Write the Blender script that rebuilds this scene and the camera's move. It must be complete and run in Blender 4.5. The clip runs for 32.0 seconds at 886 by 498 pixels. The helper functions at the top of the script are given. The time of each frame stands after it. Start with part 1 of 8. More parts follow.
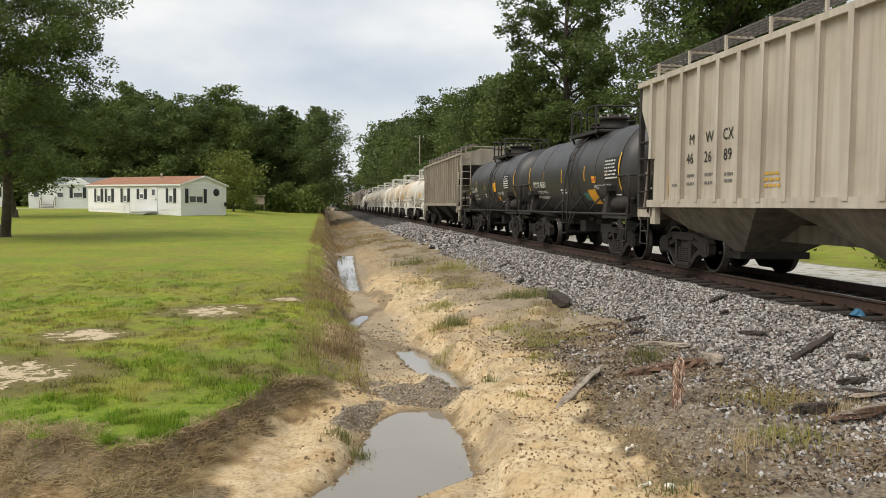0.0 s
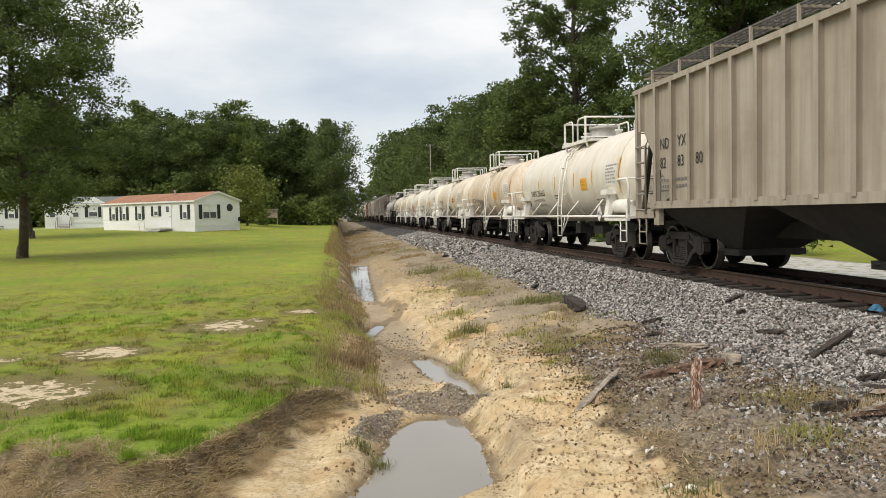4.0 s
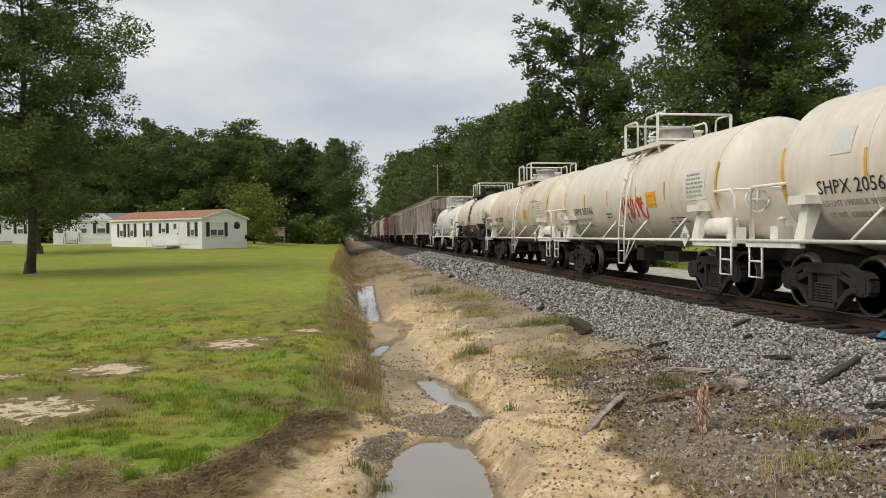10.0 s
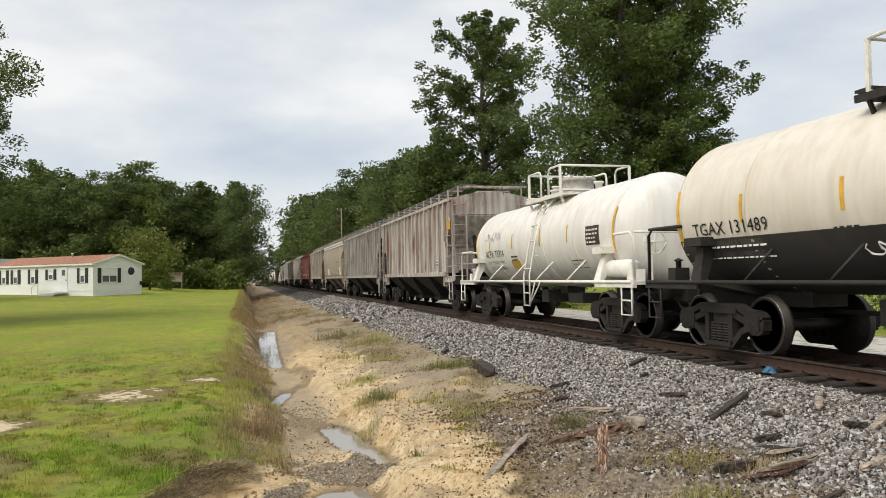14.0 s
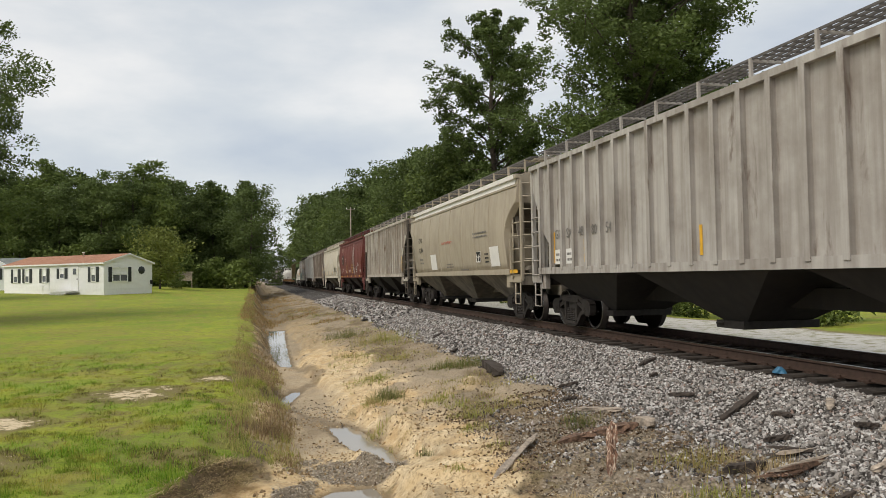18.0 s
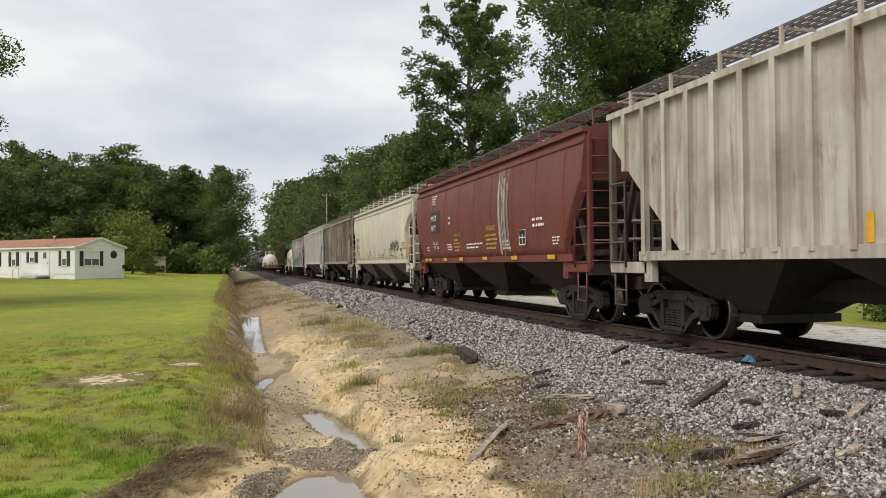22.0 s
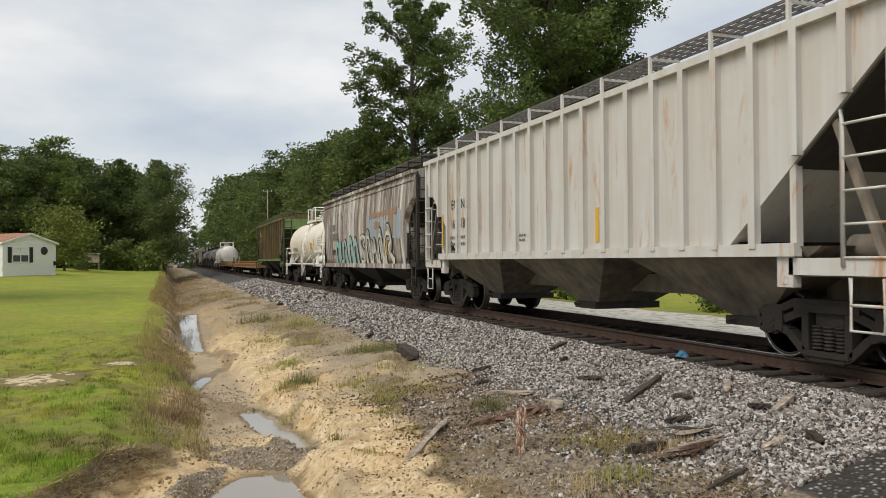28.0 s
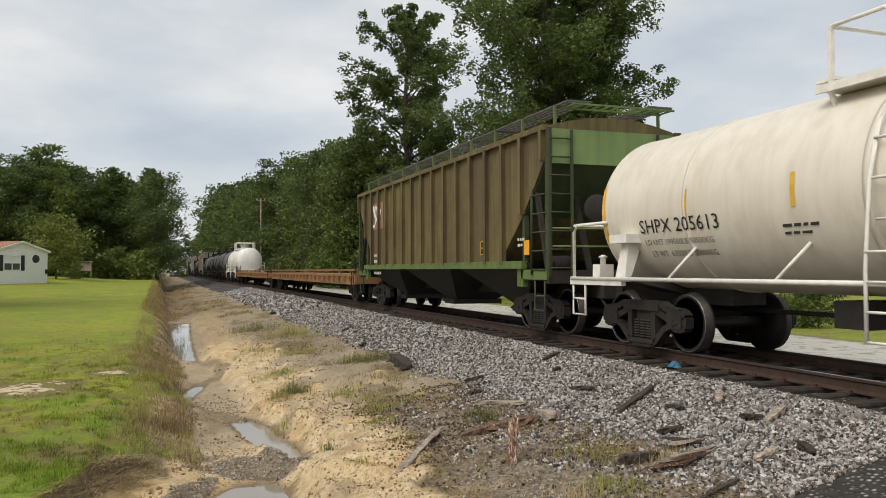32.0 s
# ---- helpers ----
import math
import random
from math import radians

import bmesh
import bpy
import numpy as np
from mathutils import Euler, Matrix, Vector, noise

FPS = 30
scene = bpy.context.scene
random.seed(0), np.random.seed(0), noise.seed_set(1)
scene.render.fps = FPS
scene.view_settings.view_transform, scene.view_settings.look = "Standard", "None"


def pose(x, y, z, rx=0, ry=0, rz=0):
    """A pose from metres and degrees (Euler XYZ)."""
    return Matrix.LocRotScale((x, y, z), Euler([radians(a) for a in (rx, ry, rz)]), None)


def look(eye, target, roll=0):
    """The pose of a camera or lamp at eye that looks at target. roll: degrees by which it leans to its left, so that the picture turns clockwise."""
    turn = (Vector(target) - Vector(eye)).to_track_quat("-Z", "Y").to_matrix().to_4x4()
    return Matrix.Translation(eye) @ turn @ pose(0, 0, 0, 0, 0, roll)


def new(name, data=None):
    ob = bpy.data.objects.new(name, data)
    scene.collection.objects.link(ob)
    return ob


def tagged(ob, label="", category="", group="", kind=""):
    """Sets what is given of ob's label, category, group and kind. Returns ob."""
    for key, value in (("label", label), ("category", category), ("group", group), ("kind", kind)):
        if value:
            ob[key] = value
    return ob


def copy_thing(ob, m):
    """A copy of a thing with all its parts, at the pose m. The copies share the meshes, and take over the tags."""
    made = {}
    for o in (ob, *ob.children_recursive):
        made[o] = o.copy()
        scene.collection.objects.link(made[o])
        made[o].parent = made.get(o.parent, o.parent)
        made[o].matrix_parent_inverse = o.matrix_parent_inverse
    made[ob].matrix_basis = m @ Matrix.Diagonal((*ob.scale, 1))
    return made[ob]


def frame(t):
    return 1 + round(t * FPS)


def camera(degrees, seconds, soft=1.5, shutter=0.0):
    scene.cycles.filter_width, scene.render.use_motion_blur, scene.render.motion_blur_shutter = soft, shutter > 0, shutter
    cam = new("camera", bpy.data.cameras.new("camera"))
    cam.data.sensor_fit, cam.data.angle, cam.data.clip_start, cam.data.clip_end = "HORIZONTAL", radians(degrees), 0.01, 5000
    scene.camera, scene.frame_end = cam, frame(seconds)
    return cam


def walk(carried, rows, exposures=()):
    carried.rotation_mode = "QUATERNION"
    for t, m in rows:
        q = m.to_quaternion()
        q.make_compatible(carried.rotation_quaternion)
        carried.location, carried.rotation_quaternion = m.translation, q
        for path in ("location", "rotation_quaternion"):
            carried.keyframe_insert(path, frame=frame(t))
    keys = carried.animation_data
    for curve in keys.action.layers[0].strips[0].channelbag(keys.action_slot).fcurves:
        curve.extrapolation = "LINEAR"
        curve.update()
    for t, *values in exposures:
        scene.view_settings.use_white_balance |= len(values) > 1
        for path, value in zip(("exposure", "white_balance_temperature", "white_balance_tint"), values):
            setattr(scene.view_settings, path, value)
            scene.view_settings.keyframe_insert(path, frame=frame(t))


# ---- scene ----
cam = camera(58.51, 32.0, soft=0.75, shutter=0.05)
PATH = [
    (0, pose(-0.035, 0.021, 1.294, 86.894, -0.607, -8.462)),
    (0.5, pose(-0.039, 0.023, 1.284, 86.786, -0.514, -8.218)),
    (1, pose(-0.042, 0.011, 1.285, 87.019, -0.458, -8.181)),
    (1.5, pose(-0.047, 0.003, 1.286, 87.646, -0.509, -8.259)),
    (2, pose(-0.056, 0.004, 1.286, 87.831, -0.453, -8.123)),
    (2.5, pose(-0.052, 0.007, 1.288, 87.743, -0.233, -7.949)),
    (4.5, pose(-0.03, -0.003, 1.292, 87.369, 1.442, -7.465)),
    (5, pose(-0.036, 0.002, 1.289, 87.131, 1.213, -7.171)),
    (5.5, pose(-0.035, 0.011, 1.279, 86.577, 1.055, -7.04)),
    (6, pose(-0.034, 0.007, 1.284, 86.172, 0.763, -6.35)),
    (6.5, pose(-0.052, 0.01, 1.278, 85.547, 0.332, -5.162)),
    (7, pose(-0.039, 0.001, 1.284, 85.69, 1.305, -4.649)),
    (7.5, pose(-0.034, -0.003, 1.291, 86.663, 1.569, -4.726)),
    (8, pose(-0.036, 0.008, 1.286, 87.322, 1.453, -4.916)),
    (8.5, pose(-0.037, 0.017, 1.289, 87.431, 1.06, -5.552)),
    (9, pose(-0.032, 0.003, 1.287, 87.666, 0.793, -6.001)),
    (9.5, pose(-0.025, 0.001, 1.299, 88.352, 0.432, -6.478)),
    (10, pose(-0.026, 0.007, 1.3, 88.954, 0.505, -7.082)),
    (10.5, pose(-0.016, 0.011, 1.296, 89.095, 0.381, -8.011)),
    (11, pose(-0.02, 0.026, 1.297, 89.155, 0.158, -8.789)),
    (11.5, pose(-0.007, 0.023, 1.302, 89.5, 0.265, -9.108)),
    (12, pose(-0.001, 0.029, 1.298, 90.202, -0.012, -11.116)),
    (12.5, pose(0.022, 0.024, 1.303, 90.909, -0.047, -15.343)),
    (13, pose(0.026, 0.019, 1.301, 91.201, 0.304, -16.949)),
    (13.5, pose(0.016, 0, 1.313, 91.588, 0.905, -15.249)),
    (14, pose(-0.004, 0.006, 1.31, 91.996, 1.063, -13.979)),
    (14.5, pose(-0.01, -0.011, 1.317, 92.169, 1.061, -13.775)),
    (15, pose(-0.009, -0.006, 1.312, 92.207, 0.946, -13.641)),
    (15.5, pose(-0.004, 0.004, 1.319, 92.066, 1.059, -13.267)),
    (17.5, pose(0.009, 0.017, 1.314, 92.071, 1.104, -13.198)),
    (18, pose(0.004, 0.013, 1.309, 91.967, 0.994, -13.316)),
    (18.5, pose(0.007, 0.015, 1.306, 91.739, 0.738, -13.467)),
    (19, pose(0.013, 0.008, 1.308, 91.779, 0.641, -13.537)),
    (19.5, pose(0.012, 0.012, 1.312, 91.831, 0.806, -13.696)),
    (20, pose(0.017, 0.012, 1.306, 91.621, 0.711, -13.967)),
    (20.5, pose(0.018, 0.021, 1.302, 91.475, 0.147, -14.217)),
    (21, pose(0.011, 0.005, 1.301, 91.439, -0.283, -14.541)),
    (21.5, pose(0.016, 0.02, 1.301, 91.142, 0.024, -14.895)),
    (22, pose(0.026, 0.016, 1.299, 91.043, 0.466, -15.05)),
    (22.5, pose(0.033, 0.005, 1.301, 91.176, 0.466, -15.303)),
    (23, pose(0.038, -0.002, 1.303, 91.157, 0.544, -15.288)),
    (23.5, pose(0.034, 0.005, 1.303, 91.104, 0.788, -15.129)),
    (24, pose(0.041, 0.016, 1.302, 90.798, 0.863, -15.264)),
    (24.5, pose(0.043, 0.012, 1.298, 90.654, 0.382, -15.697)),
    (25, pose(0.048, 0.011, 1.299, 90.765, 0.266, -16.409)),
    (25.5, pose(0.046, -0.004, 1.295, 90.591, 0.43, -17.503)),
    (26, pose(0.051, 0.004, 1.297, 90.543, 0.31, -18.444)),
    (26.5, pose(0.06, -0.002, 1.298, 90.778, 0.43, -18.87)),
    (28.5, pose(0.056, -0.001, 1.298, 90.845, 0.326, -19.211)),
    (29, pose(0.062, 0.003, 1.302, 91.105, 0.285, -18.936)),
    (29.5, pose(0.057, -0.01, 1.308, 91.446, 0.289, -18.897)),
    (30, pose(0.057, -0.007, 1.304, 91.806, 0.412, -18.986)),
    (30.5, pose(0.056, -0.008, 1.309, 91.801, 0.438, -18.991)),
    (31, pose(0.05, -0.014, 1.312, 91.771, 0.366, -19.16)),
    (31.5, pose(0.05, -0.008, 1.309, 91.786, 0.16, -19.516)),
    (32, pose(0.059, -0.012, 1.306, 91.488, 0.177, -19.661)),
]
walk(cam, PATH, [(t, stops, 6900, 10.0) for t, stops in ((0.0, 0.22), (1.0, 0.38), (2.0, 0.36), (5.0, 0.20), (6.0, 0.14), (7.0, 0.16), (9.0, 0.14), (10.0, -0.04), (11.0, 0.06), (12.0, 0.14), (13.0, 0.10), (14.0, 0.22), (15.0, 0.06), (18.0, 0.12), (21.0, 0.16), (24.0, 0.20), (25.0, 0.17), (26.0, 0.24), (29.0, 0.08), (30.0, 0.18), (31.0, 0.18), (32.0, 0.04))])

# ---------------------------------------------------------------- light
world = bpy.data.worlds.new("sky")
scene.world = world
world.use_nodes = True
wn, wl = world.node_tree.nodes, world.node_tree.links
wn.clear()
w_out, w_bg = wn.new("ShaderNodeOutputWorld"), wn.new("ShaderNodeBackground")
w_sky = wn.new("ShaderNodeTexSky")
w_sky.sky_type, w_sky.sun_disc = "NISHITA", False
w_sky.sun_elevation, w_sky.sun_rotation = radians(50), radians(215)
w_gain = wn.new("ShaderNodeMix")
w_gain.data_type, w_gain.blend_type = "RGBA", "MULTIPLY"
w_gain.inputs[0].default_value = 1.0
w_gain.inputs[7].default_value = (0.12, 0.12, 0.12, 1)
wl.new(w_sky.outputs[0], w_gain.inputs[6])
w_co = wn.new("ShaderNodeTexCoord")
w_map = wn.new("ShaderNodeMapping")
w_map.inputs["Scale"].default_value = (1.0, 1.0, 2.6)
w_map.inputs["Location"].default_value = (0.35, 0.9, 0.2)
wl.new(w_co.outputs["Generated"], w_map.inputs[0])
w_n1 = wn.new("ShaderNodeTexNoise")
w_n1.inputs["Scale"].default_value, w_n1.inputs["Detail"].default_value, w_n1.inputs["Roughness"].default_value = 2.6, 7.0, 0.52
wl.new(w_map.outputs[0], w_n1.inputs[0])
w_ramp = wn.new("ShaderNodeValToRGB")
w_ramp.color_ramp.elements[0].position, w_ramp.color_ramp.elements[0].color = 0.33, (0.49, 0.56, 0.67, 1)
w_ramp.color_ramp.elements[1].position, w_ramp.color_ramp.elements[1].color = 0.66, (0.84, 0.86, 0.89, 1)
e = w_ramp.color_ramp.elements.new(0.5)
e.color = (0.64, 0.695, 0.76, 1)
wl.new(w_n1.outputs[0], w_ramp.inputs[0])
w_mix = wn.new("ShaderNodeMix")
w_mix.data_type = "RGBA"
w_mix.inputs[0].default_value = 0.88
wl.new(w_gain.outputs[2], w_mix.inputs[6])
wl.new(w_ramp.outputs[0], w_mix.inputs[7])
wl.new(w_mix.outputs[2], w_bg.inputs[0])
w_bg.inputs[1].default_value = 1.0
wl.new(w_bg.outputs[0], w_out.inputs[0])

sun = new("sun", bpy.data.lights.new("sun", "SUN"))
sun.data.energy, sun.data.angle, sun.data.color = 2.3, radians(38), (1.0, 0.95, 0.87)
sun.matrix_world = look((0, 0, 60), (45, 23, 0))

# ---------------------------------------------------------------- materials
MATS = {}


def nodes_of(name):
    m = bpy.data.materials.new(name)
    m.use_nodes = True
    nt = m.node_tree
    return m, nt.nodes, nt.links, nt.nodes["Principled BSDF"]


def tex_noise(n, l, co, scale, detail=4.0, rough=0.55, stretch=None, distort=0.0):
    t = n.new("ShaderNodeTexNoise")
    t.inputs["Scale"].default_value, t.inputs["Detail"].default_value = scale, detail
    t.inputs["Roughness"].default_value, t.inputs["Distortion"].default_value = rough, distort
    if stretch:
        mp = n.new("ShaderNodeMapping")
        mp.inputs["Scale"].default_value = stretch
        l.new(co, mp.inputs[0])
        co = mp.outputs[0]
    l.new(co, t.inputs[0])
    return t.outputs[0]


def ramp(n, l, fac, lo, hi, a=(0, 0, 0), b=(1, 1, 1)):
    r = n.new("ShaderNodeValToRGB")
    r.color_ramp.elements[0].position, r.color_ramp.elements[0].color = lo, (*a, 1)
    r.color_ramp.elements[1].position, r.color_ramp.elements[1].color = hi, (*b, 1)
    l.new(fac, r.inputs[0])
    return r.outputs[0]


def mix(n, l, fac, a, b, mode="MIX"):
    m = n.new("ShaderNodeMix")
    m.data_type, m.blend_type = "RGBA", mode
    for k, v in ((0, fac), (6, a), (7, b)):
        if isinstance(v, (int, float)):
            m.inputs[k].default_value = v
        elif isinstance(v, tuple):
            m.inputs[k].default_value = (*v, 1)
        else:
            l.new(v, m.inputs[k])
    return m.outputs[2]


def bump(n, l, p, height, strength, dist):
    b = n.new("ShaderNodeBump")
    b.inputs["Strength"].default_value, b.inputs["Distance"].default_value = strength, dist
    l.new(height, b.inputs["Height"])
    l.new(b.outputs[0], p.inputs["Normal"])


def coords(n, which="Object"):
    return n.new("ShaderNodeTexCoord").outputs[which]


def paint(name, col, dirt=(0.12, 0.09, 0.07), amount=0.35, streak=0.5, rough=0.55, metal=0.0, fine=60.0, rust=None, rust_lo=0.62, vary=0.0):
    """Weathered paint: vertical run-off streaks, blotches, fine grain and, where given, rust."""
    if name in MATS:
        return MATS[name]
    m, n, l, p = nodes_of(name)
    co = coords(n)
    streaks = tex_noise(n, l, co, 1.0, 5, 0.6, (5.0, 5.0, 0.22))
    blot = tex_noise(n, l, co, 0.9, 5, 0.62)
    grain = tex_noise(n, l, co, fine, 3, 0.6)
    c = mix(n, l, ramp(n, l, streaks, 0.40, 0.66, (0, 0, 0), (streak,) * 3), col, dirt)
    c = mix(n, l, ramp(n, l, blot, 0.42, 0.72, (0, 0, 0), (amount,) * 3), c, dirt)
    c = mix(n, l, ramp(n, l, grain, 0.3, 0.75, (0, 0, 0), (0.16,) * 3), c, dirt)
    if rust:
        rs = tex_noise(n, l, co, 1.0, 7, 0.66, (3.2, 3.2, 0.5), 0.6)
        c = mix(n, l, ramp(n, l, rs, rust_lo, rust_lo + 0.1, (0, 0, 0), (0.85,) * 3), c, rust)
    if vary:
        oi = n.new("ShaderNodeObjectInfo").outputs["Random"]
        c = mix(n, l, ramp(n, l, oi, 0, 1, (0, 0, 0), (vary,) * 3), c, dirt)
    l.new(c, p.inputs["Base Color"])
    p.inputs["Metallic"].default_value = metal
    l.new(ramp(n, l, blot, 0.2, 0.8, (rough - 0.08,) * 3, (min(1, rough + 0.15),) * 3), p.inputs["Roughness"])
    bump(n, l, p, grain, 0.12, 0.01)
    MATS[name] = m
    return m


def plain(name, col, rough=0.6, metal=0.0, var=0.25, scale=14.0, bmp=0.15, vary=0.0):
    """A fairly even surface with grain at two scales."""
    if name in MATS:
        return MATS[name]
    m, n, l, p = nodes_of(name)
    co = coords(n)
    a, b = tex_noise(n, l, co, scale, 5, 0.6), tex_noise(n, l, co, scale * 0.12, 3, 0.5)
    dark = tuple(v * (1 - var) for v in col)
    light = tuple(min(1, v * (1 + var * 0.7)) for v in col)
    c = mix(n, l, ramp(n, l, a, 0.3, 0.7), dark, light)
    c = mix(n, l, ramp(n, l, b, 0.35, 0.75, (0, 0, 0), (0.5,) * 3), c, dark)
    if vary:
        oi = n.new("ShaderNodeObjectInfo").outputs["Random"]
        c = mix(n, l, ramp(n, l, oi, 0, 1, (0, 0, 0), (vary,) * 3), c, tuple(v * 0.45 for v in col))
    l.new(c, p.inputs["Base Color"])
    p.inputs["Roughness"].default_value, p.inputs["Metallic"].default_value = rough, metal
    if bmp:
        bump(n, l, p, a, bmp, 0.02)
    MATS[name] = m
    return m


def islands(name, cols, rough=0.85, spec=0.3, scale=30.0):
    """Loose pieces, each with a colour of its own out of a range."""
    if name in MATS:
        return MATS[name]
    m, n, l, p = nodes_of(name)
    g = n.new("ShaderNodeNewGeometry").outputs["Random Per Island"]
    r = n.new("ShaderNodeValToRGB")
    r.color_ramp.elements[0].color = (*cols[0], 1)
    r.color_ramp.elements[1].color = (*cols[-1], 1)
    for k, c in enumerate(cols[1:-1]):
        r.color_ramp.elements.new((k + 1) / (len(cols) - 1)).color = (*c, 1)
    l.new(g, r.inputs[0])
    gr = tex_noise(n, l, coords(n), scale, 4, 0.6)
    c = mix(n, l, ramp(n, l, gr, 0.3, 0.75, (0, 0, 0), (0.45,) * 3), r.outputs[0], tuple(v * 0.45 for v in cols[0]))
    l.new(c, p.inputs["Base Color"])
    p.inputs["Roughness"].default_value = rough
    p.inputs["Specular IOR Level"].default_value = spec
    MATS[name] = m
    return m


def patchy(m, tints, scale, amount):
    """Broad patches of another tint over loose pieces."""
    n, l = m.node_tree.nodes, m.node_tree.links
    p = n["Principled BSDF"]
    c = p.inputs["Base Color"].links[0].from_socket
    for k, tint in enumerate(tints):
        t = tex_noise(n, l, coords(n), scale * (1 + 0.7 * k), 4, 0.55, None, 0.4)
        c = mix(n, l, ramp(n, l, t, 0.47, 0.59, (0, 0, 0), (amount,) * 3), c, tint)
    l.new(c, p.inputs["Base Color"])


def lit_through(m, share):
    """Thin blades let some light through."""
    n, l = m.node_tree.nodes, m.node_tree.links
    p = n["Principled BSDF"]
    t = n.new("ShaderNodeBsdfTranslucent")
    l.new(p.inputs["Base Color"].links[0].from_socket, t.inputs[0])
    ms = n.new("ShaderNodeMixShader")
    ms.inputs[0].default_value = share
    l.new(p.outputs[0], ms.inputs[1])
    l.new(t.outputs[0], ms.inputs[2])
    l.new(ms.outputs[0], n["Material Output"].inputs[0])


def leaves(name, cols, wave=0.12):
    """Foliage: each leaf its own green, lit through a little, with larger light and dark clumps."""
    m = islands(name, cols, 0.6, 0.25, 3.0)
    n, l = m.node_tree.nodes, m.node_tree.links
    p = n["Principled BSDF"]
    src = p.inputs["Base Color"].links[0].from_socket
    big = tex_noise(n, l, coords(n), 0.35, 3, 0.5)
    oi = n.new("ShaderNodeObjectInfo").outputs["Random"]
    c = mix(n, l, ramp(n, l, big, 0.35, 0.7, (0, 0, 0), (0.5,) * 3), src, tuple(v * 0.55 for v in cols[0]))
    c = mix(n, l, ramp(n, l, oi, 0, 1, (0, 0, 0), (0.35,) * 3), c, tuple(min(1, v * 1.3) for v in cols[-1]))
    l.new(c, p.inputs["Base Color"])
    t = n.new("ShaderNodeBsdfTranslucent")
    l.new(c, t.inputs[0])
    ms = n.new("ShaderNodeMixShader")
    ms.inputs[0].default_value = 0.3
    l.new(p.outputs[0], ms.inputs[1])
    l.new(t.outputs[0], ms.inputs[2])
    l.new(ms.outputs[0], n["Material Output"].inputs[0])
    return m


M_STEEL = plain("sooty_steel", (0.035, 0.03, 0.027), 0.75, 0.2, 0.4, 8.0)
M_WHEEL = plain("wheel_steel", (0.05, 0.042, 0.038), 0.55, 0.6, 0.35, 9.0)
M_TREAD = plain("polished_tread", (0.33, 0.32, 0.31), 0.3, 1.0, 0.15, 12.0)
M_FRAME = plain("rusty_side_frame", (0.036, 0.029, 0.025), 0.8, 0.1, 0.45, 6.0, 0.3, 0.5)
M_RAIL = plain("rusty_rail", (0.075, 0.045, 0.033), 0.7, 0.3, 0.35, 10.0)
M_TIE = plain("creosoted_tie", (0.045, 0.035, 0.028), 0.9, 0.0, 0.5, 7.0, 0.5, 0.5)
M_WHITE = plain("white_rail_paint", (0.78, 0.76, 0.7), 0.5, 0.0, 0.15, 6.0)
M_YELLOW = plain("yellow_reflector", (0.72, 0.40, 0.035), 0.5, 0.0, 0.2, 8.0)
M_ORANGE = plain("orange_panel", (0.85, 0.40, 0.03), 0.5, 0.0, 0.12, 8.0)
M_BLACK = plain("black_lettering", (0.012, 0.012, 0.013), 0.6, 0.0, 0.2, 20.0, 0)
M_GREYINK = plain("faded_lettering", (0.16, 0.15, 0.14), 0.7, 0.0, 0.2, 20.0, 0)
M_WINK = plain("white_lettering", (0.78, 0.77, 0.74), 0.6, 0.0, 0.1, 20.0, 0)
M_YINK = plain("yellow_lettering", (0.55, 0.33, 0.05), 0.6, 0.0, 0.1, 20.0, 0)
M_RINK = plain("red_lettering", (0.5, 0.06, 0.045), 0.6, 0.0, 0.2, 20.0, 0)
M_DATA = plain("pale_data_panel", (0.62, 0.61, 0.58), 0.6, 0.0, 0.1, 20.0, 0)

# ---------------------------------------------------------------- mesh helpers


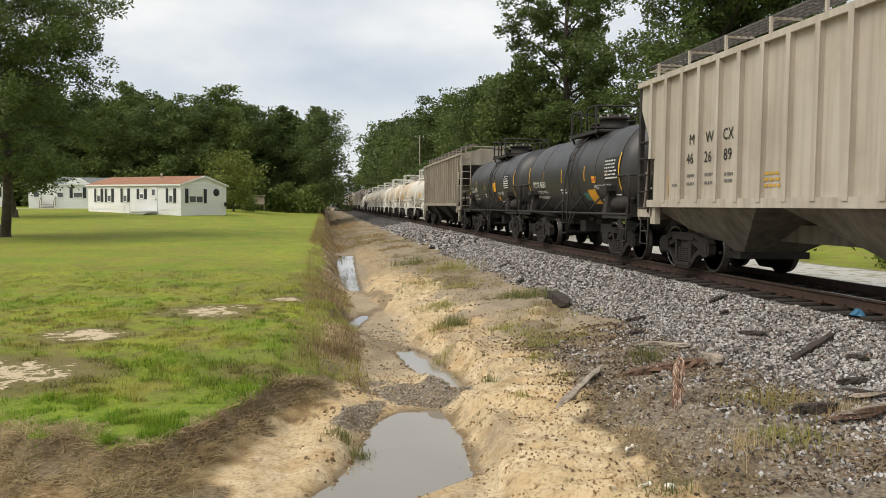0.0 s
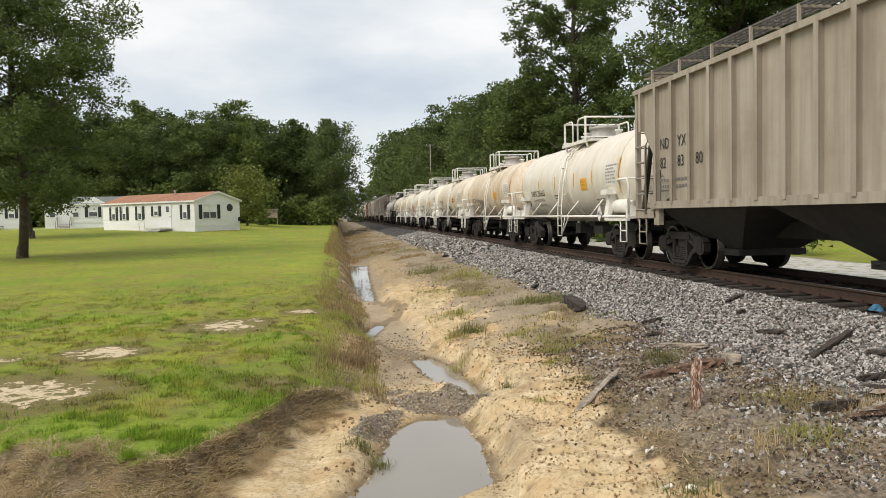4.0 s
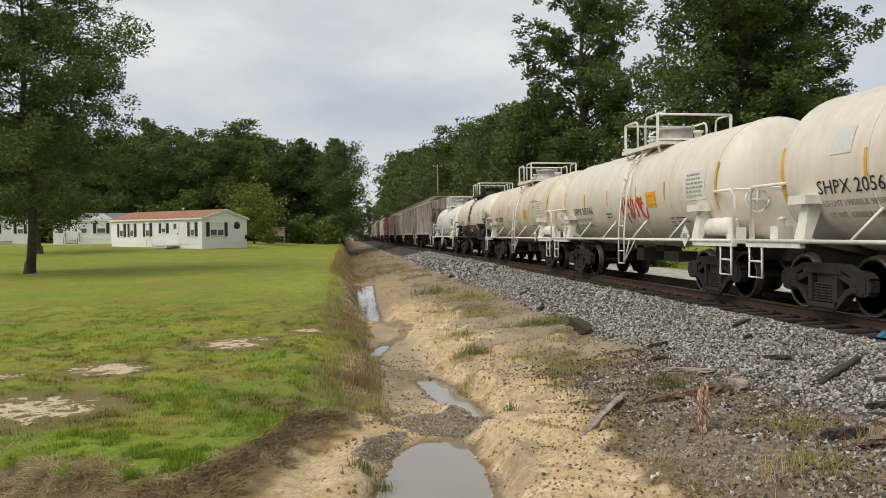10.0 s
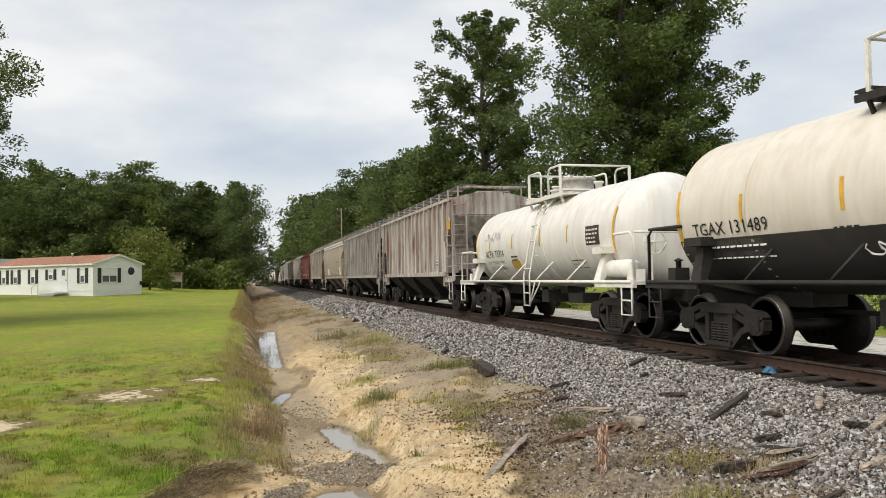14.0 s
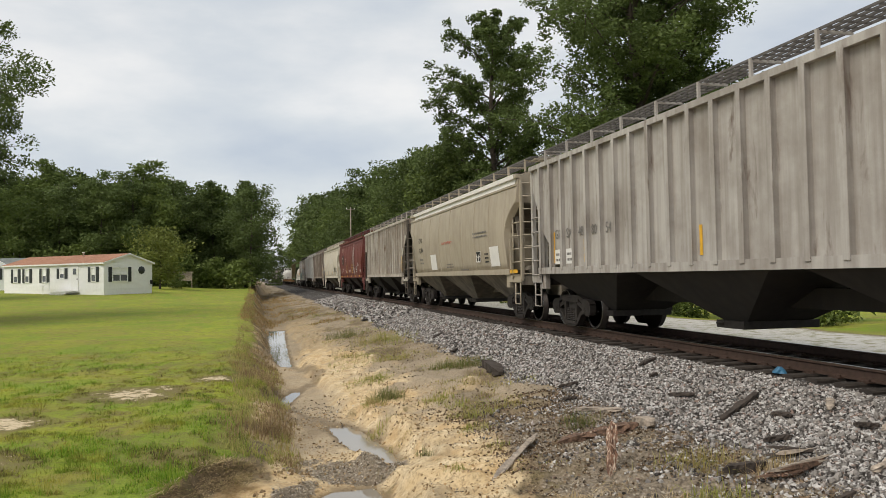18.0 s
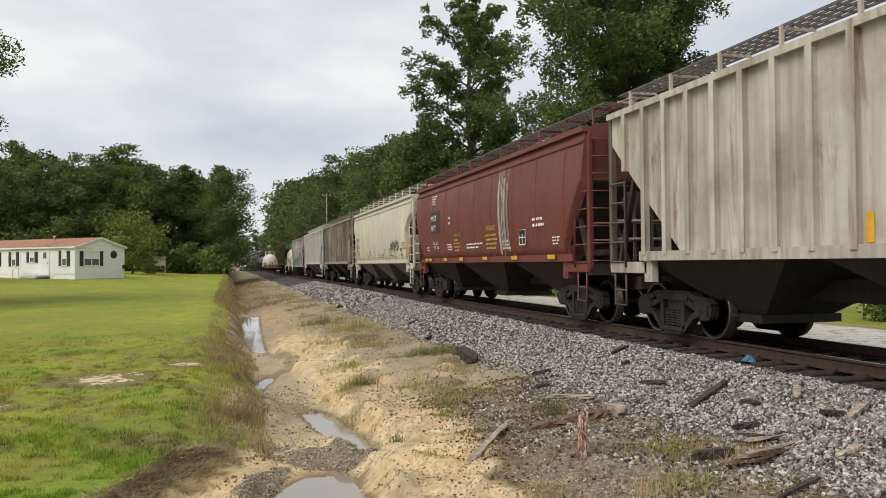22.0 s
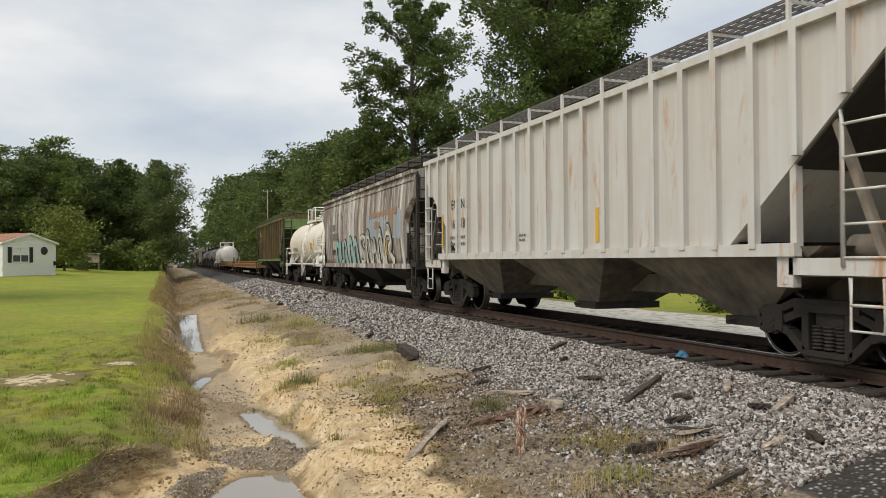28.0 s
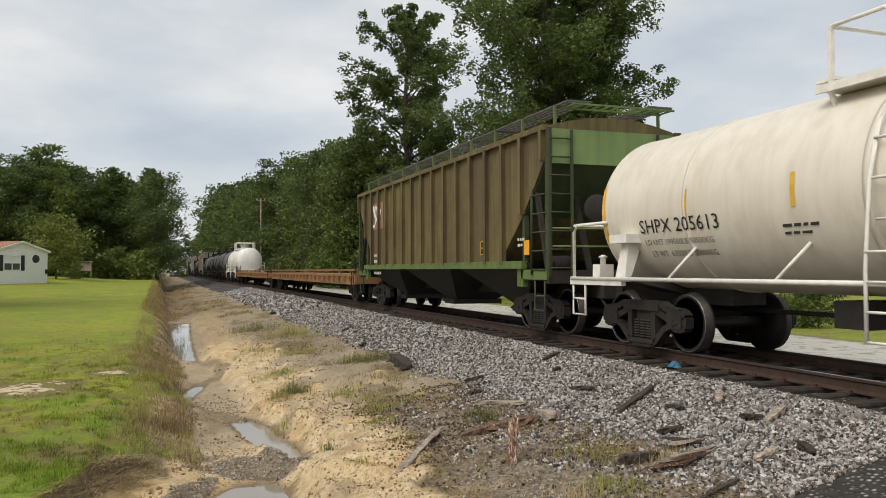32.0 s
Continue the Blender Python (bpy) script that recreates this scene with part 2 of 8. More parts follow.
class Geo:
    """Collects vertices and faces of one mesh."""

    def __init__(self):
        self.v, self.f, self.s = [], [], []

    def add(self, vs, fs, smooth=False):
        o = len(self.v)
        self.v.extend(tuple(p) for p in vs)
        self.f.extend(tuple(i + o for i in q) for q in fs)
        self.s.extend([smooth] * len(fs))
        return self

    def box(self, cx, cy, cz, sx, sy, sz, m=None):
        ps = [Vector((cx + a * sx / 2, cy + b * sy / 2, cz + c * sz / 2)) for a in (-1, 1) for b in (-1, 1) for c in (-1, 1)]
        if m is not None:
            ps = [m @ p for p in ps]
        return self.add(ps, [(0, 1, 3, 2), (4, 6, 7, 5), (0, 4, 5, 1), (2, 3, 7, 6), (0, 2, 6, 4), (1, 5, 7, 3)])

    def beam(self, a, b, w, h):
        """A square bar from a to b."""
        a, b = Vector(a), Vector(b)
        d = (b - a).normalized()
        up = Vector((0, 0, 1)) if abs(d.z) < 0.95 else Vector((0, 1, 0))
        s = d.cross(up).normalized() * w / 2
        u = s.cross(d).normalized() * h / 2
        ps = [q + i * s + j * u for q in (a, b) for i, j in ((-1, -1), (1, -1), (1, 1), (-1, 1))]
        return self.add(ps, [(3, 2, 1, 0), (4, 5, 6, 7), (0, 1, 5, 4), (1, 2, 6, 5), (2, 3, 7, 6), (3, 0, 4, 7)])

    def tube(self, pts, r, n=7, r2=None):
        pts = [Vector(p) for p in pts]
        rings = []
        for k, p in enumerate(pts):
            d = (pts[min(k + 1, len(pts) - 1)] - pts[max(k - 1, 0)]).normalized()
            up = Vector((0, 0, 1)) if abs(d.z) < 0.9 else Vector((1, 0, 0))
            s = d.cross(up).normalized()
            u = s.cross(d)
            rr = r if r2 is None else r + (r2 - r) * k / (len(pts) - 1)
            rings.append([p + rr * (math.cos(2 * math.pi * i / n) * s + math.sin(2 * math.pi * i / n) * u) for i in range(n)])
        return self.loft(rings)

    def loft(self, rings, caps=True, smooth=True, closed=True):
        n, o, fs = len(rings[0]), 0, []
        vs = [p for r in rings for p in r]
        for k in range(len(rings) - 1):
            for i in range(n if closed else n - 1):
                j = (i + 1) % n
                fs.append((k * n + i, k * n + j, (k + 1) * n + j, (k + 1) * n + i))
        self.add(vs, fs, smooth)
        if caps:
            self.f.append(tuple(range(len(self.v) - len(vs), len(self.v) - len(vs) + n))[::-1])
            self.f.append(tuple(range(len(self.v) - n, len(self.v))))
            self.s += [False, False]
        return self

    def turned(self, axis, profile, n=24, at=(0, 0, 0)):
        """A lathe form round axis x, y or z: profile of (along, radius)."""
        rings = []
        for a, r in profile:
            ring = []
            for i in range(n):
                c, s = r * math.cos(2 * math.pi * i / n), r * math.sin(2 * math.pi * i / n)
                p = {"x": (a, c, s), "y": (c, a, s), "z": (c, s, a)}[axis]
                ring.append((p[0] + at[0], p[1] + at[1], p[2] + at[2]))
            rings.append(ring)
        return self.loft(rings)

    def prism(self, poly, x0, x1):
        """A polygon of (y, z) pushed from x0 to x1."""
        return self.loft([[(x0, y, z) for y, z in poly], [(x1, y, z) for y, z in poly]], smooth=False)

    def mesh(self, name):
        me = bpy.data.meshes.new(name)
        me.from_pydata(self.v, [], self.f)
        me.polygons.foreach_set("use_smooth", self.s)
        b = bmesh.new()
        b.from_mesh(me)
        bmesh.ops.recalc_face_normals(b, faces=b.faces)
        b.to_mesh(me)
        b.free()
        return me


def part(name, geo, material, parent=None, label="", at=None):
    me = geo.mesh(name) if isinstance(geo, Geo) else geo
    if material and not me.materials:
        me.materials.append(material)
    ob = new(name, me)
    if parent:
        ob.parent = parent
    if at:
        ob.matrix_basis = pose(*at)
    if label:
        ob["label"] = label
    return ob


def thing(name, label, category, at=(0, 0, 0), group="", kind=""):
    ob = new(name)
    ob.matrix_basis = pose(*at)
    return tagged(ob, label, category, group, kind)


def lettered(name, text, size, y, z, surf, material, parent, label="", squash=1.0):
    """Text on a car's side, read from outside, starting at local y and running towards -y; surf(z) gives the side's x."""
    cu = bpy.data.curves.new(name, "FONT")
    cu.body, cu.size, cu.resolution_u = text, size, 2
    ob = bpy.data.objects.new(name, cu)
    me = bpy.data.meshes.new_from_object(ob)
    bpy.data.objects.remove(ob)
    for v in me.vertices:
        zz = z + v.co.y
        v.co = (-surf(zz) - 0.014, y - v.co.x * squash, zz)
    me.materials.clear()
    return part(name, me, material, parent, label)


def bars(name, y, z, w, rows, pitch, surf, material, parent, thick=0.45, rnd=None):
    """Lines of writing too small to read, as bars."""
    g = Geo()
    rnd = rnd or random.Random(int(abs(y * 100 + z * 977)))
    for k in range(rows):
        left, zz = y, z - k * pitch
        stop = y - w * rnd.uniform(0.7, 1.0)
        while left > stop:
            ww = rnd.uniform(0.05, 0.16)
            x = -surf(zz) - 0.012
            g.add([(x, left, zz), (x, left - ww, zz), (x, left - ww, zz + pitch * thick), (x, left, zz + pitch * thick)], [(0, 1, 2, 3)])
            left -= ww + 0.035
    return tagged(part(name, g, material, parent), kind="stuff")


def patch(name, y, z, w, h, surf, material, parent, label="", proud=0.008, slant=0.0):
    """A thin painted or stuck-on rectangle that follows the side."""
    g = Geo()
    n = max(2, int(h / 0.12) + 1)
    rings = []
    for k in range(n):
        zz = z + h * k / (n - 1)
        x, o = -surf(zz) - proud, slant * k / (n - 1)
        rings.append([(x, y + o, zz), (x, y + o - w, zz)])
    g.loft(rings, caps=False, closed=False)
    return part(name, g, material, parent, label)


def scribble(name, y, z, w, h, surf, material, parent, label, seed, strokes=9, r=0.02):
    """Spray-painted tag: looping strokes."""
    rnd, g = random.Random(seed), Geo()
    for k in range(strokes):
        cy, ph = y - w * (k + 0.5) / strokes, rnd.uniform(0, 6)
        a, b = rnd.uniform(0.5, 1.0) * w / strokes * 0.8, rnd.uniform(0.3, 0.5) * h
        prev = None
        for i in range(15):
            u = ph + i * rnd.uniform(0.3, 0.45)
            yy, zz = cy + a * math.cos(u) + (i - 7) * 0.012, z + h / 2 + b * math.sin(u * (1.0 + 0.3 * (k % 3)))
            q = Vector((-surf(zz) - 0.016, yy, zz))
            if prev is not None and (q - prev).length > 1e-4:
                d = (q - prev).normalized()
                s = Vector((0, d.z, -d.y)) * r
                g.add([prev - s, q - s, q + s, prev + s], [(0, 1, 2, 3)])
            prev = q
    return part(name, g, material, parent, label)

# ---------------------------------------------------------------- ground
TRACK_X = 8.6


def smooth(a, b, v):
    t = np.clip((v - a) / (b - a), 0, 1)
    return t * t * (3 - 2 * t)


def lattice(ix, iy, seed):
    h = (ix * 374761393 + iy * 668265263 + seed * 1442695041).astype(np.int64) & 0x7FFFFFFF
    h = ((h ^ (h >> 13)) * 1274126177) & 0x7FFFFFFF
    return ((h ^ (h >> 16)) & 0xFFFF) / 65535.0


def vnoise(x, y, scale, seed=0, octaves=3):
    """Value noise in 0..1 on arrays."""
    total, amp, norm = 0, 1.0, 0
    for o in range(octaves):
        u, v = x / scale * 2**o, y / scale * 2**o
        iu, iv = np.floor(u).astype(np.int64), np.floor(v).astype(np.int64)
        fu, fv = u - iu, v - iv
        fu, fv = fu * fu * (3 - 2 * fu), fv * fv * (3 - 2 * fv)
        a, b = lattice(iu, iv, seed + o), lattice(iu + 1, iv, seed + o)
        c, d = lattice(iu, iv + 1, seed + o), lattice(iu + 1, iv + 1, seed + o)
        total = total + amp * ((a * (1 - fu) + b * fu) * (1 - fv) + (c * (1 - fu) + d * fu) * fv)
        norm, amp = norm + amp, amp * 0.5
    return total / norm


def lawn_level(y):
    return -0.95 + 0.0142 * np.clip(y - 8, 0, 67) + 0.008 * np.clip(y - 75, 0, 100)


def lawn_front(x):
    """The y at which the mown lawn breaks off towards the viewer."""
    xs = (-6.0, -4.5, -3.64, -2.94, -2.5, -1.8, -1.5, -1.25, -0.9, -0.5, -0.2)
    return np.interp(x, xs, (9.2, 9.0, 8.75, 8.1, 7.9, 7.55, 7.7, 8.4, 9.3, 10.4, 10.9)) + 0.1 * np.sin(x * 7.3) + 0.06 * np.sin(x * 17.0 + 1)


def ditch_x(y):
    """How far the ditch wanders from its straight line."""
    return 0.28 * np.sin(y * 0.42 + 0.5) * smooth(7, 12, y) * (1 - 0.6 * smooth(20, 40, y)) - 0.25 * smooth(14, 17, y) * (1 - smooth(19, 26, y))


def pool(x, y, cx, cy, hx, hy, lean=0.0):
    px = x - cx - lean * (y - cy)
    return np.sqrt((px / hx) ** 2 + ((y - cy) / hy) ** 2)


# standing water: its level, and its two banks along y
POOLS = (
    (-1.40, (4.6, 6.3, 7.1, 7.6, 8.3, 8.8, 9.3, 9.8, 10.2), (-1.6, -0.8, -0.22, 0.06, 0.3, 0.4, 0.5, 0.66, 0.95), (-0.9, 0.1, 0.75, 1.42, 1.5, 1.52, 1.5, 1.48, 1.45)),
    (-1.375, (11.0, 11.4, 11.9, 12.4, 13.0, 13.7, 14.4), (1.93, 1.84, 1.66, 1.48, 1.34, 1.24, 1.22), (2.05, 2.02, 1.97, 1.92, 1.86, 1.8, 1.62)),
    (-1.385, (16.6, 17.4, 18.4, 19.2), (0.38, 0.42, 0.58, 0.86), (0.55, 0.68, 0.9, 1.05)),
    (-1.33, (24.3, 26.5, 31.0, 36.0, 41.0), (0.72, 0.5, 0.5, 0.5, 0.55), (1.05, 1.06, 1.12, 1.25, 1.4)),
)


def pool_edge(x, y, ys, left, right):
    """About 1 on the water's edge, less inside, growing outwards by 1 in 0.35 m."""
    a, b = np.interp(y, ys, left), np.interp(y, ys, right)
    out = np.maximum(np.abs(x - (a + b) / 2) - (b - a) / 2, np.maximum(ys[0] - y, y - ys[-1]) * 0.6)
    return np.maximum(1 + out / 0.35, 0)


def ground_height(x, y, rough=True):
    x, y = np.asarray(x, float), np.asarray(y, float)
    lz = lawn_level(y) + 0.45 * smooth(45, 88, y) * (1 - smooth(-12, -3, x))
    xd = x - ditch_x(y) * smooth(-1.0, 0.2, x) * (1 - smooth(3.2, 4.6, x))
    zs = [(-0.75, lz), (-0.25, lz - 0.1), (0.2, lz * 0.35 - 0.8), (0.55, -1.27), (0.9, -1.335), (1.52, -1.33), (1.68, -1.17), (1.85, -1.12), (2.5, -1.03), (3.5, -0.9), (4.5, -0.78),
          (4.95, -0.7), (6.7, -0.25), (7.0, -0.225), (10.2, -0.225), (10.6, -0.32), (11.9, -0.68), (13.0, -0.56), (17.0, -0.55), (19.0, -0.7), (60.0, -0.3)]
    z = np.where(xd < zs[0][0], lz, zs[-1][1])
    for (xa, za), (xb, zb) in zip(zs[:-1], zs[1:]):
        inside = (xd >= xa) & (xd < xb)
        t = (xd - xa) / (xb - xa)
        if xa < 4 and xb < 5:
            t = t * t * (3 - 2 * t) * 0.4 + t * 0.6
        z = np.where(inside, za + (zb - za) * t, z)
    left = 1 - smooth(-0.5, 0.4, x)
    cut_y = lawn_front(x) - y + 0.22 * (vnoise(x, y, 0.5, 3) - 0.5)
    z = z - left * (smooth(0.0, 0.22, cut_y) * 0.17 + smooth(0.15, 1.0, cut_y) * 0.17)
    z = z + (0.35 + z * -0.0 - z - 0.7) * (1 - smooth(2.0, 5.2, y)) * (1 - smooth(4.0, 6.0, x))
    if rough:
        bare = smooth(-0.3, 0.3, x) * (1 - smooth(4.6, 5.2, x))
        z = z + bare * (0.09 * (vnoise(x, y, 0.9, 5) - 0.5) + 0.05 * (vnoise(x, y, 0.3, 6) - 0.5) + 0.06 * np.abs(vnoise(x, y, 0.42, 15, 2) - 0.5) + 0.06 * smooth(0.56, 0.6, vnoise(x, y, 0.5, 7)) * smooth(1.5, 1.9, xd) + 0.03 * (vnoise(x, y, 0.12, 14, 2) - 0.5))
        gully = np.abs(vnoise(x * 0.6 + y * 0.5, y * 0.35, 0.5, 21, 2) - 0.5) * 2
        z = z - 0.07 * bare * smooth(1.4, 2.0, xd) * (1 - smooth(2.8, 3.6, x)) * (1 - smooth(0.0, 0.25, gully))
        z = z + (1 - bare) * (1 - smooth(4.6, 5.2, x)) * 0.05 * (vnoise(x, y, 2.6, 8) - 0.5)
        z = z + smooth(4.9, 5.6, x) * (1 - smooth(12, 13, x)) * 0.05 * (vnoise(x, y, 0.16, 9, 2) - 0.5)
    for level, ys, left_bank, right_bank in POOLS:
        q = pool_edge(x, y, ys, left_bank, right_bank) + 0.3 * (vnoise(x, y, 0.5, 11) - 0.5) + 0.22 * (vnoise(x, y, 0.16, 12) - 0.5)
        bed = level + np.clip(0.11 * (q - 1), -0.06, 0.09)
        k = 1 - smooth(1.25, 2.1, q)
        low = np.minimum(z, bed + 0.012 * (vnoise(x, y, 0.2, 13) - 0.5))
        z = np.where(k > 0, np.where(q < 1.25, low, z * (1 - k) + low * k), z)
        z = np.where((q > 1) & (q < 2.1), np.maximum(z, level + np.minimum(0.012, 0.11 * (q - 1))), z)
    return z


def ground_zones(x, y):
    """How much lawn, bare sand, ballast, pale road and dry weed lie at a spot."""
    nb = vnoise(x, y, 1.2, 31) - 0.5
    nf = vnoise(x, y, 0.35, 32) - 0.5
    wob = nb * 0.5 + nf * 0.3
    spill = 0.35 * smooth(10.2, 11.5, y)
    lawn = (1 - smooth(-0.75, -0.15, x - spill + wob * 0.8)) * smooth(-0.12, 0.12, y - lawn_front(x) + wob * 0.3)
    worn = 0
    for cx, cy, hx, hy in ((-4.1, 10.75, 1.25, 1.15), (-2.2, 16.0, 0.9, 1.1), (-3.9, 13.6, 0.8, 0.8), (-0.95, 17.9, 0.5, 0.5), (-5.6, 13.2, 0.5, 0.35)):
        worn = np.maximum(worn, 1 - smooth(0.1, 1.5, np.sqrt(((x - cx) / hx) ** 2 + ((y - cy) / hy) ** 2) + nb * 0.9))
    ballast = smooth(4.65, 5.35, x + wob * 1.5) * (1 - smooth(11.9, 12.5, x))
    road = smooth(12.0, 12.8, x + wob) * (1 - smooth(16.2, 17.2, x + wob))
    xd = x - ditch_x(y)
    sand = smooth(0.25, 0.6, xd + wob * 0.5) * (1 - smooth(2.75, 3.75, x + wob * 1.8 + 0.6 * (1 - smooth(7.5, 10.5, y)))) * (1 - 0.5 * smooth(18, 30, y)) * (1 - 0.6 * smooth(40, 60, y))
    sand = np.maximum(sand, (1 - smooth(0.5, 1.1, pool(x, y, -0.1, 9.3, 0.55, 1.0, 0.3) + nf)) * 0.9)
    sand = np.maximum(sand, 0.6 * smooth(0.3, 0.6, vnoise(x, y, 0.7, 34)) * smooth(-0.55, -0.15, x + wob * 0.4) * (1 - smooth(0.4, 0.8, x)))
    sand = np.maximum(sand, 0.8 * smooth(0.3, 0.55, vnoise(x, y, 0.6, 35)) * smooth(0.4, 0.8, lawn_front(x) - y) * (1 - smooth(0.3, 0.6, x)))
    sand = np.maximum(sand, 0.85 * smooth(0.38, 0.6, vnoise(x, y, 0.9, 36)) * smooth(2.4, 2.8, x) * (1 - smooth(4.7, 5.2, x)) * (1 - smooth(7.0, 8.2, y)))
    sand = np.maximum(sand, smooth(-0.75, -0.3, x + wob * 0.4) * (1 - smooth(0.5, 0.9, x)) * (1 - smooth(9.8, 10.8, y)) * smooth(0.3, 0.6, lawn_front(x) - y))
    sand = np.maximum(sand, 0.75 * smooth(0.42, 0.62, vnoise(x, y, 1.7, 33)) * smooth(2.6, 3.2, x) * (1 - smooth(4.5, 5.0, x)) * smooth(10.5, 12.5, y) * (1 - 0.8 * smooth(17, 25, y)))
    gravel = np.maximum((1 - smooth(0.6, 1.2, pool(x, y, 1.2, 10.85, 0.75, 0.62, -0.5) + nf * 1.1)), 0.3 * (1 - smooth(0.6, 1.2, pool(x, y, 1.1, 15.5, 0.7, 1.6) + nf * 1.4)))
    gravel = np.maximum(gravel, 0.9 * (1 - smooth(0.5, 1.15, pool(x, y, 0.42, 9.75, 0.24, 0.9, 0.35) + nf)))
    gravel = np.maximum(gravel, 0.85 * smooth(2.6, 3.5, x + wob * 2.0) * (1 - smooth(4.9, 5.5, x)) * (1 - smooth(9.5, 13, y + nb * 4)))
    lawn = np.maximum(lawn, smooth(16.4, 17.4, x + wob) * 0.9)
    wet = 0
    for level, ys, left_bank, right_bank in POOLS:
        wet = np.maximum(wet, 1 - smooth(1.0, 1.55, pool_edge(x, y, ys, left_bank, right_bank) + 0.5 * nf))
    trickle = np.abs(x - np.interp(y, (14.4, 15.5, 16.6, 19.2, 20.2, 21.2, 22.5, 24.3), (1.35, 0.75, 0.5, 0.95, 1.45, 1.6, 1.35, 1.0)))
    wet = np.maximum(wet, 0.75 * (1 - smooth(0.08, 0.3, trickle + 0.3 * nf)) * smooth(14.0, 14.6, y) * (1 - smooth(23.8, 24.6, y)))
    wet = np.maximum(wet, 0.6 * (1 - smooth(0.5, 1.2, pool(x, y, 1.0, 14.3, 0.35, 1.3) + nf)))
    return lawn, worn, sand, ballast, np.clip(gravel, 0, 1), road, wet


def lawn_kinds(x, y):
    """How brown and matted, and how lush, the lawn is at a spot."""
    worn = ground_zones(x, y)[1]
    brown = 0.55 * smooth(0.56, 0.72, vnoise(x, y * 0.8, 0.9, 131, 4)) * (1 - smooth(22, 34, y)) * smooth(8.6, 9.8, y + 0.6 * (vnoise(x, y, 0.6, 134) - 0.5))
    brown = np.maximum(brown, 0.9 * smooth(0.55, 0.64, vnoise(x, y * 0.6, 0.3, 137, 3)) * smooth(8.4, 9.6, y) * (1 - smooth(20, 30, y)) * smooth(0.3, 0.5, vnoise(x, y, 2.2, 138)))
    brown = np.maximum(brown * 0.7, 0.9 * (1 - smooth(0.4, 1.3, pool(x, y, -0.95, 10.6, 0.75, 0.8) + 0.9 * (vnoise(x, y, 0.35, 132) - 0.5))))
    brown = np.maximum(brown, 0.8 * smooth(0.08, 0.3, worn))
    lush = np.maximum((1 - smooth(0.5, 1.7, y - lawn_front(x) + 1.1 * (vnoise(x, y, 0.7, 133) - 0.5))) * smooth(-4.6, -3.4, x), 1 - smooth(0.5, 1.2, pool(x, y, -0.65, 12.6, 0.5, 1.5) + 0.8 * (vnoise(x, y, 0.4, 135) - 0.5)))
    lush = np.maximum(lush, 0.8 * smooth(0.58, 0.7, vnoise(x, y, 1.3, 136)))
    return np.clip(brown, 0, 1), np.clip(lush * (1 - brown), 0, 1)


def silty(x, y):
    """The washed, greyer floor of the ditch and the trampled ground beyond its sandy bank."""
    xd = x - ditch_x(y)
    floor = smooth(0.2, 0.45, xd) * (1 - smooth(1.3, 1.8, xd + 0.7 * (vnoise(x, y, 0.8, 151) - 0.5))) * smooth(11.0, 12.5, y) * (1 - smooth(40, 60, y))
    bank = smooth(2.3, 3.0, x + 1.6 * (vnoise(x, y, 1.0, 152) - 0.5)) * (1 - smooth(4.9, 5.3, x)) * smooth(11.0, 13.5, y)
    return np.clip(np.maximum(0.8 * floor, bank * smooth(0.3, 0.55, vnoise(x, y, 0.9, 153))), 0, 1)


def graded(stops):
    out = []
    for a, b, step in stops:
        out.extend(np.arange(a, b, step).tolist())
    return np.array(out + [stops[-1][1]])


gx = graded(((-900, -200, 70), (-200, -60, 8), (-60, -12, 1.5), (-12, -5, 0.25), (-5, -1, 0.1), (-1, 4.8, 0.06), (4.8, 7.2, 0.08), (7.2, 12, 0.3), (12, 30, 1.0), (30, 120, 8), (120, 900, 70)))
gy = graded(((-300, -40, 30), (-40, 4, 2.0), (4, 12, 0.06), (12, 20, 0.1), (20, 40, 0.25), (40, 90, 1.0), (90, 240, 6.0), (240, 1500, 70)))
GX, GY = np.meshgrid(gx, gy, indexing="ij")
GZ = ground_height(GX, GY)
nx, ny = GX.shape
idx = np.arange(nx * ny).reshape(nx, ny)
quads = np.stack([idx[:-1, :-1], idx[1:, :-1], idx[1:, 1:], idx[:-1, 1:]], -1).reshape(-1, 4)
ground_mesh = bpy.data.meshes.new("ground")
ground_mesh.from_pydata(np.stack([GX, GY, GZ], -1).reshape(-1, 3).tolist(), [], quads.tolist())
ground_mesh.polygons.foreach_set("use_smooth", [True] * len(quads))
for key, val in zip(("lawn", "worn", "sand", "ballast", "gravel", "road", "wet", "brown", "lush", "silt"), (*ground_zones(GX, GY), *lawn_kinds(GX, GY), silty(GX, GY))):
    at = ground_mesh.attributes.new(key, "FLOAT", "POINT")
    at.data.foreach_set("value", np.clip(np.broadcast_to(val, GX.shape), 0, 1).reshape(-1))


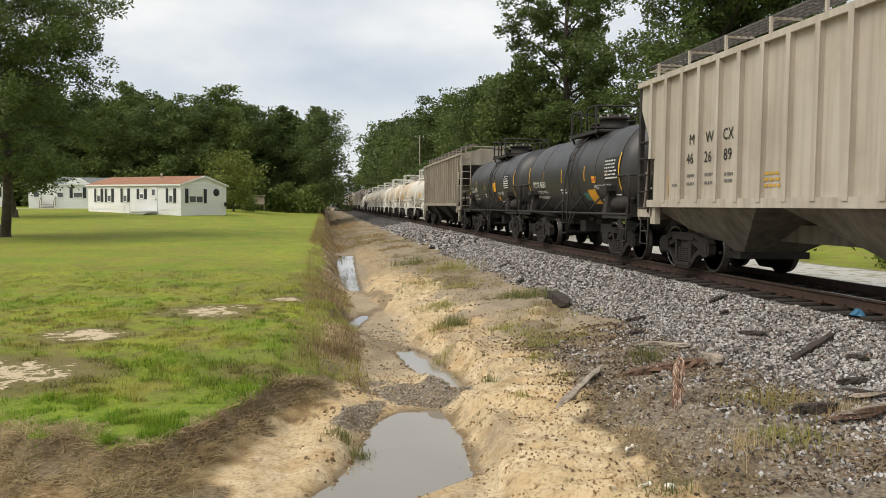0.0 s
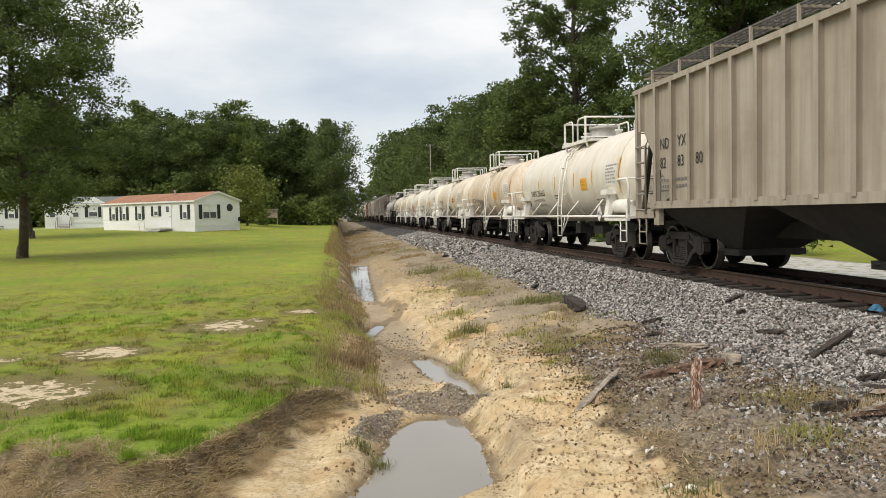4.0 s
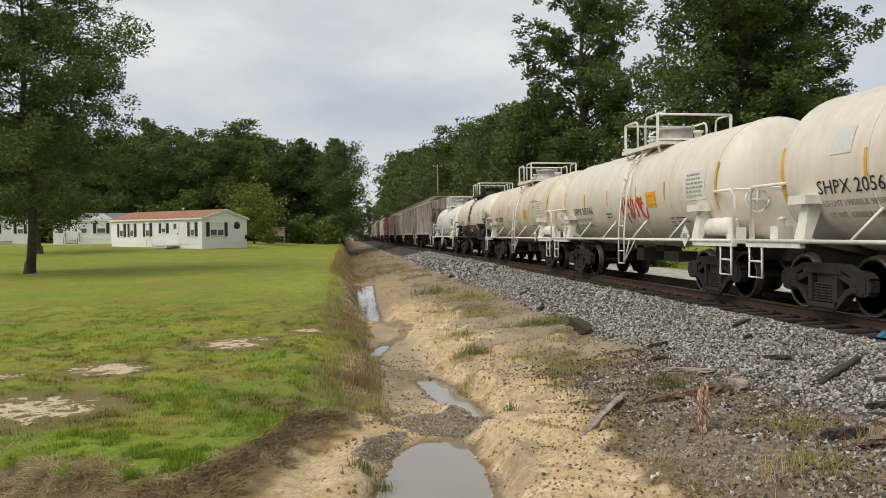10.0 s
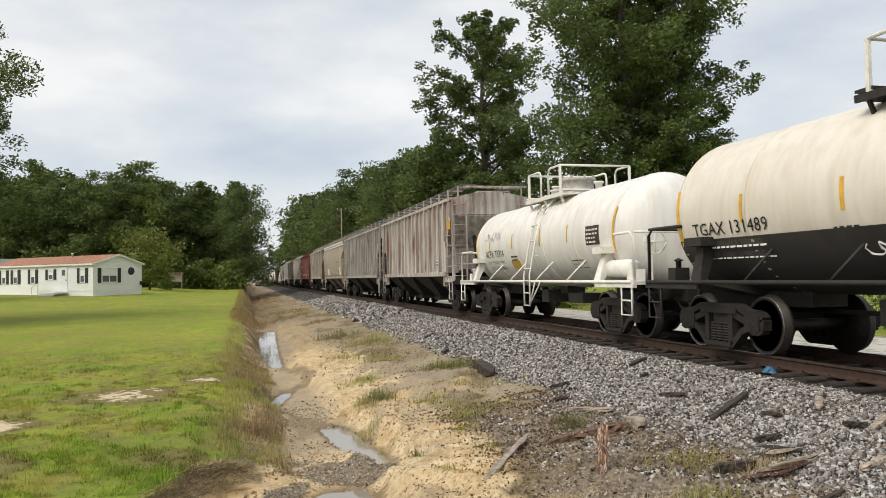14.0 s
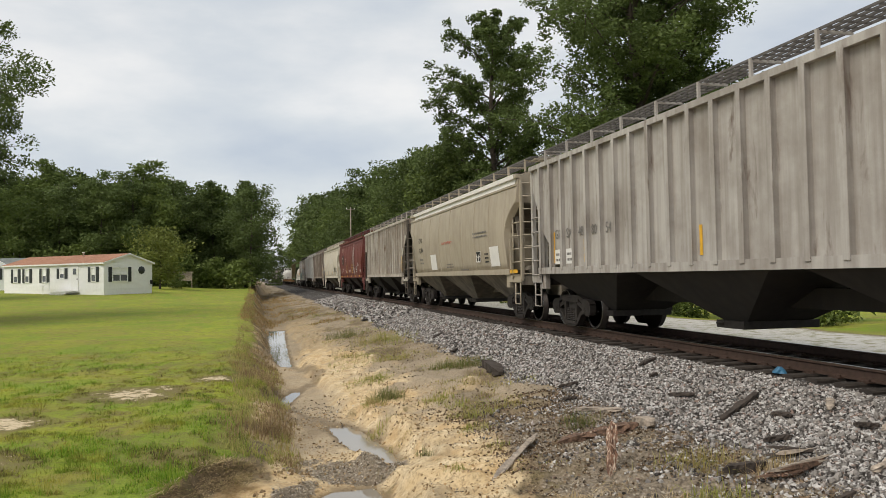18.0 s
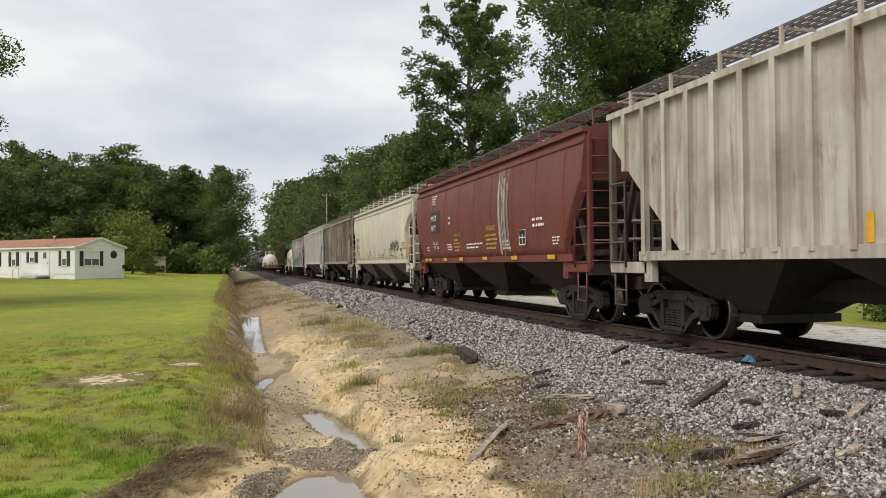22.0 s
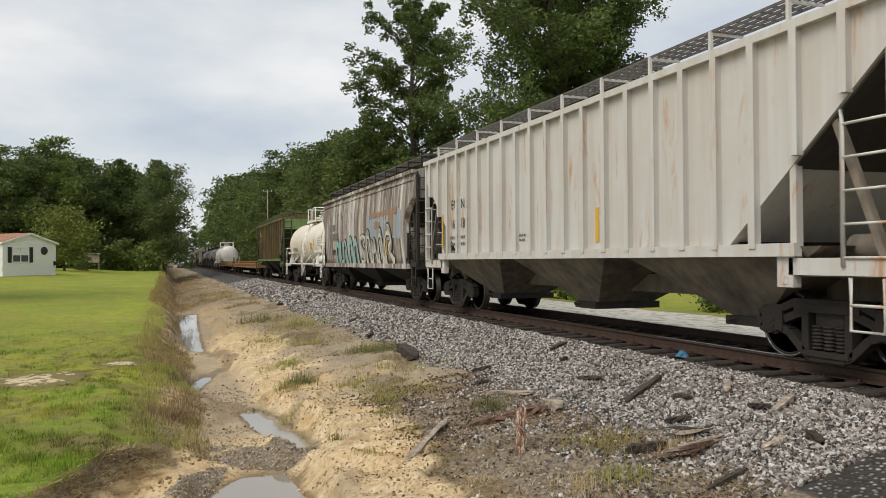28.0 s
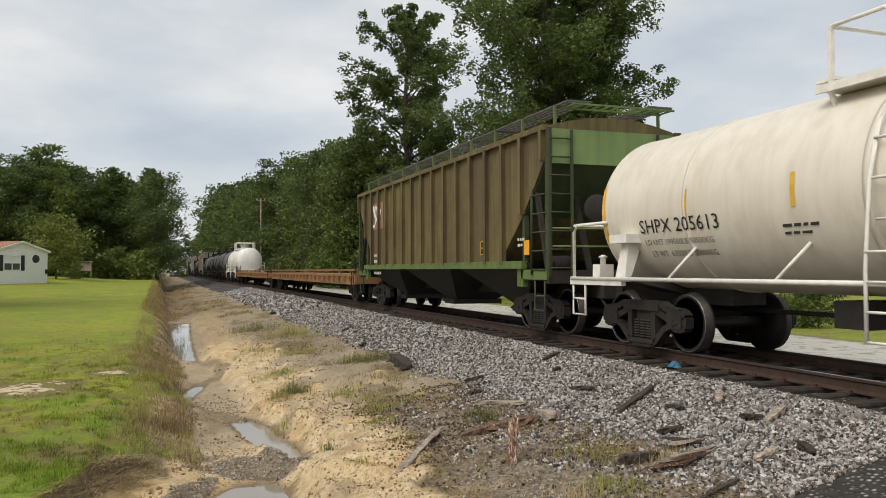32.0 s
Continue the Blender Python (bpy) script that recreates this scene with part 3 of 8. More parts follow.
def ground_material():
    m, n, l, p = nodes_of("ground")
    co = coords(n)

    def zone(key):
        a = n.new("ShaderNodeAttribute")
        a.attribute_name = key
        return a.outputs["Fac"]

    f1, f2, f3 = tex_noise(n, l, co, 22, 5, 0.65), tex_noise(n, l, co, 3.0, 5, 0.6), tex_noise(n, l, co, 0.35, 4, 0.55)
    fine = tex_noise(n, l, co, 90, 4, 0.7)
    grass = mix(n, l, ramp(n, l, f1, 0.3, 0.72), (0.16, 0.215, 0.016), (0.42, 0.47, 0.036))
    grass = mix(n, l, ramp(n, l, f2, 0.42, 0.72, (0, 0, 0), (0.55,) * 3), grass, (0.38, 0.355, 0.065))
    f4 = tex_noise(n, l, co, 0.9, 4, 0.6, None, 0.5)
    grass = mix(n, l, ramp(n, l, f3, 0.35, 0.65, (0, 0, 0), (0.6,) * 3), grass, (0.165, 0.235, 0.024))
    grass = mix(n, l, ramp(n, l, f4, 0.46, 0.64, (0, 0, 0), (0.75,) * 3), grass, (0.28, 0.235, 0.06))
    f5 = tex_noise(n, l, co, 5.0, 5, 0.65, None, 0.8)
    grass = mix(n, l, ramp(n, l, f5, 0.5, 0.64, (0, 0, 0), (0.7,) * 3), grass, (0.15, 0.125, 0.045))
    grass = mix(n, l, ramp(n, l, fine, 0.45, 0.68, (0, 0, 0), (0.5,) * 3), grass, (0.07, 0.085, 0.018))
    grass = mix(n, l, ramp(n, l, zone("lush"), 0.0, 1.0, (0, 0, 0), (0.75,) * 3), grass, mix(n, l, ramp(n, l, f1, 0.3, 0.7), (0.08, 0.14, 0.014), (0.23, 0.34, 0.03)))
    grass = mix(n, l, ramp(n, l, zone("brown"), 0.0, 1.0, (0, 0, 0), (0.85,) * 3), grass, mix(n, l, ramp(n, l, fine, 0.35, 0.65), (0.075, 0.055, 0.025), (0.24, 0.185, 0.085)))
    sand = mix(n, l, ramp(n, l, f2, 0.3, 0.7), (0.50, 0.37, 0.205), (0.74, 0.615, 0.415))
    sand = mix(n, l, ramp(n, l, f1, 0.48, 0.7, (0, 0, 0), (0.75,) * 3), sand, (0.22, 0.155, 0.09))
    sand = mix(n, l, ramp(n, l, f3, 0.4, 0.7, (0, 0, 0), (0.45,) * 3), sand, (0.55, 0.36, 0.16))
    streak = tex_noise(n, l, co, 1.7, 6, 0.62, None, 1.2)
    sand = mix(n, l, ramp(n, l, streak, 0.5, 0.62, (0, 0, 0), (0.5,) * 3), sand, (0.44, 0.28, 0.125))
    crumb = tex_noise(n, l, co, 9.0, 5, 0.7, None, 0.6)
    sand = mix(n, l, ramp(n, l, crumb, 0.56, 0.68, (0, 0, 0), (0.75,) * 3), sand, (0.19, 0.135, 0.08))
    mott = tex_noise(n, l, co, 0.8, 6, 0.65, None, 0.8)
    sand = mix(n, l, ramp(n, l, mott, 0.5, 0.68, (0, 0, 0), (0.7,) * 3), sand, (0.27, 0.215, 0.145))
    sand = mix(n, l, ramp(n, l, crumb, 0.28, 0.42, (0.5,) * 3, (0, 0, 0)), sand, (0.80, 0.70, 0.51))
    soil = mix(n, l, ramp(n, l, f1, 0.3, 0.72), (0.10, 0.072, 0.044), (0.37, 0.28, 0.17))
    soil = mix(n, l, ramp(n, l, f2, 0.45, 0.7, (0, 0, 0), (0.5,) * 3), soil, (0.13, 0.115, 0.04))
    soil = mix(n, l, ramp(n, l, fine, 0.42, 0.62, (0, 0, 0), (0.6,) * 3), soil, (0.05, 0.038, 0.026))
    stone_t = n.new("ShaderNodeTexVoronoi")
    stone_t.inputs["Scale"].default_value = 17
    l.new(co, stone_t.inputs[0])
    sep = n.new("ShaderNodeSeparateColor")
    l.new(stone_t.outputs["Color"], sep.inputs[0])
    stone = mix(n, l, ramp(n, l, sep.outputs[0], 0.0, 1.0), (0.10, 0.095, 0.09), (0.48, 0.46, 0.45))
    # near-black towards the cell edges: crevice shade between stones, put into the colour
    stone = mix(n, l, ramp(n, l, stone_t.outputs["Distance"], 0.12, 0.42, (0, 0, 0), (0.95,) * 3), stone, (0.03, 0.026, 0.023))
    road = mix(n, l, ramp(n, l, f1, 0.3, 0.7), (0.36, 0.345, 0.31), (0.60, 0.58, 0.545))
    c = soil

    def edge(fac, lo=0.35, hi=0.65):
        jag = n.new("ShaderNodeMath")
        jag.operation = "MULTIPLY_ADD"
        l.new(f1, jag.inputs[0])
        jag.inputs[1].default_value = 0.5
        off = n.new("ShaderNodeMath")
        off.operation = "ADD"
        l.new(fac, off.inputs[0])
        off.inputs[1].default_value = -0.25
        l.new(off.outputs[0], jag.inputs[2])
        return ramp(n, l, jag.outputs[0], lo, hi)

    c = mix(n, l, edge(zone("sand")), c, sand)
    silt = mix(n, l, ramp(n, l, fine, 0.38, 0.62), (0.2, 0.155, 0.105), (0.43, 0.36, 0.265))
    c = mix(n, l, ramp(n, l, zone("silt"), 0.0, 1.0, (0, 0, 0), (0.85,) * 3), c, silt)
    c = mix(n, l, edge(zone("gravel")), c, mix(n, l, 0.75, stone, mix(n, l, ramp(n, l, f1, 0.35, 0.65), (0.11, 0.085, 0.06), (0.38, 0.31, 0.225))))
    c = mix(n, l, ramp(n, l, zone("wet"), 0.1, 0.9, (0, 0, 0), (0.75,) * 3), c, (0.13, 0.095, 0.06))
    c = mix(n, l, edge(zone("lawn")), c, grass)
    ragged = n.new("ShaderNodeMath")
    ragged.operation = "MULTIPLY_ADD"
    rag_a = tex_noise(n, l, co, 3.6, 6, 0.72, None, 0.6)
    l.new(rag_a, ragged.inputs[0])
    ragged.inputs[1].default_value = 1.7
    half_worn = n.new("ShaderNodeMath")
    half_worn.operation = "MULTIPLY_ADD"
    half_worn.inputs[1].default_value = 0.5
    half_worn.inputs[2].default_value = -0.5
    l.new(zone("worn"), half_worn.inputs[0])
    l.new(half_worn.outputs[0], ragged.inputs[2])
    c = mix(n, l, ramp(n, l, ragged.outputs[0], 0.5, 0.66, (0, 0, 0), (0.8,) * 3), c, (0.17, 0.135, 0.06))
    bare_sand = mix(n, l, ramp(n, l, f1, 0.35, 0.7), (0.46, 0.36, 0.22), (0.74, 0.63, 0.45))
    c = mix(n, l, ramp(n, l, ragged.outputs[0], 0.74, 0.79), c, bare_sand)
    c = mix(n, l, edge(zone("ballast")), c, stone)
    road = mix(n, l, ramp(n, l, f2, 0.5, 0.62, (0, 0, 0), (0.7,) * 3), road, (0.17, 0.17, 0.06))
    c = mix(n, l, edge(zone("road")), c, road)
    l.new(c, p.inputs["Base Color"])
    p.inputs["Roughness"].default_value = 0.92
    p.inputs["Specular IOR Level"].default_value = 0.25
    h = mix(n, l, 0.4, f1, fine)
    h = mix(n, l, zone("ballast"), h, ramp(n, l, stone_t.outputs["Distance"], 0.0, 0.6, (1, 1, 1), (0, 0, 0)))
    bump(n, l, p, h, 0.6, 0.05)
    return m


ground = new("ground", ground_mesh)
ground_mesh.materials.append(ground_material())
tagged(ground, "mown lawn, eroded sandy ditch, gravel shoulder and dirt road", "ground", kind="structure")

m_water, n_, l_, p_ = nodes_of("muddy_water")
p_.inputs["Base Color"].default_value = (0.24, 0.215, 0.175, 1)
p_.inputs["Roughness"].default_value = 0.04
p_.inputs["Specular IOR Level"].default_value = 0.6
bump(n_, l_, p_, tex_noise(n_, l_, coords(n_), 2.5, 2, 0.5), 0.015, 0.03)
for level, ys, left_bank, right_bank in POOLS:
    g = Geo()
    rows_y = [ys[0] - 0.25, *np.linspace(ys[0], ys[-1], 16).tolist(), ys[-1] + 0.25]
    edge_l, edge_r = np.interp(rows_y, ys, left_bank) - 0.22, np.interp(rows_y, ys, right_bank) + 0.22
    for k in range(len(rows_y) - 1):
        g.add([(edge_l[k], rows_y[k], level), (edge_r[k], rows_y[k], level), (edge_r[k + 1], rows_y[k + 1], level), (edge_l[k + 1], rows_y[k + 1], level)], [(0, 1, 2, 3)])
    tagged(part("water", g, m_water), "shallow muddy puddle reflecting the sky in the ditch", "puddle", kind="structure")

# ---------------------------------------------------------------- track
track = thing("railway_track", "rusty rails on dark wooden ties in grey ballast", "railway track", (TRACK_X, 0, 0), kind="structure")
RAIL_SECTION = ((-0.075, -0.17), (0.075, -0.17), (0.075, -0.155), (0.012, -0.13), (0.012, -0.045), (0.037, -0.03), (0.037, -0.004), (0.028, 0.0), (-0.028, 0.0), (-0.037, -0.004), (-0.037, -0.03), (-0.012, -0.045), (-0.012, -0.13), (-0.075, -0.155))
for side in (-0.7535, 0.7535):
    g = Geo().loft([[(side + a, y, z) for a, z in RAIL_SECTION] for y in (-60, 0, 60, 620)], smooth=False)
    rail = part("rail", g, M_RAIL, track)
    g = Geo().loft([[(side + a, y, z) for a, z in ((-0.024, 0.0005), (0.024, 0.0005), (0.024, 0.003), (-0.024, 0.003))] for y in (-60, 620)], smooth=False)
    part("running_surface", g, M_TREAD, rail, "worn shiny rail head")


def tie_geo(seed):
    rnd, g = random.Random(seed), Geo()
    w, h, ln = 0.225 + rnd.uniform(-0.02, 0.02), 0.18, 2.6 + rnd.uniform(-0.06, 0.06)
    rings = []
    for k in range(7):
        x = -ln / 2 + ln * k / 6
        d = [rnd.uniform(-0.012, 0.012) for _ in range(8)]
        c = 0.02
        rings.append([(x, -w / 2 + d[0], -h), (x, w / 2 + d[1], -h), (x, w / 2 + d[2], -c), (x, w / 2 - c, d[3] * 0.5), (x, d[4], d[5] * 0.6), (x, -w / 2 + c, d[6] * 0.5), (x, -w / 2 + d[7], -c)])
    return g.loft(rings, smooth=False)


tie_meshes = [tie_geo(s).mesh("tie") for s in range(6)]
for me in tie_meshes:
    me.materials.append(M_TIE)
tie_rnd = random.Random(5)
for k in range(190):
    tie = new("tie", tie_meshes[k % 6])
    tie.parent = track
    tie.matrix_basis = pose(tie_rnd.uniform(-0.09, 0.09), -6 + k * 0.53, -0.172, 0, 0, tie_rnd.uniform(-2.0, 2.0))
g = Geo()
for k in range(500):
    g.box(0, 95 + k * 0.53, -0.24, 2.6, 0.22, 0.14)
tagged(part("far_ties", g, M_TIE, track), kind="stuff")
g = Geo()
for k in range(120):
    for side in (-0.7535, 0.7535):
        g.box(side, -6 + k * 0.53, -0.168, 0.34, 0.19, 0.016)
        for dx in (-0.1, 0.1):
            g.box(side + dx, -6 + k * 0.53 + 0.05 * (1 if dx > 0 else -1), -0.15, 0.025, 0.025, 0.04)
tagged(part("tie_plates", g, M_RAIL, track), kind="stuff")

# ---------------------------------------------------------------- railway cars
WHEEL_R = 0.457
MOVING, WHEELS = [], []


def wheelset_mesh():
    g = Geo()
    g.tube([(-1.06, 0, 0), (1.06, 0, 0)], 0.085, 12)
    for s in (-1, 1):
        g.turned("x", [(s * 0.665, 0.10), (s * 0.665, 0.485), (s * 0.70, 0.485), (s * 0.715, 0.462), (s * 0.815, 0.452), (s * 0.815, 0.40), (s * 0.775, 0.375), (s * 0.76, 0.2), (s * 0.80, 0.14), (s * 0.83, 0.12), (s * 0.83, 0.085)], 26)
        for k in range(3):
            a = k * 2.094
            g.box(s * 1.06, 0.045 * math.cos(a), 0.045 * math.sin(a), 0.03, 0.03, 0.03)
    base = len(g.f)
    for s in (-1, 1):
        g.turned("x", [(s * 0.812, 0.4535), (s * 0.8165, 0.4535), (s * 0.8165, 0.430), (s * 0.812, 0.430)], 26)
    me = g.mesh("wheelset")
    me.materials.append(M_WHEEL)
    me.materials.append(M_TREAD)
    for p in me.polygons[base:]:
        p.material_index = 1
    return me


def side_frame_mesh():
    g = Geo()
    outer = [(-1.12, 0.40), (-1.14, 0.56), (-1.02, 0.64), (-0.72, 0.66), (-0.52, 0.74), (0.52, 0.74), (0.72, 0.66), (1.02, 0.64), (1.14, 0.56), (1.12, 0.40), (1.0, 0.36), (0.80, 0.42), (0.62, 0.36), (0.36, 0.13), (0.28, 0.09), (-0.28, 0.09), (-0.36, 0.13), (-0.62, 0.36), (-0.80, 0.42), (-1.0, 0.36)]
    for a, b in zip(outer, outer[1:] + outer[:1]):
        g.beam((0, a[0], a[1]), (0, b[0], b[1]), 0.15, 0.10)
    for s in (-1, 1):
        g.beam((0, s * 0.33, 0.14), (0, s * 0.33, 0.72), 0.15, 0.11)
        g.beam((0, s * 0.36, 0.64), (0, s * 0.70, 0.52), 0.13, 0.1)
        g.box(0, s * 0.89, 0.50, 0.17, 0.36, 0.26)
        g.turned("x", [(-0.12, 0.13), (0.05, 0.15), (0.05, 0.15)], 14, (0, s * 0.89, 0.457))
    g.box(0, 0, 0.13, 0.2, 0.7, 0.07)
    g.box(0, 0, 0.68, 0.18, 1.0, 0.1)
    return g.mesh("side_frame")


def spring_mesh():
    prof = [(0.17, 0.05)]
    for i in range(7):
        z = 0.18 + i * 0.044
        prof += [(z, 0.066), (z + 0.006, 0.086), (z + 0.022, 0.086), (z + 0.03, 0.066)]
    return Geo().turned("z", prof, 9).mesh("spring")


WHEELSET, SIDE_FRAME, SPRINGS = wheelset_mesh(), side_frame_mesh(), spring_mesh()
for me_, ma_ in ((SIDE_FRAME, M_FRAME), (SPRINGS, M_FRAME)):
    me_.materials.append(ma_)
BOLSTER = Geo().box(0, 0, 0.52, 2.0, 0.42, 0.26).box(0, 0, 0.70, 1.0, 0.5, 0.12).turned("z", [(0.76, 0.2), (0.9, 0.2)], 16)
BOLSTER.box(-0.45, 0.62, 0.42, 0.06, 1.0, 0.16).box(0.45, 0.62, 0.42, 0.06, 1.0, 0.16).box(0, 0.33, 0.40, 1.3, 0.12, 0.16).box(0, -0.33, 0.40, 1.3, 0.12, 0.16)
BOLSTER = BOLSTER.mesh("bogie")
BOLSTER.materials.append(M_STEEL)


def bogie(car, y):
    b = part("bogie", BOLSTER, None, car, "sooty four-wheel bogie")
    b.matrix_basis = pose(0, y, 0)
    for s in (-1, 1):
        sf = part("side_frame", SIDE_FRAME, None, b)
        sf.matrix_basis = pose(s * 0.98, 0, 0, 0, 0, 0 if s > 0 else 180)
        for dy in (-0.18, 0.0, 0.18):
            part("spring", SPRINGS, None, b).matrix_basis = pose(s * 0.98, dy, 0)
    for s in (-1, 1):
        w = part("wheelset", WHEELSET, None, b)
        w.matrix_basis = pose(0, s * 0.89, WHEEL_R)
        WHEELS.append((w, s * 0.89))


def couplers(car, length, material):
    for s in (-1, 1):
        g = Geo().box(0, s * (length / 2 - 0.42), 0.86, 0.2, 0.55, 0.2).box(0.02, s * (length / 2 - 0.1), 0.86, 0.26, 0.26, 0.28).box(-0.1, s * (length / 2 - 0.03), 0.86, 0.1, 0.2, 0.3)
        part("coupler", g, M_STEEL, car)
        g = Geo().tube([(-0.3, s * (length / 2 - 0.7), 0.8), (-0.32, s * (length / 2 - 0.35), 0.55), (-0.25, s * (length / 2 - 0.02), 0.52)], 0.03, 6)
        part("air_hose", g, M_STEEL, car)


def ladder(parent, x, y, z0, z1, material, across="y", w=0.42, rungs=None, name="ladder", lean=0.0):
    g = Geo()
    n = rungs or max(2, int((z1 - z0) / 0.4))
    for s in (-1, 1):
        a = (x, y + s * w / 2, z0) if across == "y" else (x + s * w / 2, y, z0)
        b = (x + lean, y + s * w / 2, z1) if across == "y" else (x + s * w / 2, y + lean, z1)
        g.beam(a, b, 0.055, 0.03)
    for k in range(n):
        t = (k + 0.5) / n
        z = z0 + (z1 - z0) * t
        if across == "y":
            g.tube([(x + lean * t, y - w / 2, z), (x + lean * t, y + w / 2, z)], 0.017, 6)
        else:
            g.tube([(x - w / 2, y + lean * t, z), (x + w / 2, y + lean * t, z)], 0.017, 6)
    return part(name, g, material, parent)


# couplings along the train, and for each car the point near its trailing end from which its lettering is set out
S = (1.2, 17.93, 29.2, 41.07, 57.65, 71.0, 84.1, 97.6, 110.6, 123.8, 137.2, 148.9, 161.9, 177.65, 193.97, 210.5, 226.35, 242.5, 258.75, 274.6, 291.25, 307.1, 320.0, 336.4, 362.4, 388.4)
DATUM = dict(zip(S[1:], (17.6, 29.2, 41.2, 57.2, 70.2, 83.75, 97.4, 110.3, 123.5, 136.95, 148.95, 162.0, 177.6, 193.2, 209.95, 227.0, 242.9, 258.0, 274.3, 291.65, 306.4, 319.6, 336.2, 349.6, 363.0)))


def start_car(name, label, category, s0, s1):
    car = thing(name, label, category, (TRACK_X, (s0 + s1) / 2, 0), "railway cars of the train")
    MOVING.append((car, (s0 + s1) / 2))
    return car, s1 - s0


M_DOME = plain("weathered_grey_steel", (0.42, 0.40, 0.37), 0.6, 0.1, 0.3, 7.0)
COVER_BOLT = Geo().box(0, 0, 0.03, 0.05, 0.05, 0.08).mesh("cover_bolt")
COVER_BOLT.materials.append(M_DOME)


def tank_car(s0, s1, label, shell, trim, r=1.32, zc=2.27, marks=(), detail=2, lower=None, ends=0.6, railing=None, lo=199):
    """A tank car with saddles, side rail, top platform, ladders and end platforms."""
    car, ln = start_car("tank_car", label, "tank car", s0, s1)
    half = ln / 2 - ends

    def surf(z):
        return math.sqrt(max(0.01, r * r - (z - zc) ** 2))

    prof = [(-half, 0.02)]
    for a in (12, 28, 45, 62, 78, 90):
        prof.append((-half + 0.62 * (1 - math.cos(radians(a))), r * math.sin(radians(a))))
    for k in range(1, 12):
        prof.append((-half + 0.62 + (2 * half - 1.24) * k / 12, r))
    prof += [(-a, b) for a, b in prof[:7]][::-1]
    prof.sort(key=lambda q: q[0])
    body = part("tank", Geo().turned("y", prof, 56, (0, 0, zc)), shell, car)
    if lower:
        g, rings = Geo(), []
        for yy in np.linspace(-half + 0.55, half - 0.55, 14):
            rings.append([((r + 0.012) * math.cos(a), yy, zc + (r + 0.012) * math.sin(a)) for a in np.linspace(radians(lo), radians(540 - lo), 26)])
        part("lower_jacket", g.loft(rings, caps=False, closed=False), lower, car, "black lower half of the tank")
    bands = (-half + 0.62, -half * 0.52, half * 0.52, half - 0.62) if detail > 1 else ()
    for yy in bands:
        part("weld_band", Geo().turned("y", [(yy - 0.03, r), (yy - 0.03, r + 0.012), (yy + 0.03, r + 0.012), (yy + 0.03, r)], 48, (0, 0, zc)), shell, car)
    for s in (-1, 1):
        part("stub_sill", Geo().box(0, s * (ln / 2 - 1.75), 0.92, 0.62, 3.0, 0.36), M_STEEL, car)
    for s in (-1, 1):
        yb = s * (ln / 2 - 1.9)
        bogie(car, yb)
        yw = yb
        for sx in (-1, 1):
            g = Geo()
            x1, x2 = sx * 1.46, sx * (surf(1.95) + 0.06)
            g.add([(x1, yw - 0.15, 1.1), (x1, yw + 0.15, 1.1), (x2, yw + 0.1, 1.74), (x2, yw - 0.1, 1.74), (x1 - sx * 0.1, yw - 0.15, 1.1), (x1 - sx * 0.1, yw + 0.15, 1.1), (x2 - sx * 0.25, yw + 0.1, 1.74), (x2 - sx * 0.25, yw - 0.1, 1.74)],
                  [(0, 1, 2, 3), (7, 6, 5, 4), (0, 4, 5, 1), (1, 5, 6, 2), (2, 6, 7, 3), (3, 7, 4, 0)])
            g.box(x2, yw, 1.8, 0.3, 0.5, 0.14)
            part("saddle_bracket", g, trim, car)
        part("bolster", Geo().loft([[(-1.3, yb - 0.2, 1.1), (1.3, yb - 0.2, 1.1), (1.3, yb + 0.2, 1.1), (-1.3, yb + 0.2, 1.1)], [(-0.4, yb - 0.3, 0.9), (0.4, yb - 0.3, 0.9), (0.4, yb + 0.3, 0.9), (-0.4, yb + 0.3, 0.9)]], smooth=False), M_STEEL, car)
        ye = s * (ln / 2 - 0.55)
        g = Geo().box(0, ye, 1.12, 2.9, 0.62, 0.07).box(-1.42, ye - s * 0.55, 1.1, 0.09, 1.7, 0.14).box(1.42, ye - s * 0.55, 1.1, 0.09, 1.7, 0.14)
        part("end_platform", g, trim, car)
        g = Geo()
        for sx in (-1, 1):
            y0, y1 = ye + s * 0.25, ye - s * 0.75
            g.tube([(sx * 1.4, y0, 1.15), (sx * 1.4, y0, 1.98), (sx * 1.4, y0 - s * 0.12, 2.1), (sx * 1.36, y1 + s * 0.1, 2.1), (sx * 1.3, y1, 2.1)], 0.03, 7)
        g.tube([(-1.4, ye + s * 0.25, 2.1), (1.4, ye + s * 0.25, 2.1)], 0.026, 7)
        part("end_railing", g, trim, car)
        for sx in (-1, 1):
            g = Geo().tube([(sx * 1.44, ye + 0.22, 1.08), (sx * 1.44, ye + 0.22, 0.5), (sx * 1.44, ye - 0.22, 0.5), (sx * 1.44, ye - 0.22, 1.08)], 0.024, 6)
            part("step", g.tube([(sx * 1.44, ye + 0.22, 0.78), (sx * 1.44, ye - 0.22, 0.78)], 0.02, 6), trim, car)
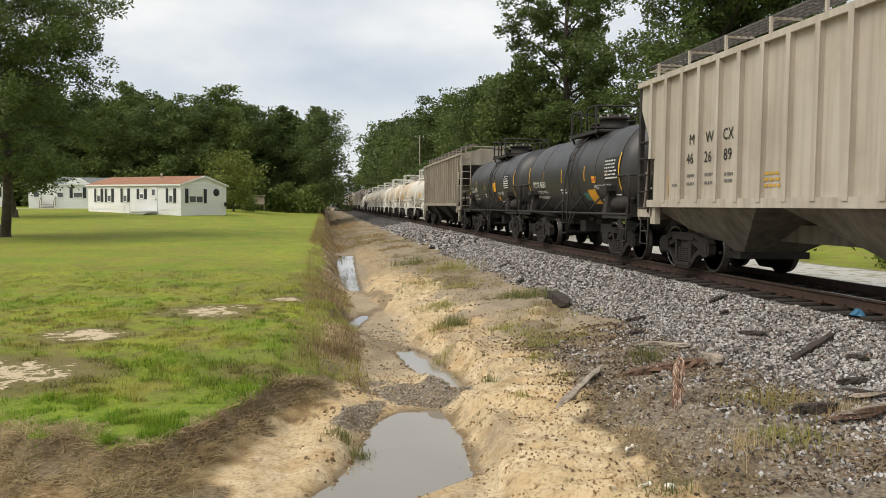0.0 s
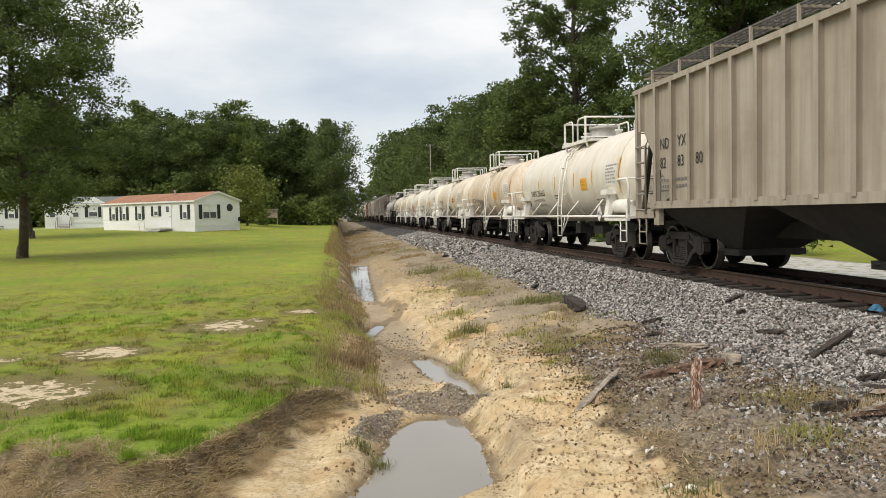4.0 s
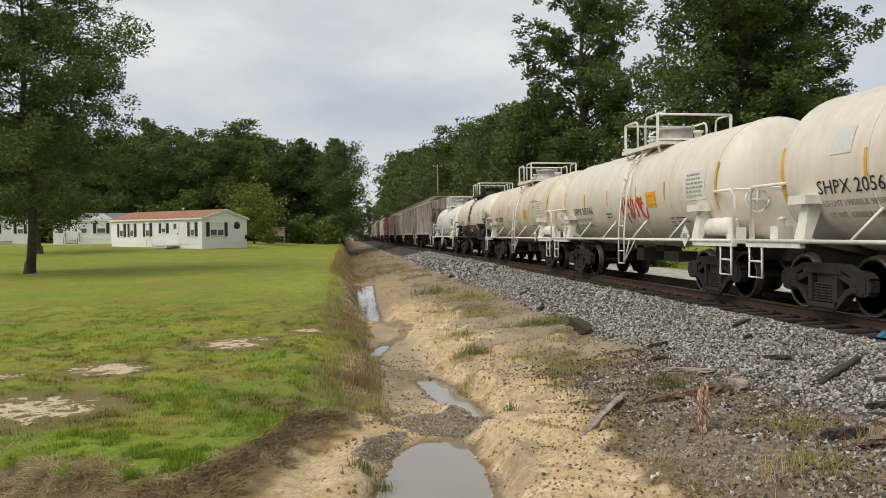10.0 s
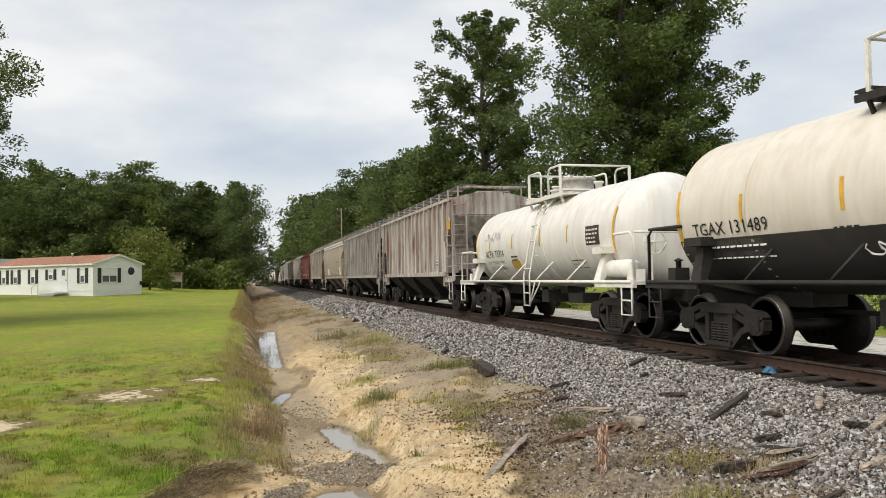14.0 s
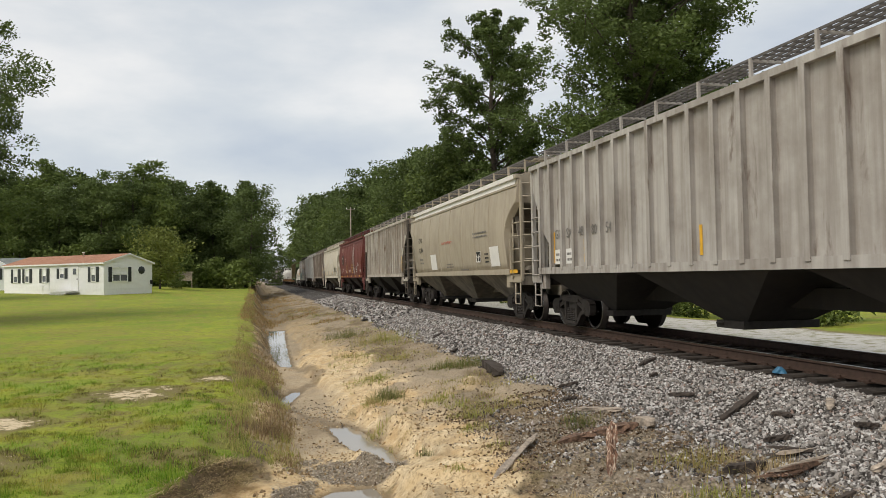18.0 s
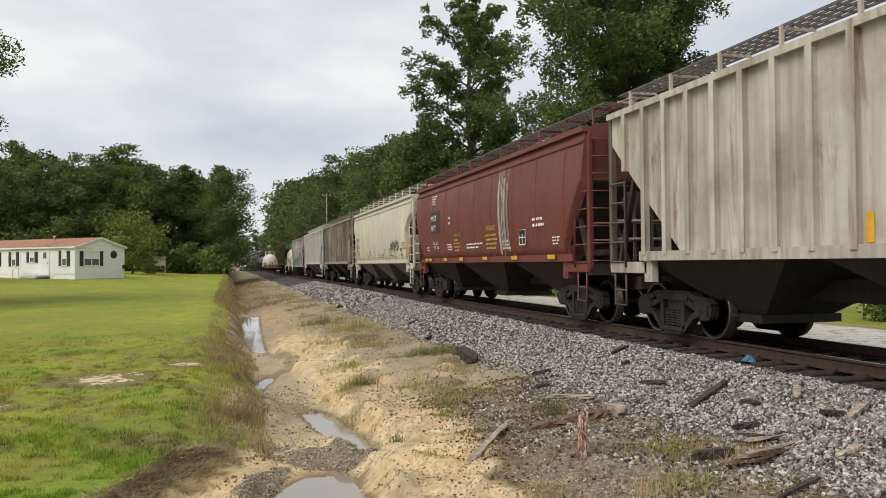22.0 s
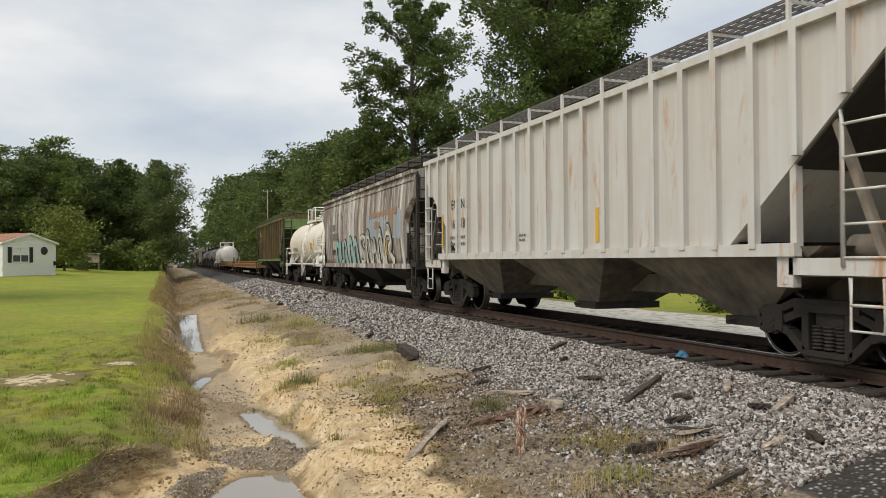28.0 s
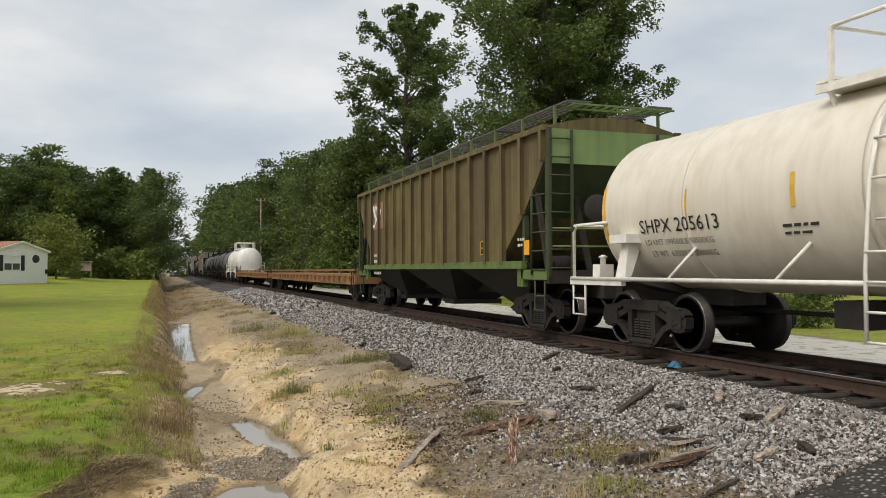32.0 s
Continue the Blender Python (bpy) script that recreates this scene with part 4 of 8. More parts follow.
        if detail > 1:
            if s < 0:
                ring = [(0.24 * math.cos(a), 0, 0.24 * math.sin(a)) for a in np.linspace(0, 2 * math.pi, 17)]
                g = Geo().tube(ring, 0.022, 6).tube([(-0.24, 0, 0), (0.24, 0, 0)], 0.016, 6).tube([(0, 0, -0.24), (0, 0, 0.24)], 0.016, 6).tube([(0, 0, 0), (0, 0.25, 0)], 0.03, 8).beam((0, 0.2, 0), (0, 0.2, -0.8), 0.08, 0.05)
                hb = part("brake_wheel", g, trim, car)
                hb.matrix_basis = pose(-0.75, ye + 0.1, 1.92)
                part("reservoir", Geo().turned("y", [(-0.48, 0.02), (-0.44, 0.13), (-0.36, 0.19), (0.36, 0.19), (0.44, 0.13), (0.48, 0.02)], 20, (-1.16, ye + 0.75, 1.4)), trim, car)
            part("valve_box", Geo().box(-1.1, ye - s * 0.25, 1.27, 0.28, 0.24, 0.24).turned("z", [(1.38, 0.05), (1.5, 0.05), (1.52, 0.09), (1.56, 0.02)], 10, (-1.1, ye - s * 0.25, 0)), trim, car)
    for sx in (-1, 1):
        g = Geo().tube([(sx * 1.46, -ln / 2 + 0.3, 1.14), (sx * 1.46, ln / 2 - 0.3, 1.14)], 0.034, 7)
        for yy in np.linspace(-half + 2.6, half - 2.6, 4):
            g.tube([(sx * 1.46, yy, 1.14), (sx * surf(1.62), yy - 0.28, 1.62)], 0.025, 6)
        part("side_rail", g, trim, car)
    part("underframe_gear", Geo().box(0, 0.9, 0.72, 0.9, 0.5, 0.35).box(-0.2, -1.2, 0.7, 0.5, 0.9, 0.25).tube([(0.2, -half + 1.5, 0.66), (0.2, half - 1.5, 0.66)], 0.04, 6).box(0, 0, 0.9, 0.5, 0.5, 0.2), M_STEEL, car)
    # dome, valves and the platform on top, set a little ahead of the middle
    zt, ym = zc + r, -0.5
    dome = part("nozzle", Geo().turned("z", [(zt - 0.12, 0.5), (zt + 0.05, 0.5), (zt + 0.05, 0.42), (zt + 0.34, 0.42), (zt + 0.34, 0.47), (zt + 0.42, 0.47), (zt + 0.44, 0.3), (zt + 0.48, 0.1), (zt + 0.48, 0.02)], 28, (0, ym, 0)), M_DOME if trim is M_WHITE else trim, car, "grey manway with bolted cover")
    for k in range(8):
        a = k * math.pi / 4
        part("cover_bolt", COVER_BOLT, None, dome, "", (0.44 * math.cos(a), ym + 0.44 * math.sin(a), zt + 0.42))
    g = Geo()
    for sx in (-1, 1):
        g.box(sx * 0.74, ym + 0.08, zt - 0.1, 0.46, 2.6, 0.04).box(sx * 0.96, ym + 0.08, zt - 0.1, 0.04, 2.6, 0.1)
    for yy in (-1.1, 1.25):
        g.box(0, ym + yy, zt + 0.0, 1.9, 0.3, 0.04)
    for sx in (-1, 1):
        for yy in (-1.0, 0.1, 1.2):
            g.beam((sx * 0.93, ym + yy, zt - 0.1), (sx * 0.78, ym + yy, zt - 0.45), 0.05, 0.05)
    part("top_platform", g, trim, car)
    for y0, y1 in ((-0.28, -1.08), (0.25, 1.15)):
        c = 0.14 if y1 > y0 else -0.14
        g = Geo()
        path = []
        for sx in (-1, 1):
            arm = [(sx * 0.95, ym + y0, zt - 0.1), (sx * 0.95, ym + y0, zt + 0.5), (sx * 0.95, ym + y0 + c * 0.3, zt + 0.59), (sx * 0.95, ym + y0 + c, zt + 0.63), (sx * 0.95, ym + y1, zt + 0.63)]
            path += arm if sx < 0 else arm[::-1]
            g.beam((sx * 0.95, ym + y1, zt - 0.1), (sx * 0.95, ym + y1, zt + 0.63), 0.055, 0.055)
        part("platform_railing", g.tube(path, 0.028, 7), railing or trim, car)
    if detail > 1:
        for xx, yy, h in ((0.25, -0.75, 0.22), (-0.3, 0.75, 0.26), (0.2, 0.95, 0.18), (-0.5, 0.4, 0.12)):
            part("valve", Geo().turned("z", [(zt - 0.05, 0.09), (zt + h, 0.09), (zt + h, 0.13), (zt + h + 0.05, 0.13), (zt + h + 0.06, 0.02)], 14, (xx, ym + yy, 0)), trim, car)
    for sx in (-1, 1):
        g = Geo()
        for dy in (-0.21, 0.21):
            pts = [(sx * 1.5, ym + dy, 0.5), (sx * 1.5, ym + dy, 1.3), (sx * (r + 0.1), ym + dy, zc)]
            for a in (25, 45, 60, 72):
                pts.append((sx * (r + 0.09) * math.cos(radians(a)), ym + dy, zc + (r + 0.09) * math.sin(radians(a))))
            g.tube(pts, 0.024, 6)
        for k in range(4):
            z = 0.52 + k * 0.32
            g.tube([(sx * 1.5, ym - 0.21, z), (sx * 1.5, ym + 0.21, z)], 0.018, 6)
        for a in (-18, 0, 18, 36, 54, 70):
            p = (sx * (r + 0.09) * math.cos(radians(a)), zc + (r + 0.09) * math.sin(radians(a)))
            g.tube([(p[0], ym - 0.21, p[1]), (p[0], ym + 0.21, p[1])], 0.018, 6)
        for d in (0.3, 0.68):
            g.tube([(sx * 1.5, ym - 0.21, 0.55), (sx * 1.47, ym - 0.21 - d, 1.12)], 0.02, 6)
        part("side_ladder", g, trim, car)
    for yy in (ym - 0.42, ym + 0.34):
        part("jacket_band", Geo().turned("y", [(yy - 0.05, r), (yy - 0.05, r + 0.018), (yy + 0.05, r + 0.018), (yy + 0.05, r)], 48, (0, 0, zc)), shell, car)
    couplers(car, ln, M_STEEL)
    for mk in marks:
        mk(car, surf, half, r, zc, ln + 2 * (DATUM[s1] - s1))
    return car


M_PANEL = plain("worn_data_panel", (0.70, 0.68, 0.63), 0.6, 0.0, 0.1, 12.0, 0)
M_PALEINK = plain("pale_grey_lettering", (0.36, 0.35, 0.33), 0.7, 0.0, 0.2, 20.0, 0)


def std_tank_marks(number, ink, panel=True, stripes=True, extra=None, first=1.84, z=1.87, size=0.30, data=True, diamond=True, band=None, data_at=10.3):
    """Number, data block, panels and yellow stripes as on most of the tanks; places count from the trailing coupler."""

    def f(car, surf, half, r, zc, ln):
        e = ln / 2
        if number:
            lettered("lettering", number, size, e - first, z, surf, ink, car, "stencilled reporting mark", 1.13)
            lettered("small_lettering", "LD LMT 199500LB 90500KG", 0.125, e - first - 0.05, z - 0.19, surf, M_GREYINK if ink is M_BLACK else ink, car, "", 1.12)
            lettered("small_lettering", "LT WT  63500LB 28800KG", 0.125, e - first - 0.1, z - 0.37, surf, M_GREYINK if ink is M_BLACK else ink, car, "", 1.12)
        if stripes:
            for a in (3.0, 5.1, 7.3, 9.1):
                patch("yellow_stripe", e - a, 2.06, 0.07, 0.42, surf, M_YELLOW, car, "yellow reflective stripe")
            for s in (-1, 1):
                patch("yellow_stripe", s * (half - 0.64) + 0.04, 1.75, 0.085, 0.95, surf, band or M_YELLOW, car, "yellow reflective stripe", 0.014, s * 0.05)
        if panel:
            patch("orange_panel", e - 8.0, 1.92, 0.62, 0.36, surf, M_ORANGE, car, "orange warning panel")
            for k in range(3):
                bars("panel_lettering", e - 8.06, 2.17 - 0.1 * k, 0.48, 1, 0.1, lambda zz: surf(zz) + 0.004, M_YINK, car)
        if data:
            patch("data_panel", e - data_at, 1.98, 0.92, 0.62, surf, M_BLACK if data == "dark" else M_PANEL, car, "stencilled data panel")
            bars("data_lettering", e - data_at - 0.04, 2.5, 0.86, 6, 0.09, lambda zz: surf(zz) + 0.004, M_DATA if data == "dark" else M_PALEINK, car)
        bars("small_lettering", e - 9.1, 1.62, 0.9, 3, 0.085, surf, ink, car)
        bars("small_lettering", e - 4.9, 1.82, 0.5, 2, 0.09, surf, ink, car)
        if diamond:
            x = -1.52
            g = Geo().add([(x, 1.6 - half, 1.0), (x, 1.82 - half, 1.22), (x, 1.6 - half, 1.46), (x, 1.38 - half, 1.22)], [(0, 1, 2, 3)])
            g.add([(x + 0.012, 1.6 - half, 1.0), (x + 0.012, 1.82 - half, 1.22), (x + 0.012, 1.6 - half, 1.46), (x + 0.012, 1.38 - half, 1.22)], [(3, 2, 1, 0)])
            dm = part("hazard_placard", g, M_WINK, car, "white diamond hazard placard")
            lettered("placard_number", "1805", 0.15, 1.77 - half, 1.18, lambda zz: 1.512, M_BLACK, dm)
        if extra:
            extra(car, surf, e, r, zc)

    return f

M_WALK = plain("walkway_steel", (0.13, 0.12, 0.112), 0.7, 0.3, 0.4, 9.0)


def hopper_car(s0, s1, label, skin, under, trim, ribs=14, round_side=0.0, bays=3, top=4.05, sill=1.42, marks=(), detail=2, endmat=None, cut=0.80, run=0.0, lead=0.0, endtrim=None, notch=None):
    """A covered hopper: side sheets cut away over the bogies, sloped end sheets, outlet bays, roof hatches and running board."""
    car, ln = start_car("hopper_car", label, "hopper car", s0, s1)
    half = ln / 2 - 0.6
    wide = 1.5 if ribs else 1.44
    run = run or (0.75 if round_side else 1.1)
    lead = lead or (1.05 if round_side else run)
    inner_at, outer_at, bow = notch or ((0.34, 0.73, 0.5) if round_side else (0.36, cut, 1.0))
    z_in, z_out = sill + (top - sill) * inner_at, sill + (top - sill) * outer_at

    def surf(z):
        t = min(1, max(0, (z - sill) / (top - sill)))
        return wide + round_side * math.sin(math.pi * min(1, 0.08 + t * 0.84)) - (0.05 * round_side if t > 0.98 else 0)

    def low(y):
        d, cut_run = half - abs(y), lead if y < 0 else run
        if d >= cut_run:
            return sill
        u = 1 - d / cut_run
        return z_in + (z_out - z_in) * u ** bow

    ys = sorted({*np.linspace(-half, -half + lead - 0.004, 9).round(4).tolist(), *np.linspace(-half + lead, half - run, 12).round(4).tolist(), *np.linspace(half - run + 0.004, half, 9).round(4).tolist()})
    rings = []
    for y in ys:
        zb, ring = low(y), []
        side = [zb + (top - zb) * k / 10 for k in range(11)]
        ring += [(-surf(z), y, z) for z in side]
        eave = surf(top)
        for a in np.linspace(0.92, -0.92, 7):
            ring.append((-eave * a, y, top + 0.04 + 0.24 * (1 - a * a)))
        ring += [(surf(z), y, z) for z in side[::-1]]
        rings.append(ring)
    part("body", Geo().loft(rings, smooth=bool(round_side)), skin, car)
    endmat, endtrim = endmat or P_ENDDARK, endtrim or trim
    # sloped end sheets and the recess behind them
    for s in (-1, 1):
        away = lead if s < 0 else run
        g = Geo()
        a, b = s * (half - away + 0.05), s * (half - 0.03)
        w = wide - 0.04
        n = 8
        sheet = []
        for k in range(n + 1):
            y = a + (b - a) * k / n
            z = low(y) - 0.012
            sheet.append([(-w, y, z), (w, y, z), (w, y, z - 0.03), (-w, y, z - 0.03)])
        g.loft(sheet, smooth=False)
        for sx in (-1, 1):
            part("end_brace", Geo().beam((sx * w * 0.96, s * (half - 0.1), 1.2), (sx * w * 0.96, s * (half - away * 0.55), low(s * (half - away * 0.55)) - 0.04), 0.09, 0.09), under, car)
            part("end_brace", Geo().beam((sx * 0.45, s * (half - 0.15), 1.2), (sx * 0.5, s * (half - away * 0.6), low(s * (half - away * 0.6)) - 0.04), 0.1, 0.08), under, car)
        part("end_slope_sheet", g, endmat, car, "sloped steel end sheet")
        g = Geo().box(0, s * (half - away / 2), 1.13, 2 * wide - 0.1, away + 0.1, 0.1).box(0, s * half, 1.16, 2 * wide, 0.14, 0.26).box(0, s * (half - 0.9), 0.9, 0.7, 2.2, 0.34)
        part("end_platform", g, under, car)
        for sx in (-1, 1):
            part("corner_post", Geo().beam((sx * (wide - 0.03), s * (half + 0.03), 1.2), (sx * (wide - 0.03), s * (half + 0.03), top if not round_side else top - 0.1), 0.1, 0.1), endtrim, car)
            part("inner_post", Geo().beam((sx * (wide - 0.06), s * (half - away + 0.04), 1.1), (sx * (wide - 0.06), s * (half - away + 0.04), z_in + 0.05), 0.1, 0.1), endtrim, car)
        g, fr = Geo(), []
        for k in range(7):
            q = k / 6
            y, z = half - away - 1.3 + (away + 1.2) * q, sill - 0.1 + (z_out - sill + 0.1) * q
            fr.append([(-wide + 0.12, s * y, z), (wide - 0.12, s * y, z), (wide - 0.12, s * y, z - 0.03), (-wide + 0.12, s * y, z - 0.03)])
        part("slope_sheet", g.loft(fr[:5], smooth=False), endmat, car, "sloped steel hopper floor")
        bogie(car, s * (ln / 2 - 1.92))
        for sx in (-1, 1):
            if sx == -1 or detail > 1:
                yl = s * (half - 0.3)
                g = Geo().tube([(sx * (wide + 0.04), s * (half - 0.58), 1.2), (sx * (wide + 0.04), s * (half - 0.58), sill + 1.35), (sx * (wide - 0.02), s * (half - 0.64), sill + 1.52)], 0.028, 6)
                for k in range(5):
                    z = 1.3 + (sill + 0.05) * k / 4
                    g.tube([(sx * (wide + 0.04), s * (half - 0.58), z), (sx * (wide + 0.04), s * (half + 0.02), z)], 0.018, 6)
                part("ladder", g, endtrim, car)
                ladder(car, sx * (wide - 0.26), s * (half + 0.09), 1.15, top - 0.02, endtrim, "x", 0.5, 8)
                part("step", Geo().tube([(sx * wide, yl + 0.22, 1.08), (sx * wide, yl + 0.22, 0.5), (sx * wide, yl - 0.22, 0.5), (sx * wide, yl - 0.22, 1.08)], 0.024, 6).tube([(sx * wide, yl + 0.22, 0.78), (sx * wide, yl - 0.22, 0.78)], 0.02, 6), endtrim, car)
                part("platform_channel", Geo().box(sx * (wide - 0.01), s * (half - away / 2 + 0.02), 1.2, 0.08, away + 0.04, 0.2), trim, car)
                part("jacking_pad", Geo().box(sx * (wide - 0.03), s * (half - away - 0.06), 1.16, 0.12, 0.26, 0.42).box(sx * (wide + 0.03), s * (half - away - 0.06), 1.04, 0.02, 0.1, 0.1), trim, car)
        if detail > 1:
            g = Geo().tube([(-wide, s * (half + 0.06), 2.1), (wide, s * (half + 0.06), 2.1)], 0.022, 6).tube([(-wide, s * (half + 0.06), 1.75), (wide, s * (half + 0.06), 1.75)], 0.022, 6)
            part("grab_iron", g, trim, car)
            hw = part("brake_wheel", Geo().turned("y", [(-0.03, 0.02), (-0.03, 0.26), (0.0, 0.29), (0.03, 0.26)], 20).box(0, 0, 0, 0.5, 0.03, 0.04).box(0, 0, 0, 0.04, 0.03, 0.5), under, car)
            hw.matrix_basis = pose(-0.4, s * (half + 0.02), 2.5)
            part("brake_cylinder", Geo().turned("y", [(-0.4, 0.03), (-0.38, 0.16), (0.3, 0.16), (0.34, 0.03)], 16, (-0.85, s * (half - 0.75), 1.42)), under, car)
    # side sills and top chords
    for sx in (-1, 1):
        a = half - run
        g = Geo().box(sx * (wide + 0.03), 0, sill - 0.02, 0.12, 2 * a + 0.3, 0.16)
        part("side_sill", g, skin if round_side else trim, car)
        g = Geo().box(sx * (surf(top) + 0.03), 0, top + 0.01, 0.14, 2 * half + 0.06, 0.11)
        if round_side:
            g.box(sx * (surf(top - 0.22) + 0.012), 0, top - 0.24, 0.05, 2 * half, 0.05)
        part("roof_edge", g, skin, car)
        if ribs:
            if isinstance(ribs, tuple):
                first = ln / 2 + DATUM[s1] - s1 - ribs[0]
                inner = [first - ribs[1] * k for k in range(-6, 40) if abs(first - ribs[1] * k) < half - 0.06]
            else:
                inner = np.linspace(-half + 0.1, half - 0.1, ribs)
            for y in inner:
                zb = low(y)
                part("rib", Geo().box(sx * (wide + 0.045), y, (zb + top) / 2, 0.11, 0.085, top - zb).box(sx * (wide + 0.1), y, (zb + top) / 2, 0.012, 0.12, top - zb), skin, car)
        else:
            for y in np.linspace(-half + 0.9, half - 0.9, 9):
                zb = low(y)
                g, rr = Geo(), []
                for k in range(11):
                    z = zb + (top - 0.3 - zb) * k / 10
                    rr.append([(sx * (surf(z) - 0.01), y - 0.02, z), (sx * (surf(z) + 0.014), y - 0.012, z), (sx * (surf(z) + 0.014), y + 0.012, z), (sx * (surf(z) - 0.01), y + 0.02, z)])
                part("seam", g.loft(rr, smooth=False), skin, car)
    # outlet bays
    a = half - run + 0.55
    step = 2 * a / bays
    for k in range(bays):
        yc = -a + step * (k + 0.5)
        g = Geo()
        q = step / 2 - 0.06
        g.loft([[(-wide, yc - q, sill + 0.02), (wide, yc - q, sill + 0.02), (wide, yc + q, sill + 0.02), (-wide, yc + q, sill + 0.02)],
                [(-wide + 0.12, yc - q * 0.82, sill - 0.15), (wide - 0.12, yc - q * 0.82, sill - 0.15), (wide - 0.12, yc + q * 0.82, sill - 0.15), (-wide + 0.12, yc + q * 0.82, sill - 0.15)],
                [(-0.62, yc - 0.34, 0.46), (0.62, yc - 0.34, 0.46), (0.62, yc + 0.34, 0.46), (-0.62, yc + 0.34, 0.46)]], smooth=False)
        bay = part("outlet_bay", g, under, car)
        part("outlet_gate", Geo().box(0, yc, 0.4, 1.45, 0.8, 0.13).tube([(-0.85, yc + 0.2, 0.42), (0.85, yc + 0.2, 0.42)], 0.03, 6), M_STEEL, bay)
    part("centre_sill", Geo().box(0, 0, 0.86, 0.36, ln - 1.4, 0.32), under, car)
    # roof: hatch trough and running board with brackets
    part("hatch_cover", Geo().box(0, 0, top + 0.31, 0.72, 2 * half - 1.0, 0.1), skin, car)
    for sx in (-1, 1):
        g = Geo()
        y0, y1 = -half - 0.3, half + 0.3
        for x in (0.66, 0.79, 0.92, 1.05, 1.18):
            g.box(sx * x, 0, top + 0.5, 0.03, y1 - y0, 0.035)
        for y in np.linspace(y0, y1, 70):
            g.box(sx * 0.92, y, top + 0.5, 0.52, 0.02, 0.03)
        part("running_board", g, M_WALK, car, "open steel grating roof walkway")
        br = Geo().beam((sx * 1.2, 0, top + 0.5), (sx * 1.2, 0, top + 0.1), 0.05, 0.05).beam((sx * 0.64, 0, top + 0.47), (sx * 1.2, 0, top + 0.47), 0.04, 0.04).mesh("walkway_bracket")
        for y in np.linspace(-half + 0.2, half - 0.2, 11):
            part("walkway_bracket", br, trim, car, "", (0, y, 0))
    for s in (-1, 1):
        g = Geo()
        for x in np.linspace(-1.1, 1.1, 12):
            g.box(x, s * (half + 0.2), top + 0.42, 0.03, 0.5, 0.03)
        g.box(0, s * (half + 0.42), top + 0.42, 2.3, 0.03, 0.04).box(0, s * (half - 0.03), top + 0.42, 2.3, 0.03, 0.04)
        part("end_walkway", g, trim, car)
    couplers(car, ln, M_STEEL)

    for mk in marks:
        mk(car, surf, ln / 2 + DATUM[s1] - s1, top, sill)
    return car


def flat_car(s0, s1, label):
    car, ln = start_car("flat_car", label, "flat car", s0, s1)
    deck = paint("orange_flat_car", (0.33, 0.16, 0.055), (0.10, 0.06, 0.035), 0.6, 0.6, 0.8)
    half = ln / 2 - 0.5
    part("deck", Geo().box(0, 0, 1.06, 2.8, 2 * half, 0.12), deck, car)
    for sx in (-1, 1):
        part("side_sill", Geo().box(sx * 1.38, 0, 0.9, 0.12, 2 * half, 0.36).box(sx * 1.46, 0, 1.06, 0.05, 2 * half, 0.05), deck, car)
        for y in np.linspace(-half + 0.6, half - 0.6, 23):
            part("stake_pocket", Geo().box(sx * 1.49, y, 0.96, 0.1, 0.16, 0.22), deck, car)
        g = Geo().beam((sx * 1.3, -half, 1.3), (sx * 1.3, half, 1.3), 0.06, 0.06)
        for y in np.linspace(-half, half, 9):
            g.beam((sx * 1.3, y, 1.1), (sx * 1.3, y, 1.32), 0.06, 0.06)
        part("load_rack", g, deck, car)
    for s in (-1, 1):
        bogie(car, s * (half - 1.6))
        part("end_sill", Geo().box(0, s * half, 0.95, 2.9, 0.16, 0.4), deck, car)
        ladder(car, -1.45, s * (half - 0.3), 0.45, 1.25, M_STEEL, "y", 0.42, 2, "step")
        ladder(car, -1.2, s * (half - 0.05), 1.1, 1.75, M_STEEL, "x", 0.4, 2, "hand_hold")
    part("centre_sill", Geo().box(0, 0, 0.75, 0.5, 2 * half - 1, 0.5), M_STEEL, car)
    couplers(car, ln, M_STEEL)
    return car


# paints
P_WHITE = paint("tank_white", (0.74, 0.70, 0.62), (0.42, 0.33, 0.22), 0.25, 0.25, 0.42)
P_CREAM = paint("tank_cream", (0.72, 0.66, 0.55), (0.40, 0.29, 0.18), 0.5, 0.35, 0.45)
P_STAINED = paint("tank_stained", (0.70, 0.62, 0.50), (0.38, 0.25, 0.14), 0.75, 0.45, 0.5)
P_CLEAN = paint("tank_bright_white", (0.80, 0.79, 0.76), (0.45, 0.40, 0.33), 0.25, 0.3, 0.4)
P_TBLACK = paint("tank_black", (0.022, 0.022, 0.024), (0.06, 0.055, 0.05), 0.5, 0.3, 0.42)
P_TGREY = paint("tank_grey", (0.16, 0.16, 0.165), (0.07, 0.065, 0.06), 0.5, 0.4, 0.55)
P_BEIGE = paint("hopper_beige", (0.52, 0.475, 0.40), (0.24, 0.19, 0.14), 0.35, 0.45, 0.6)
P_GREYB = paint("hopper_grey_beige", (0.40, 0.36, 0.295), (0.18, 0.14, 0.10), 0.4, 0.5, 0.65)
P_RUSTG = paint("hopper_rust_grey", (0.60, 0.58, 0.55), (0.21, 0.14, 0.105), 0.35, 0.85, 0.65, rust=(0.20, 0.085, 0.045), rust_lo=0.56)
P_DIRTY = paint("hopper_dirty_grey", (0.47, 0.45, 0.42), (0.15, 0.12, 0.095), 0.6, 0.5, 0.7, rust=(0.11, 0.07, 0.05), rust_lo=0.6)
P_TAN = paint("hopper_tan", (0.40, 0.35, 0.27), (0.18, 0.14, 0.10), 0.3, 0.25, 0.55)
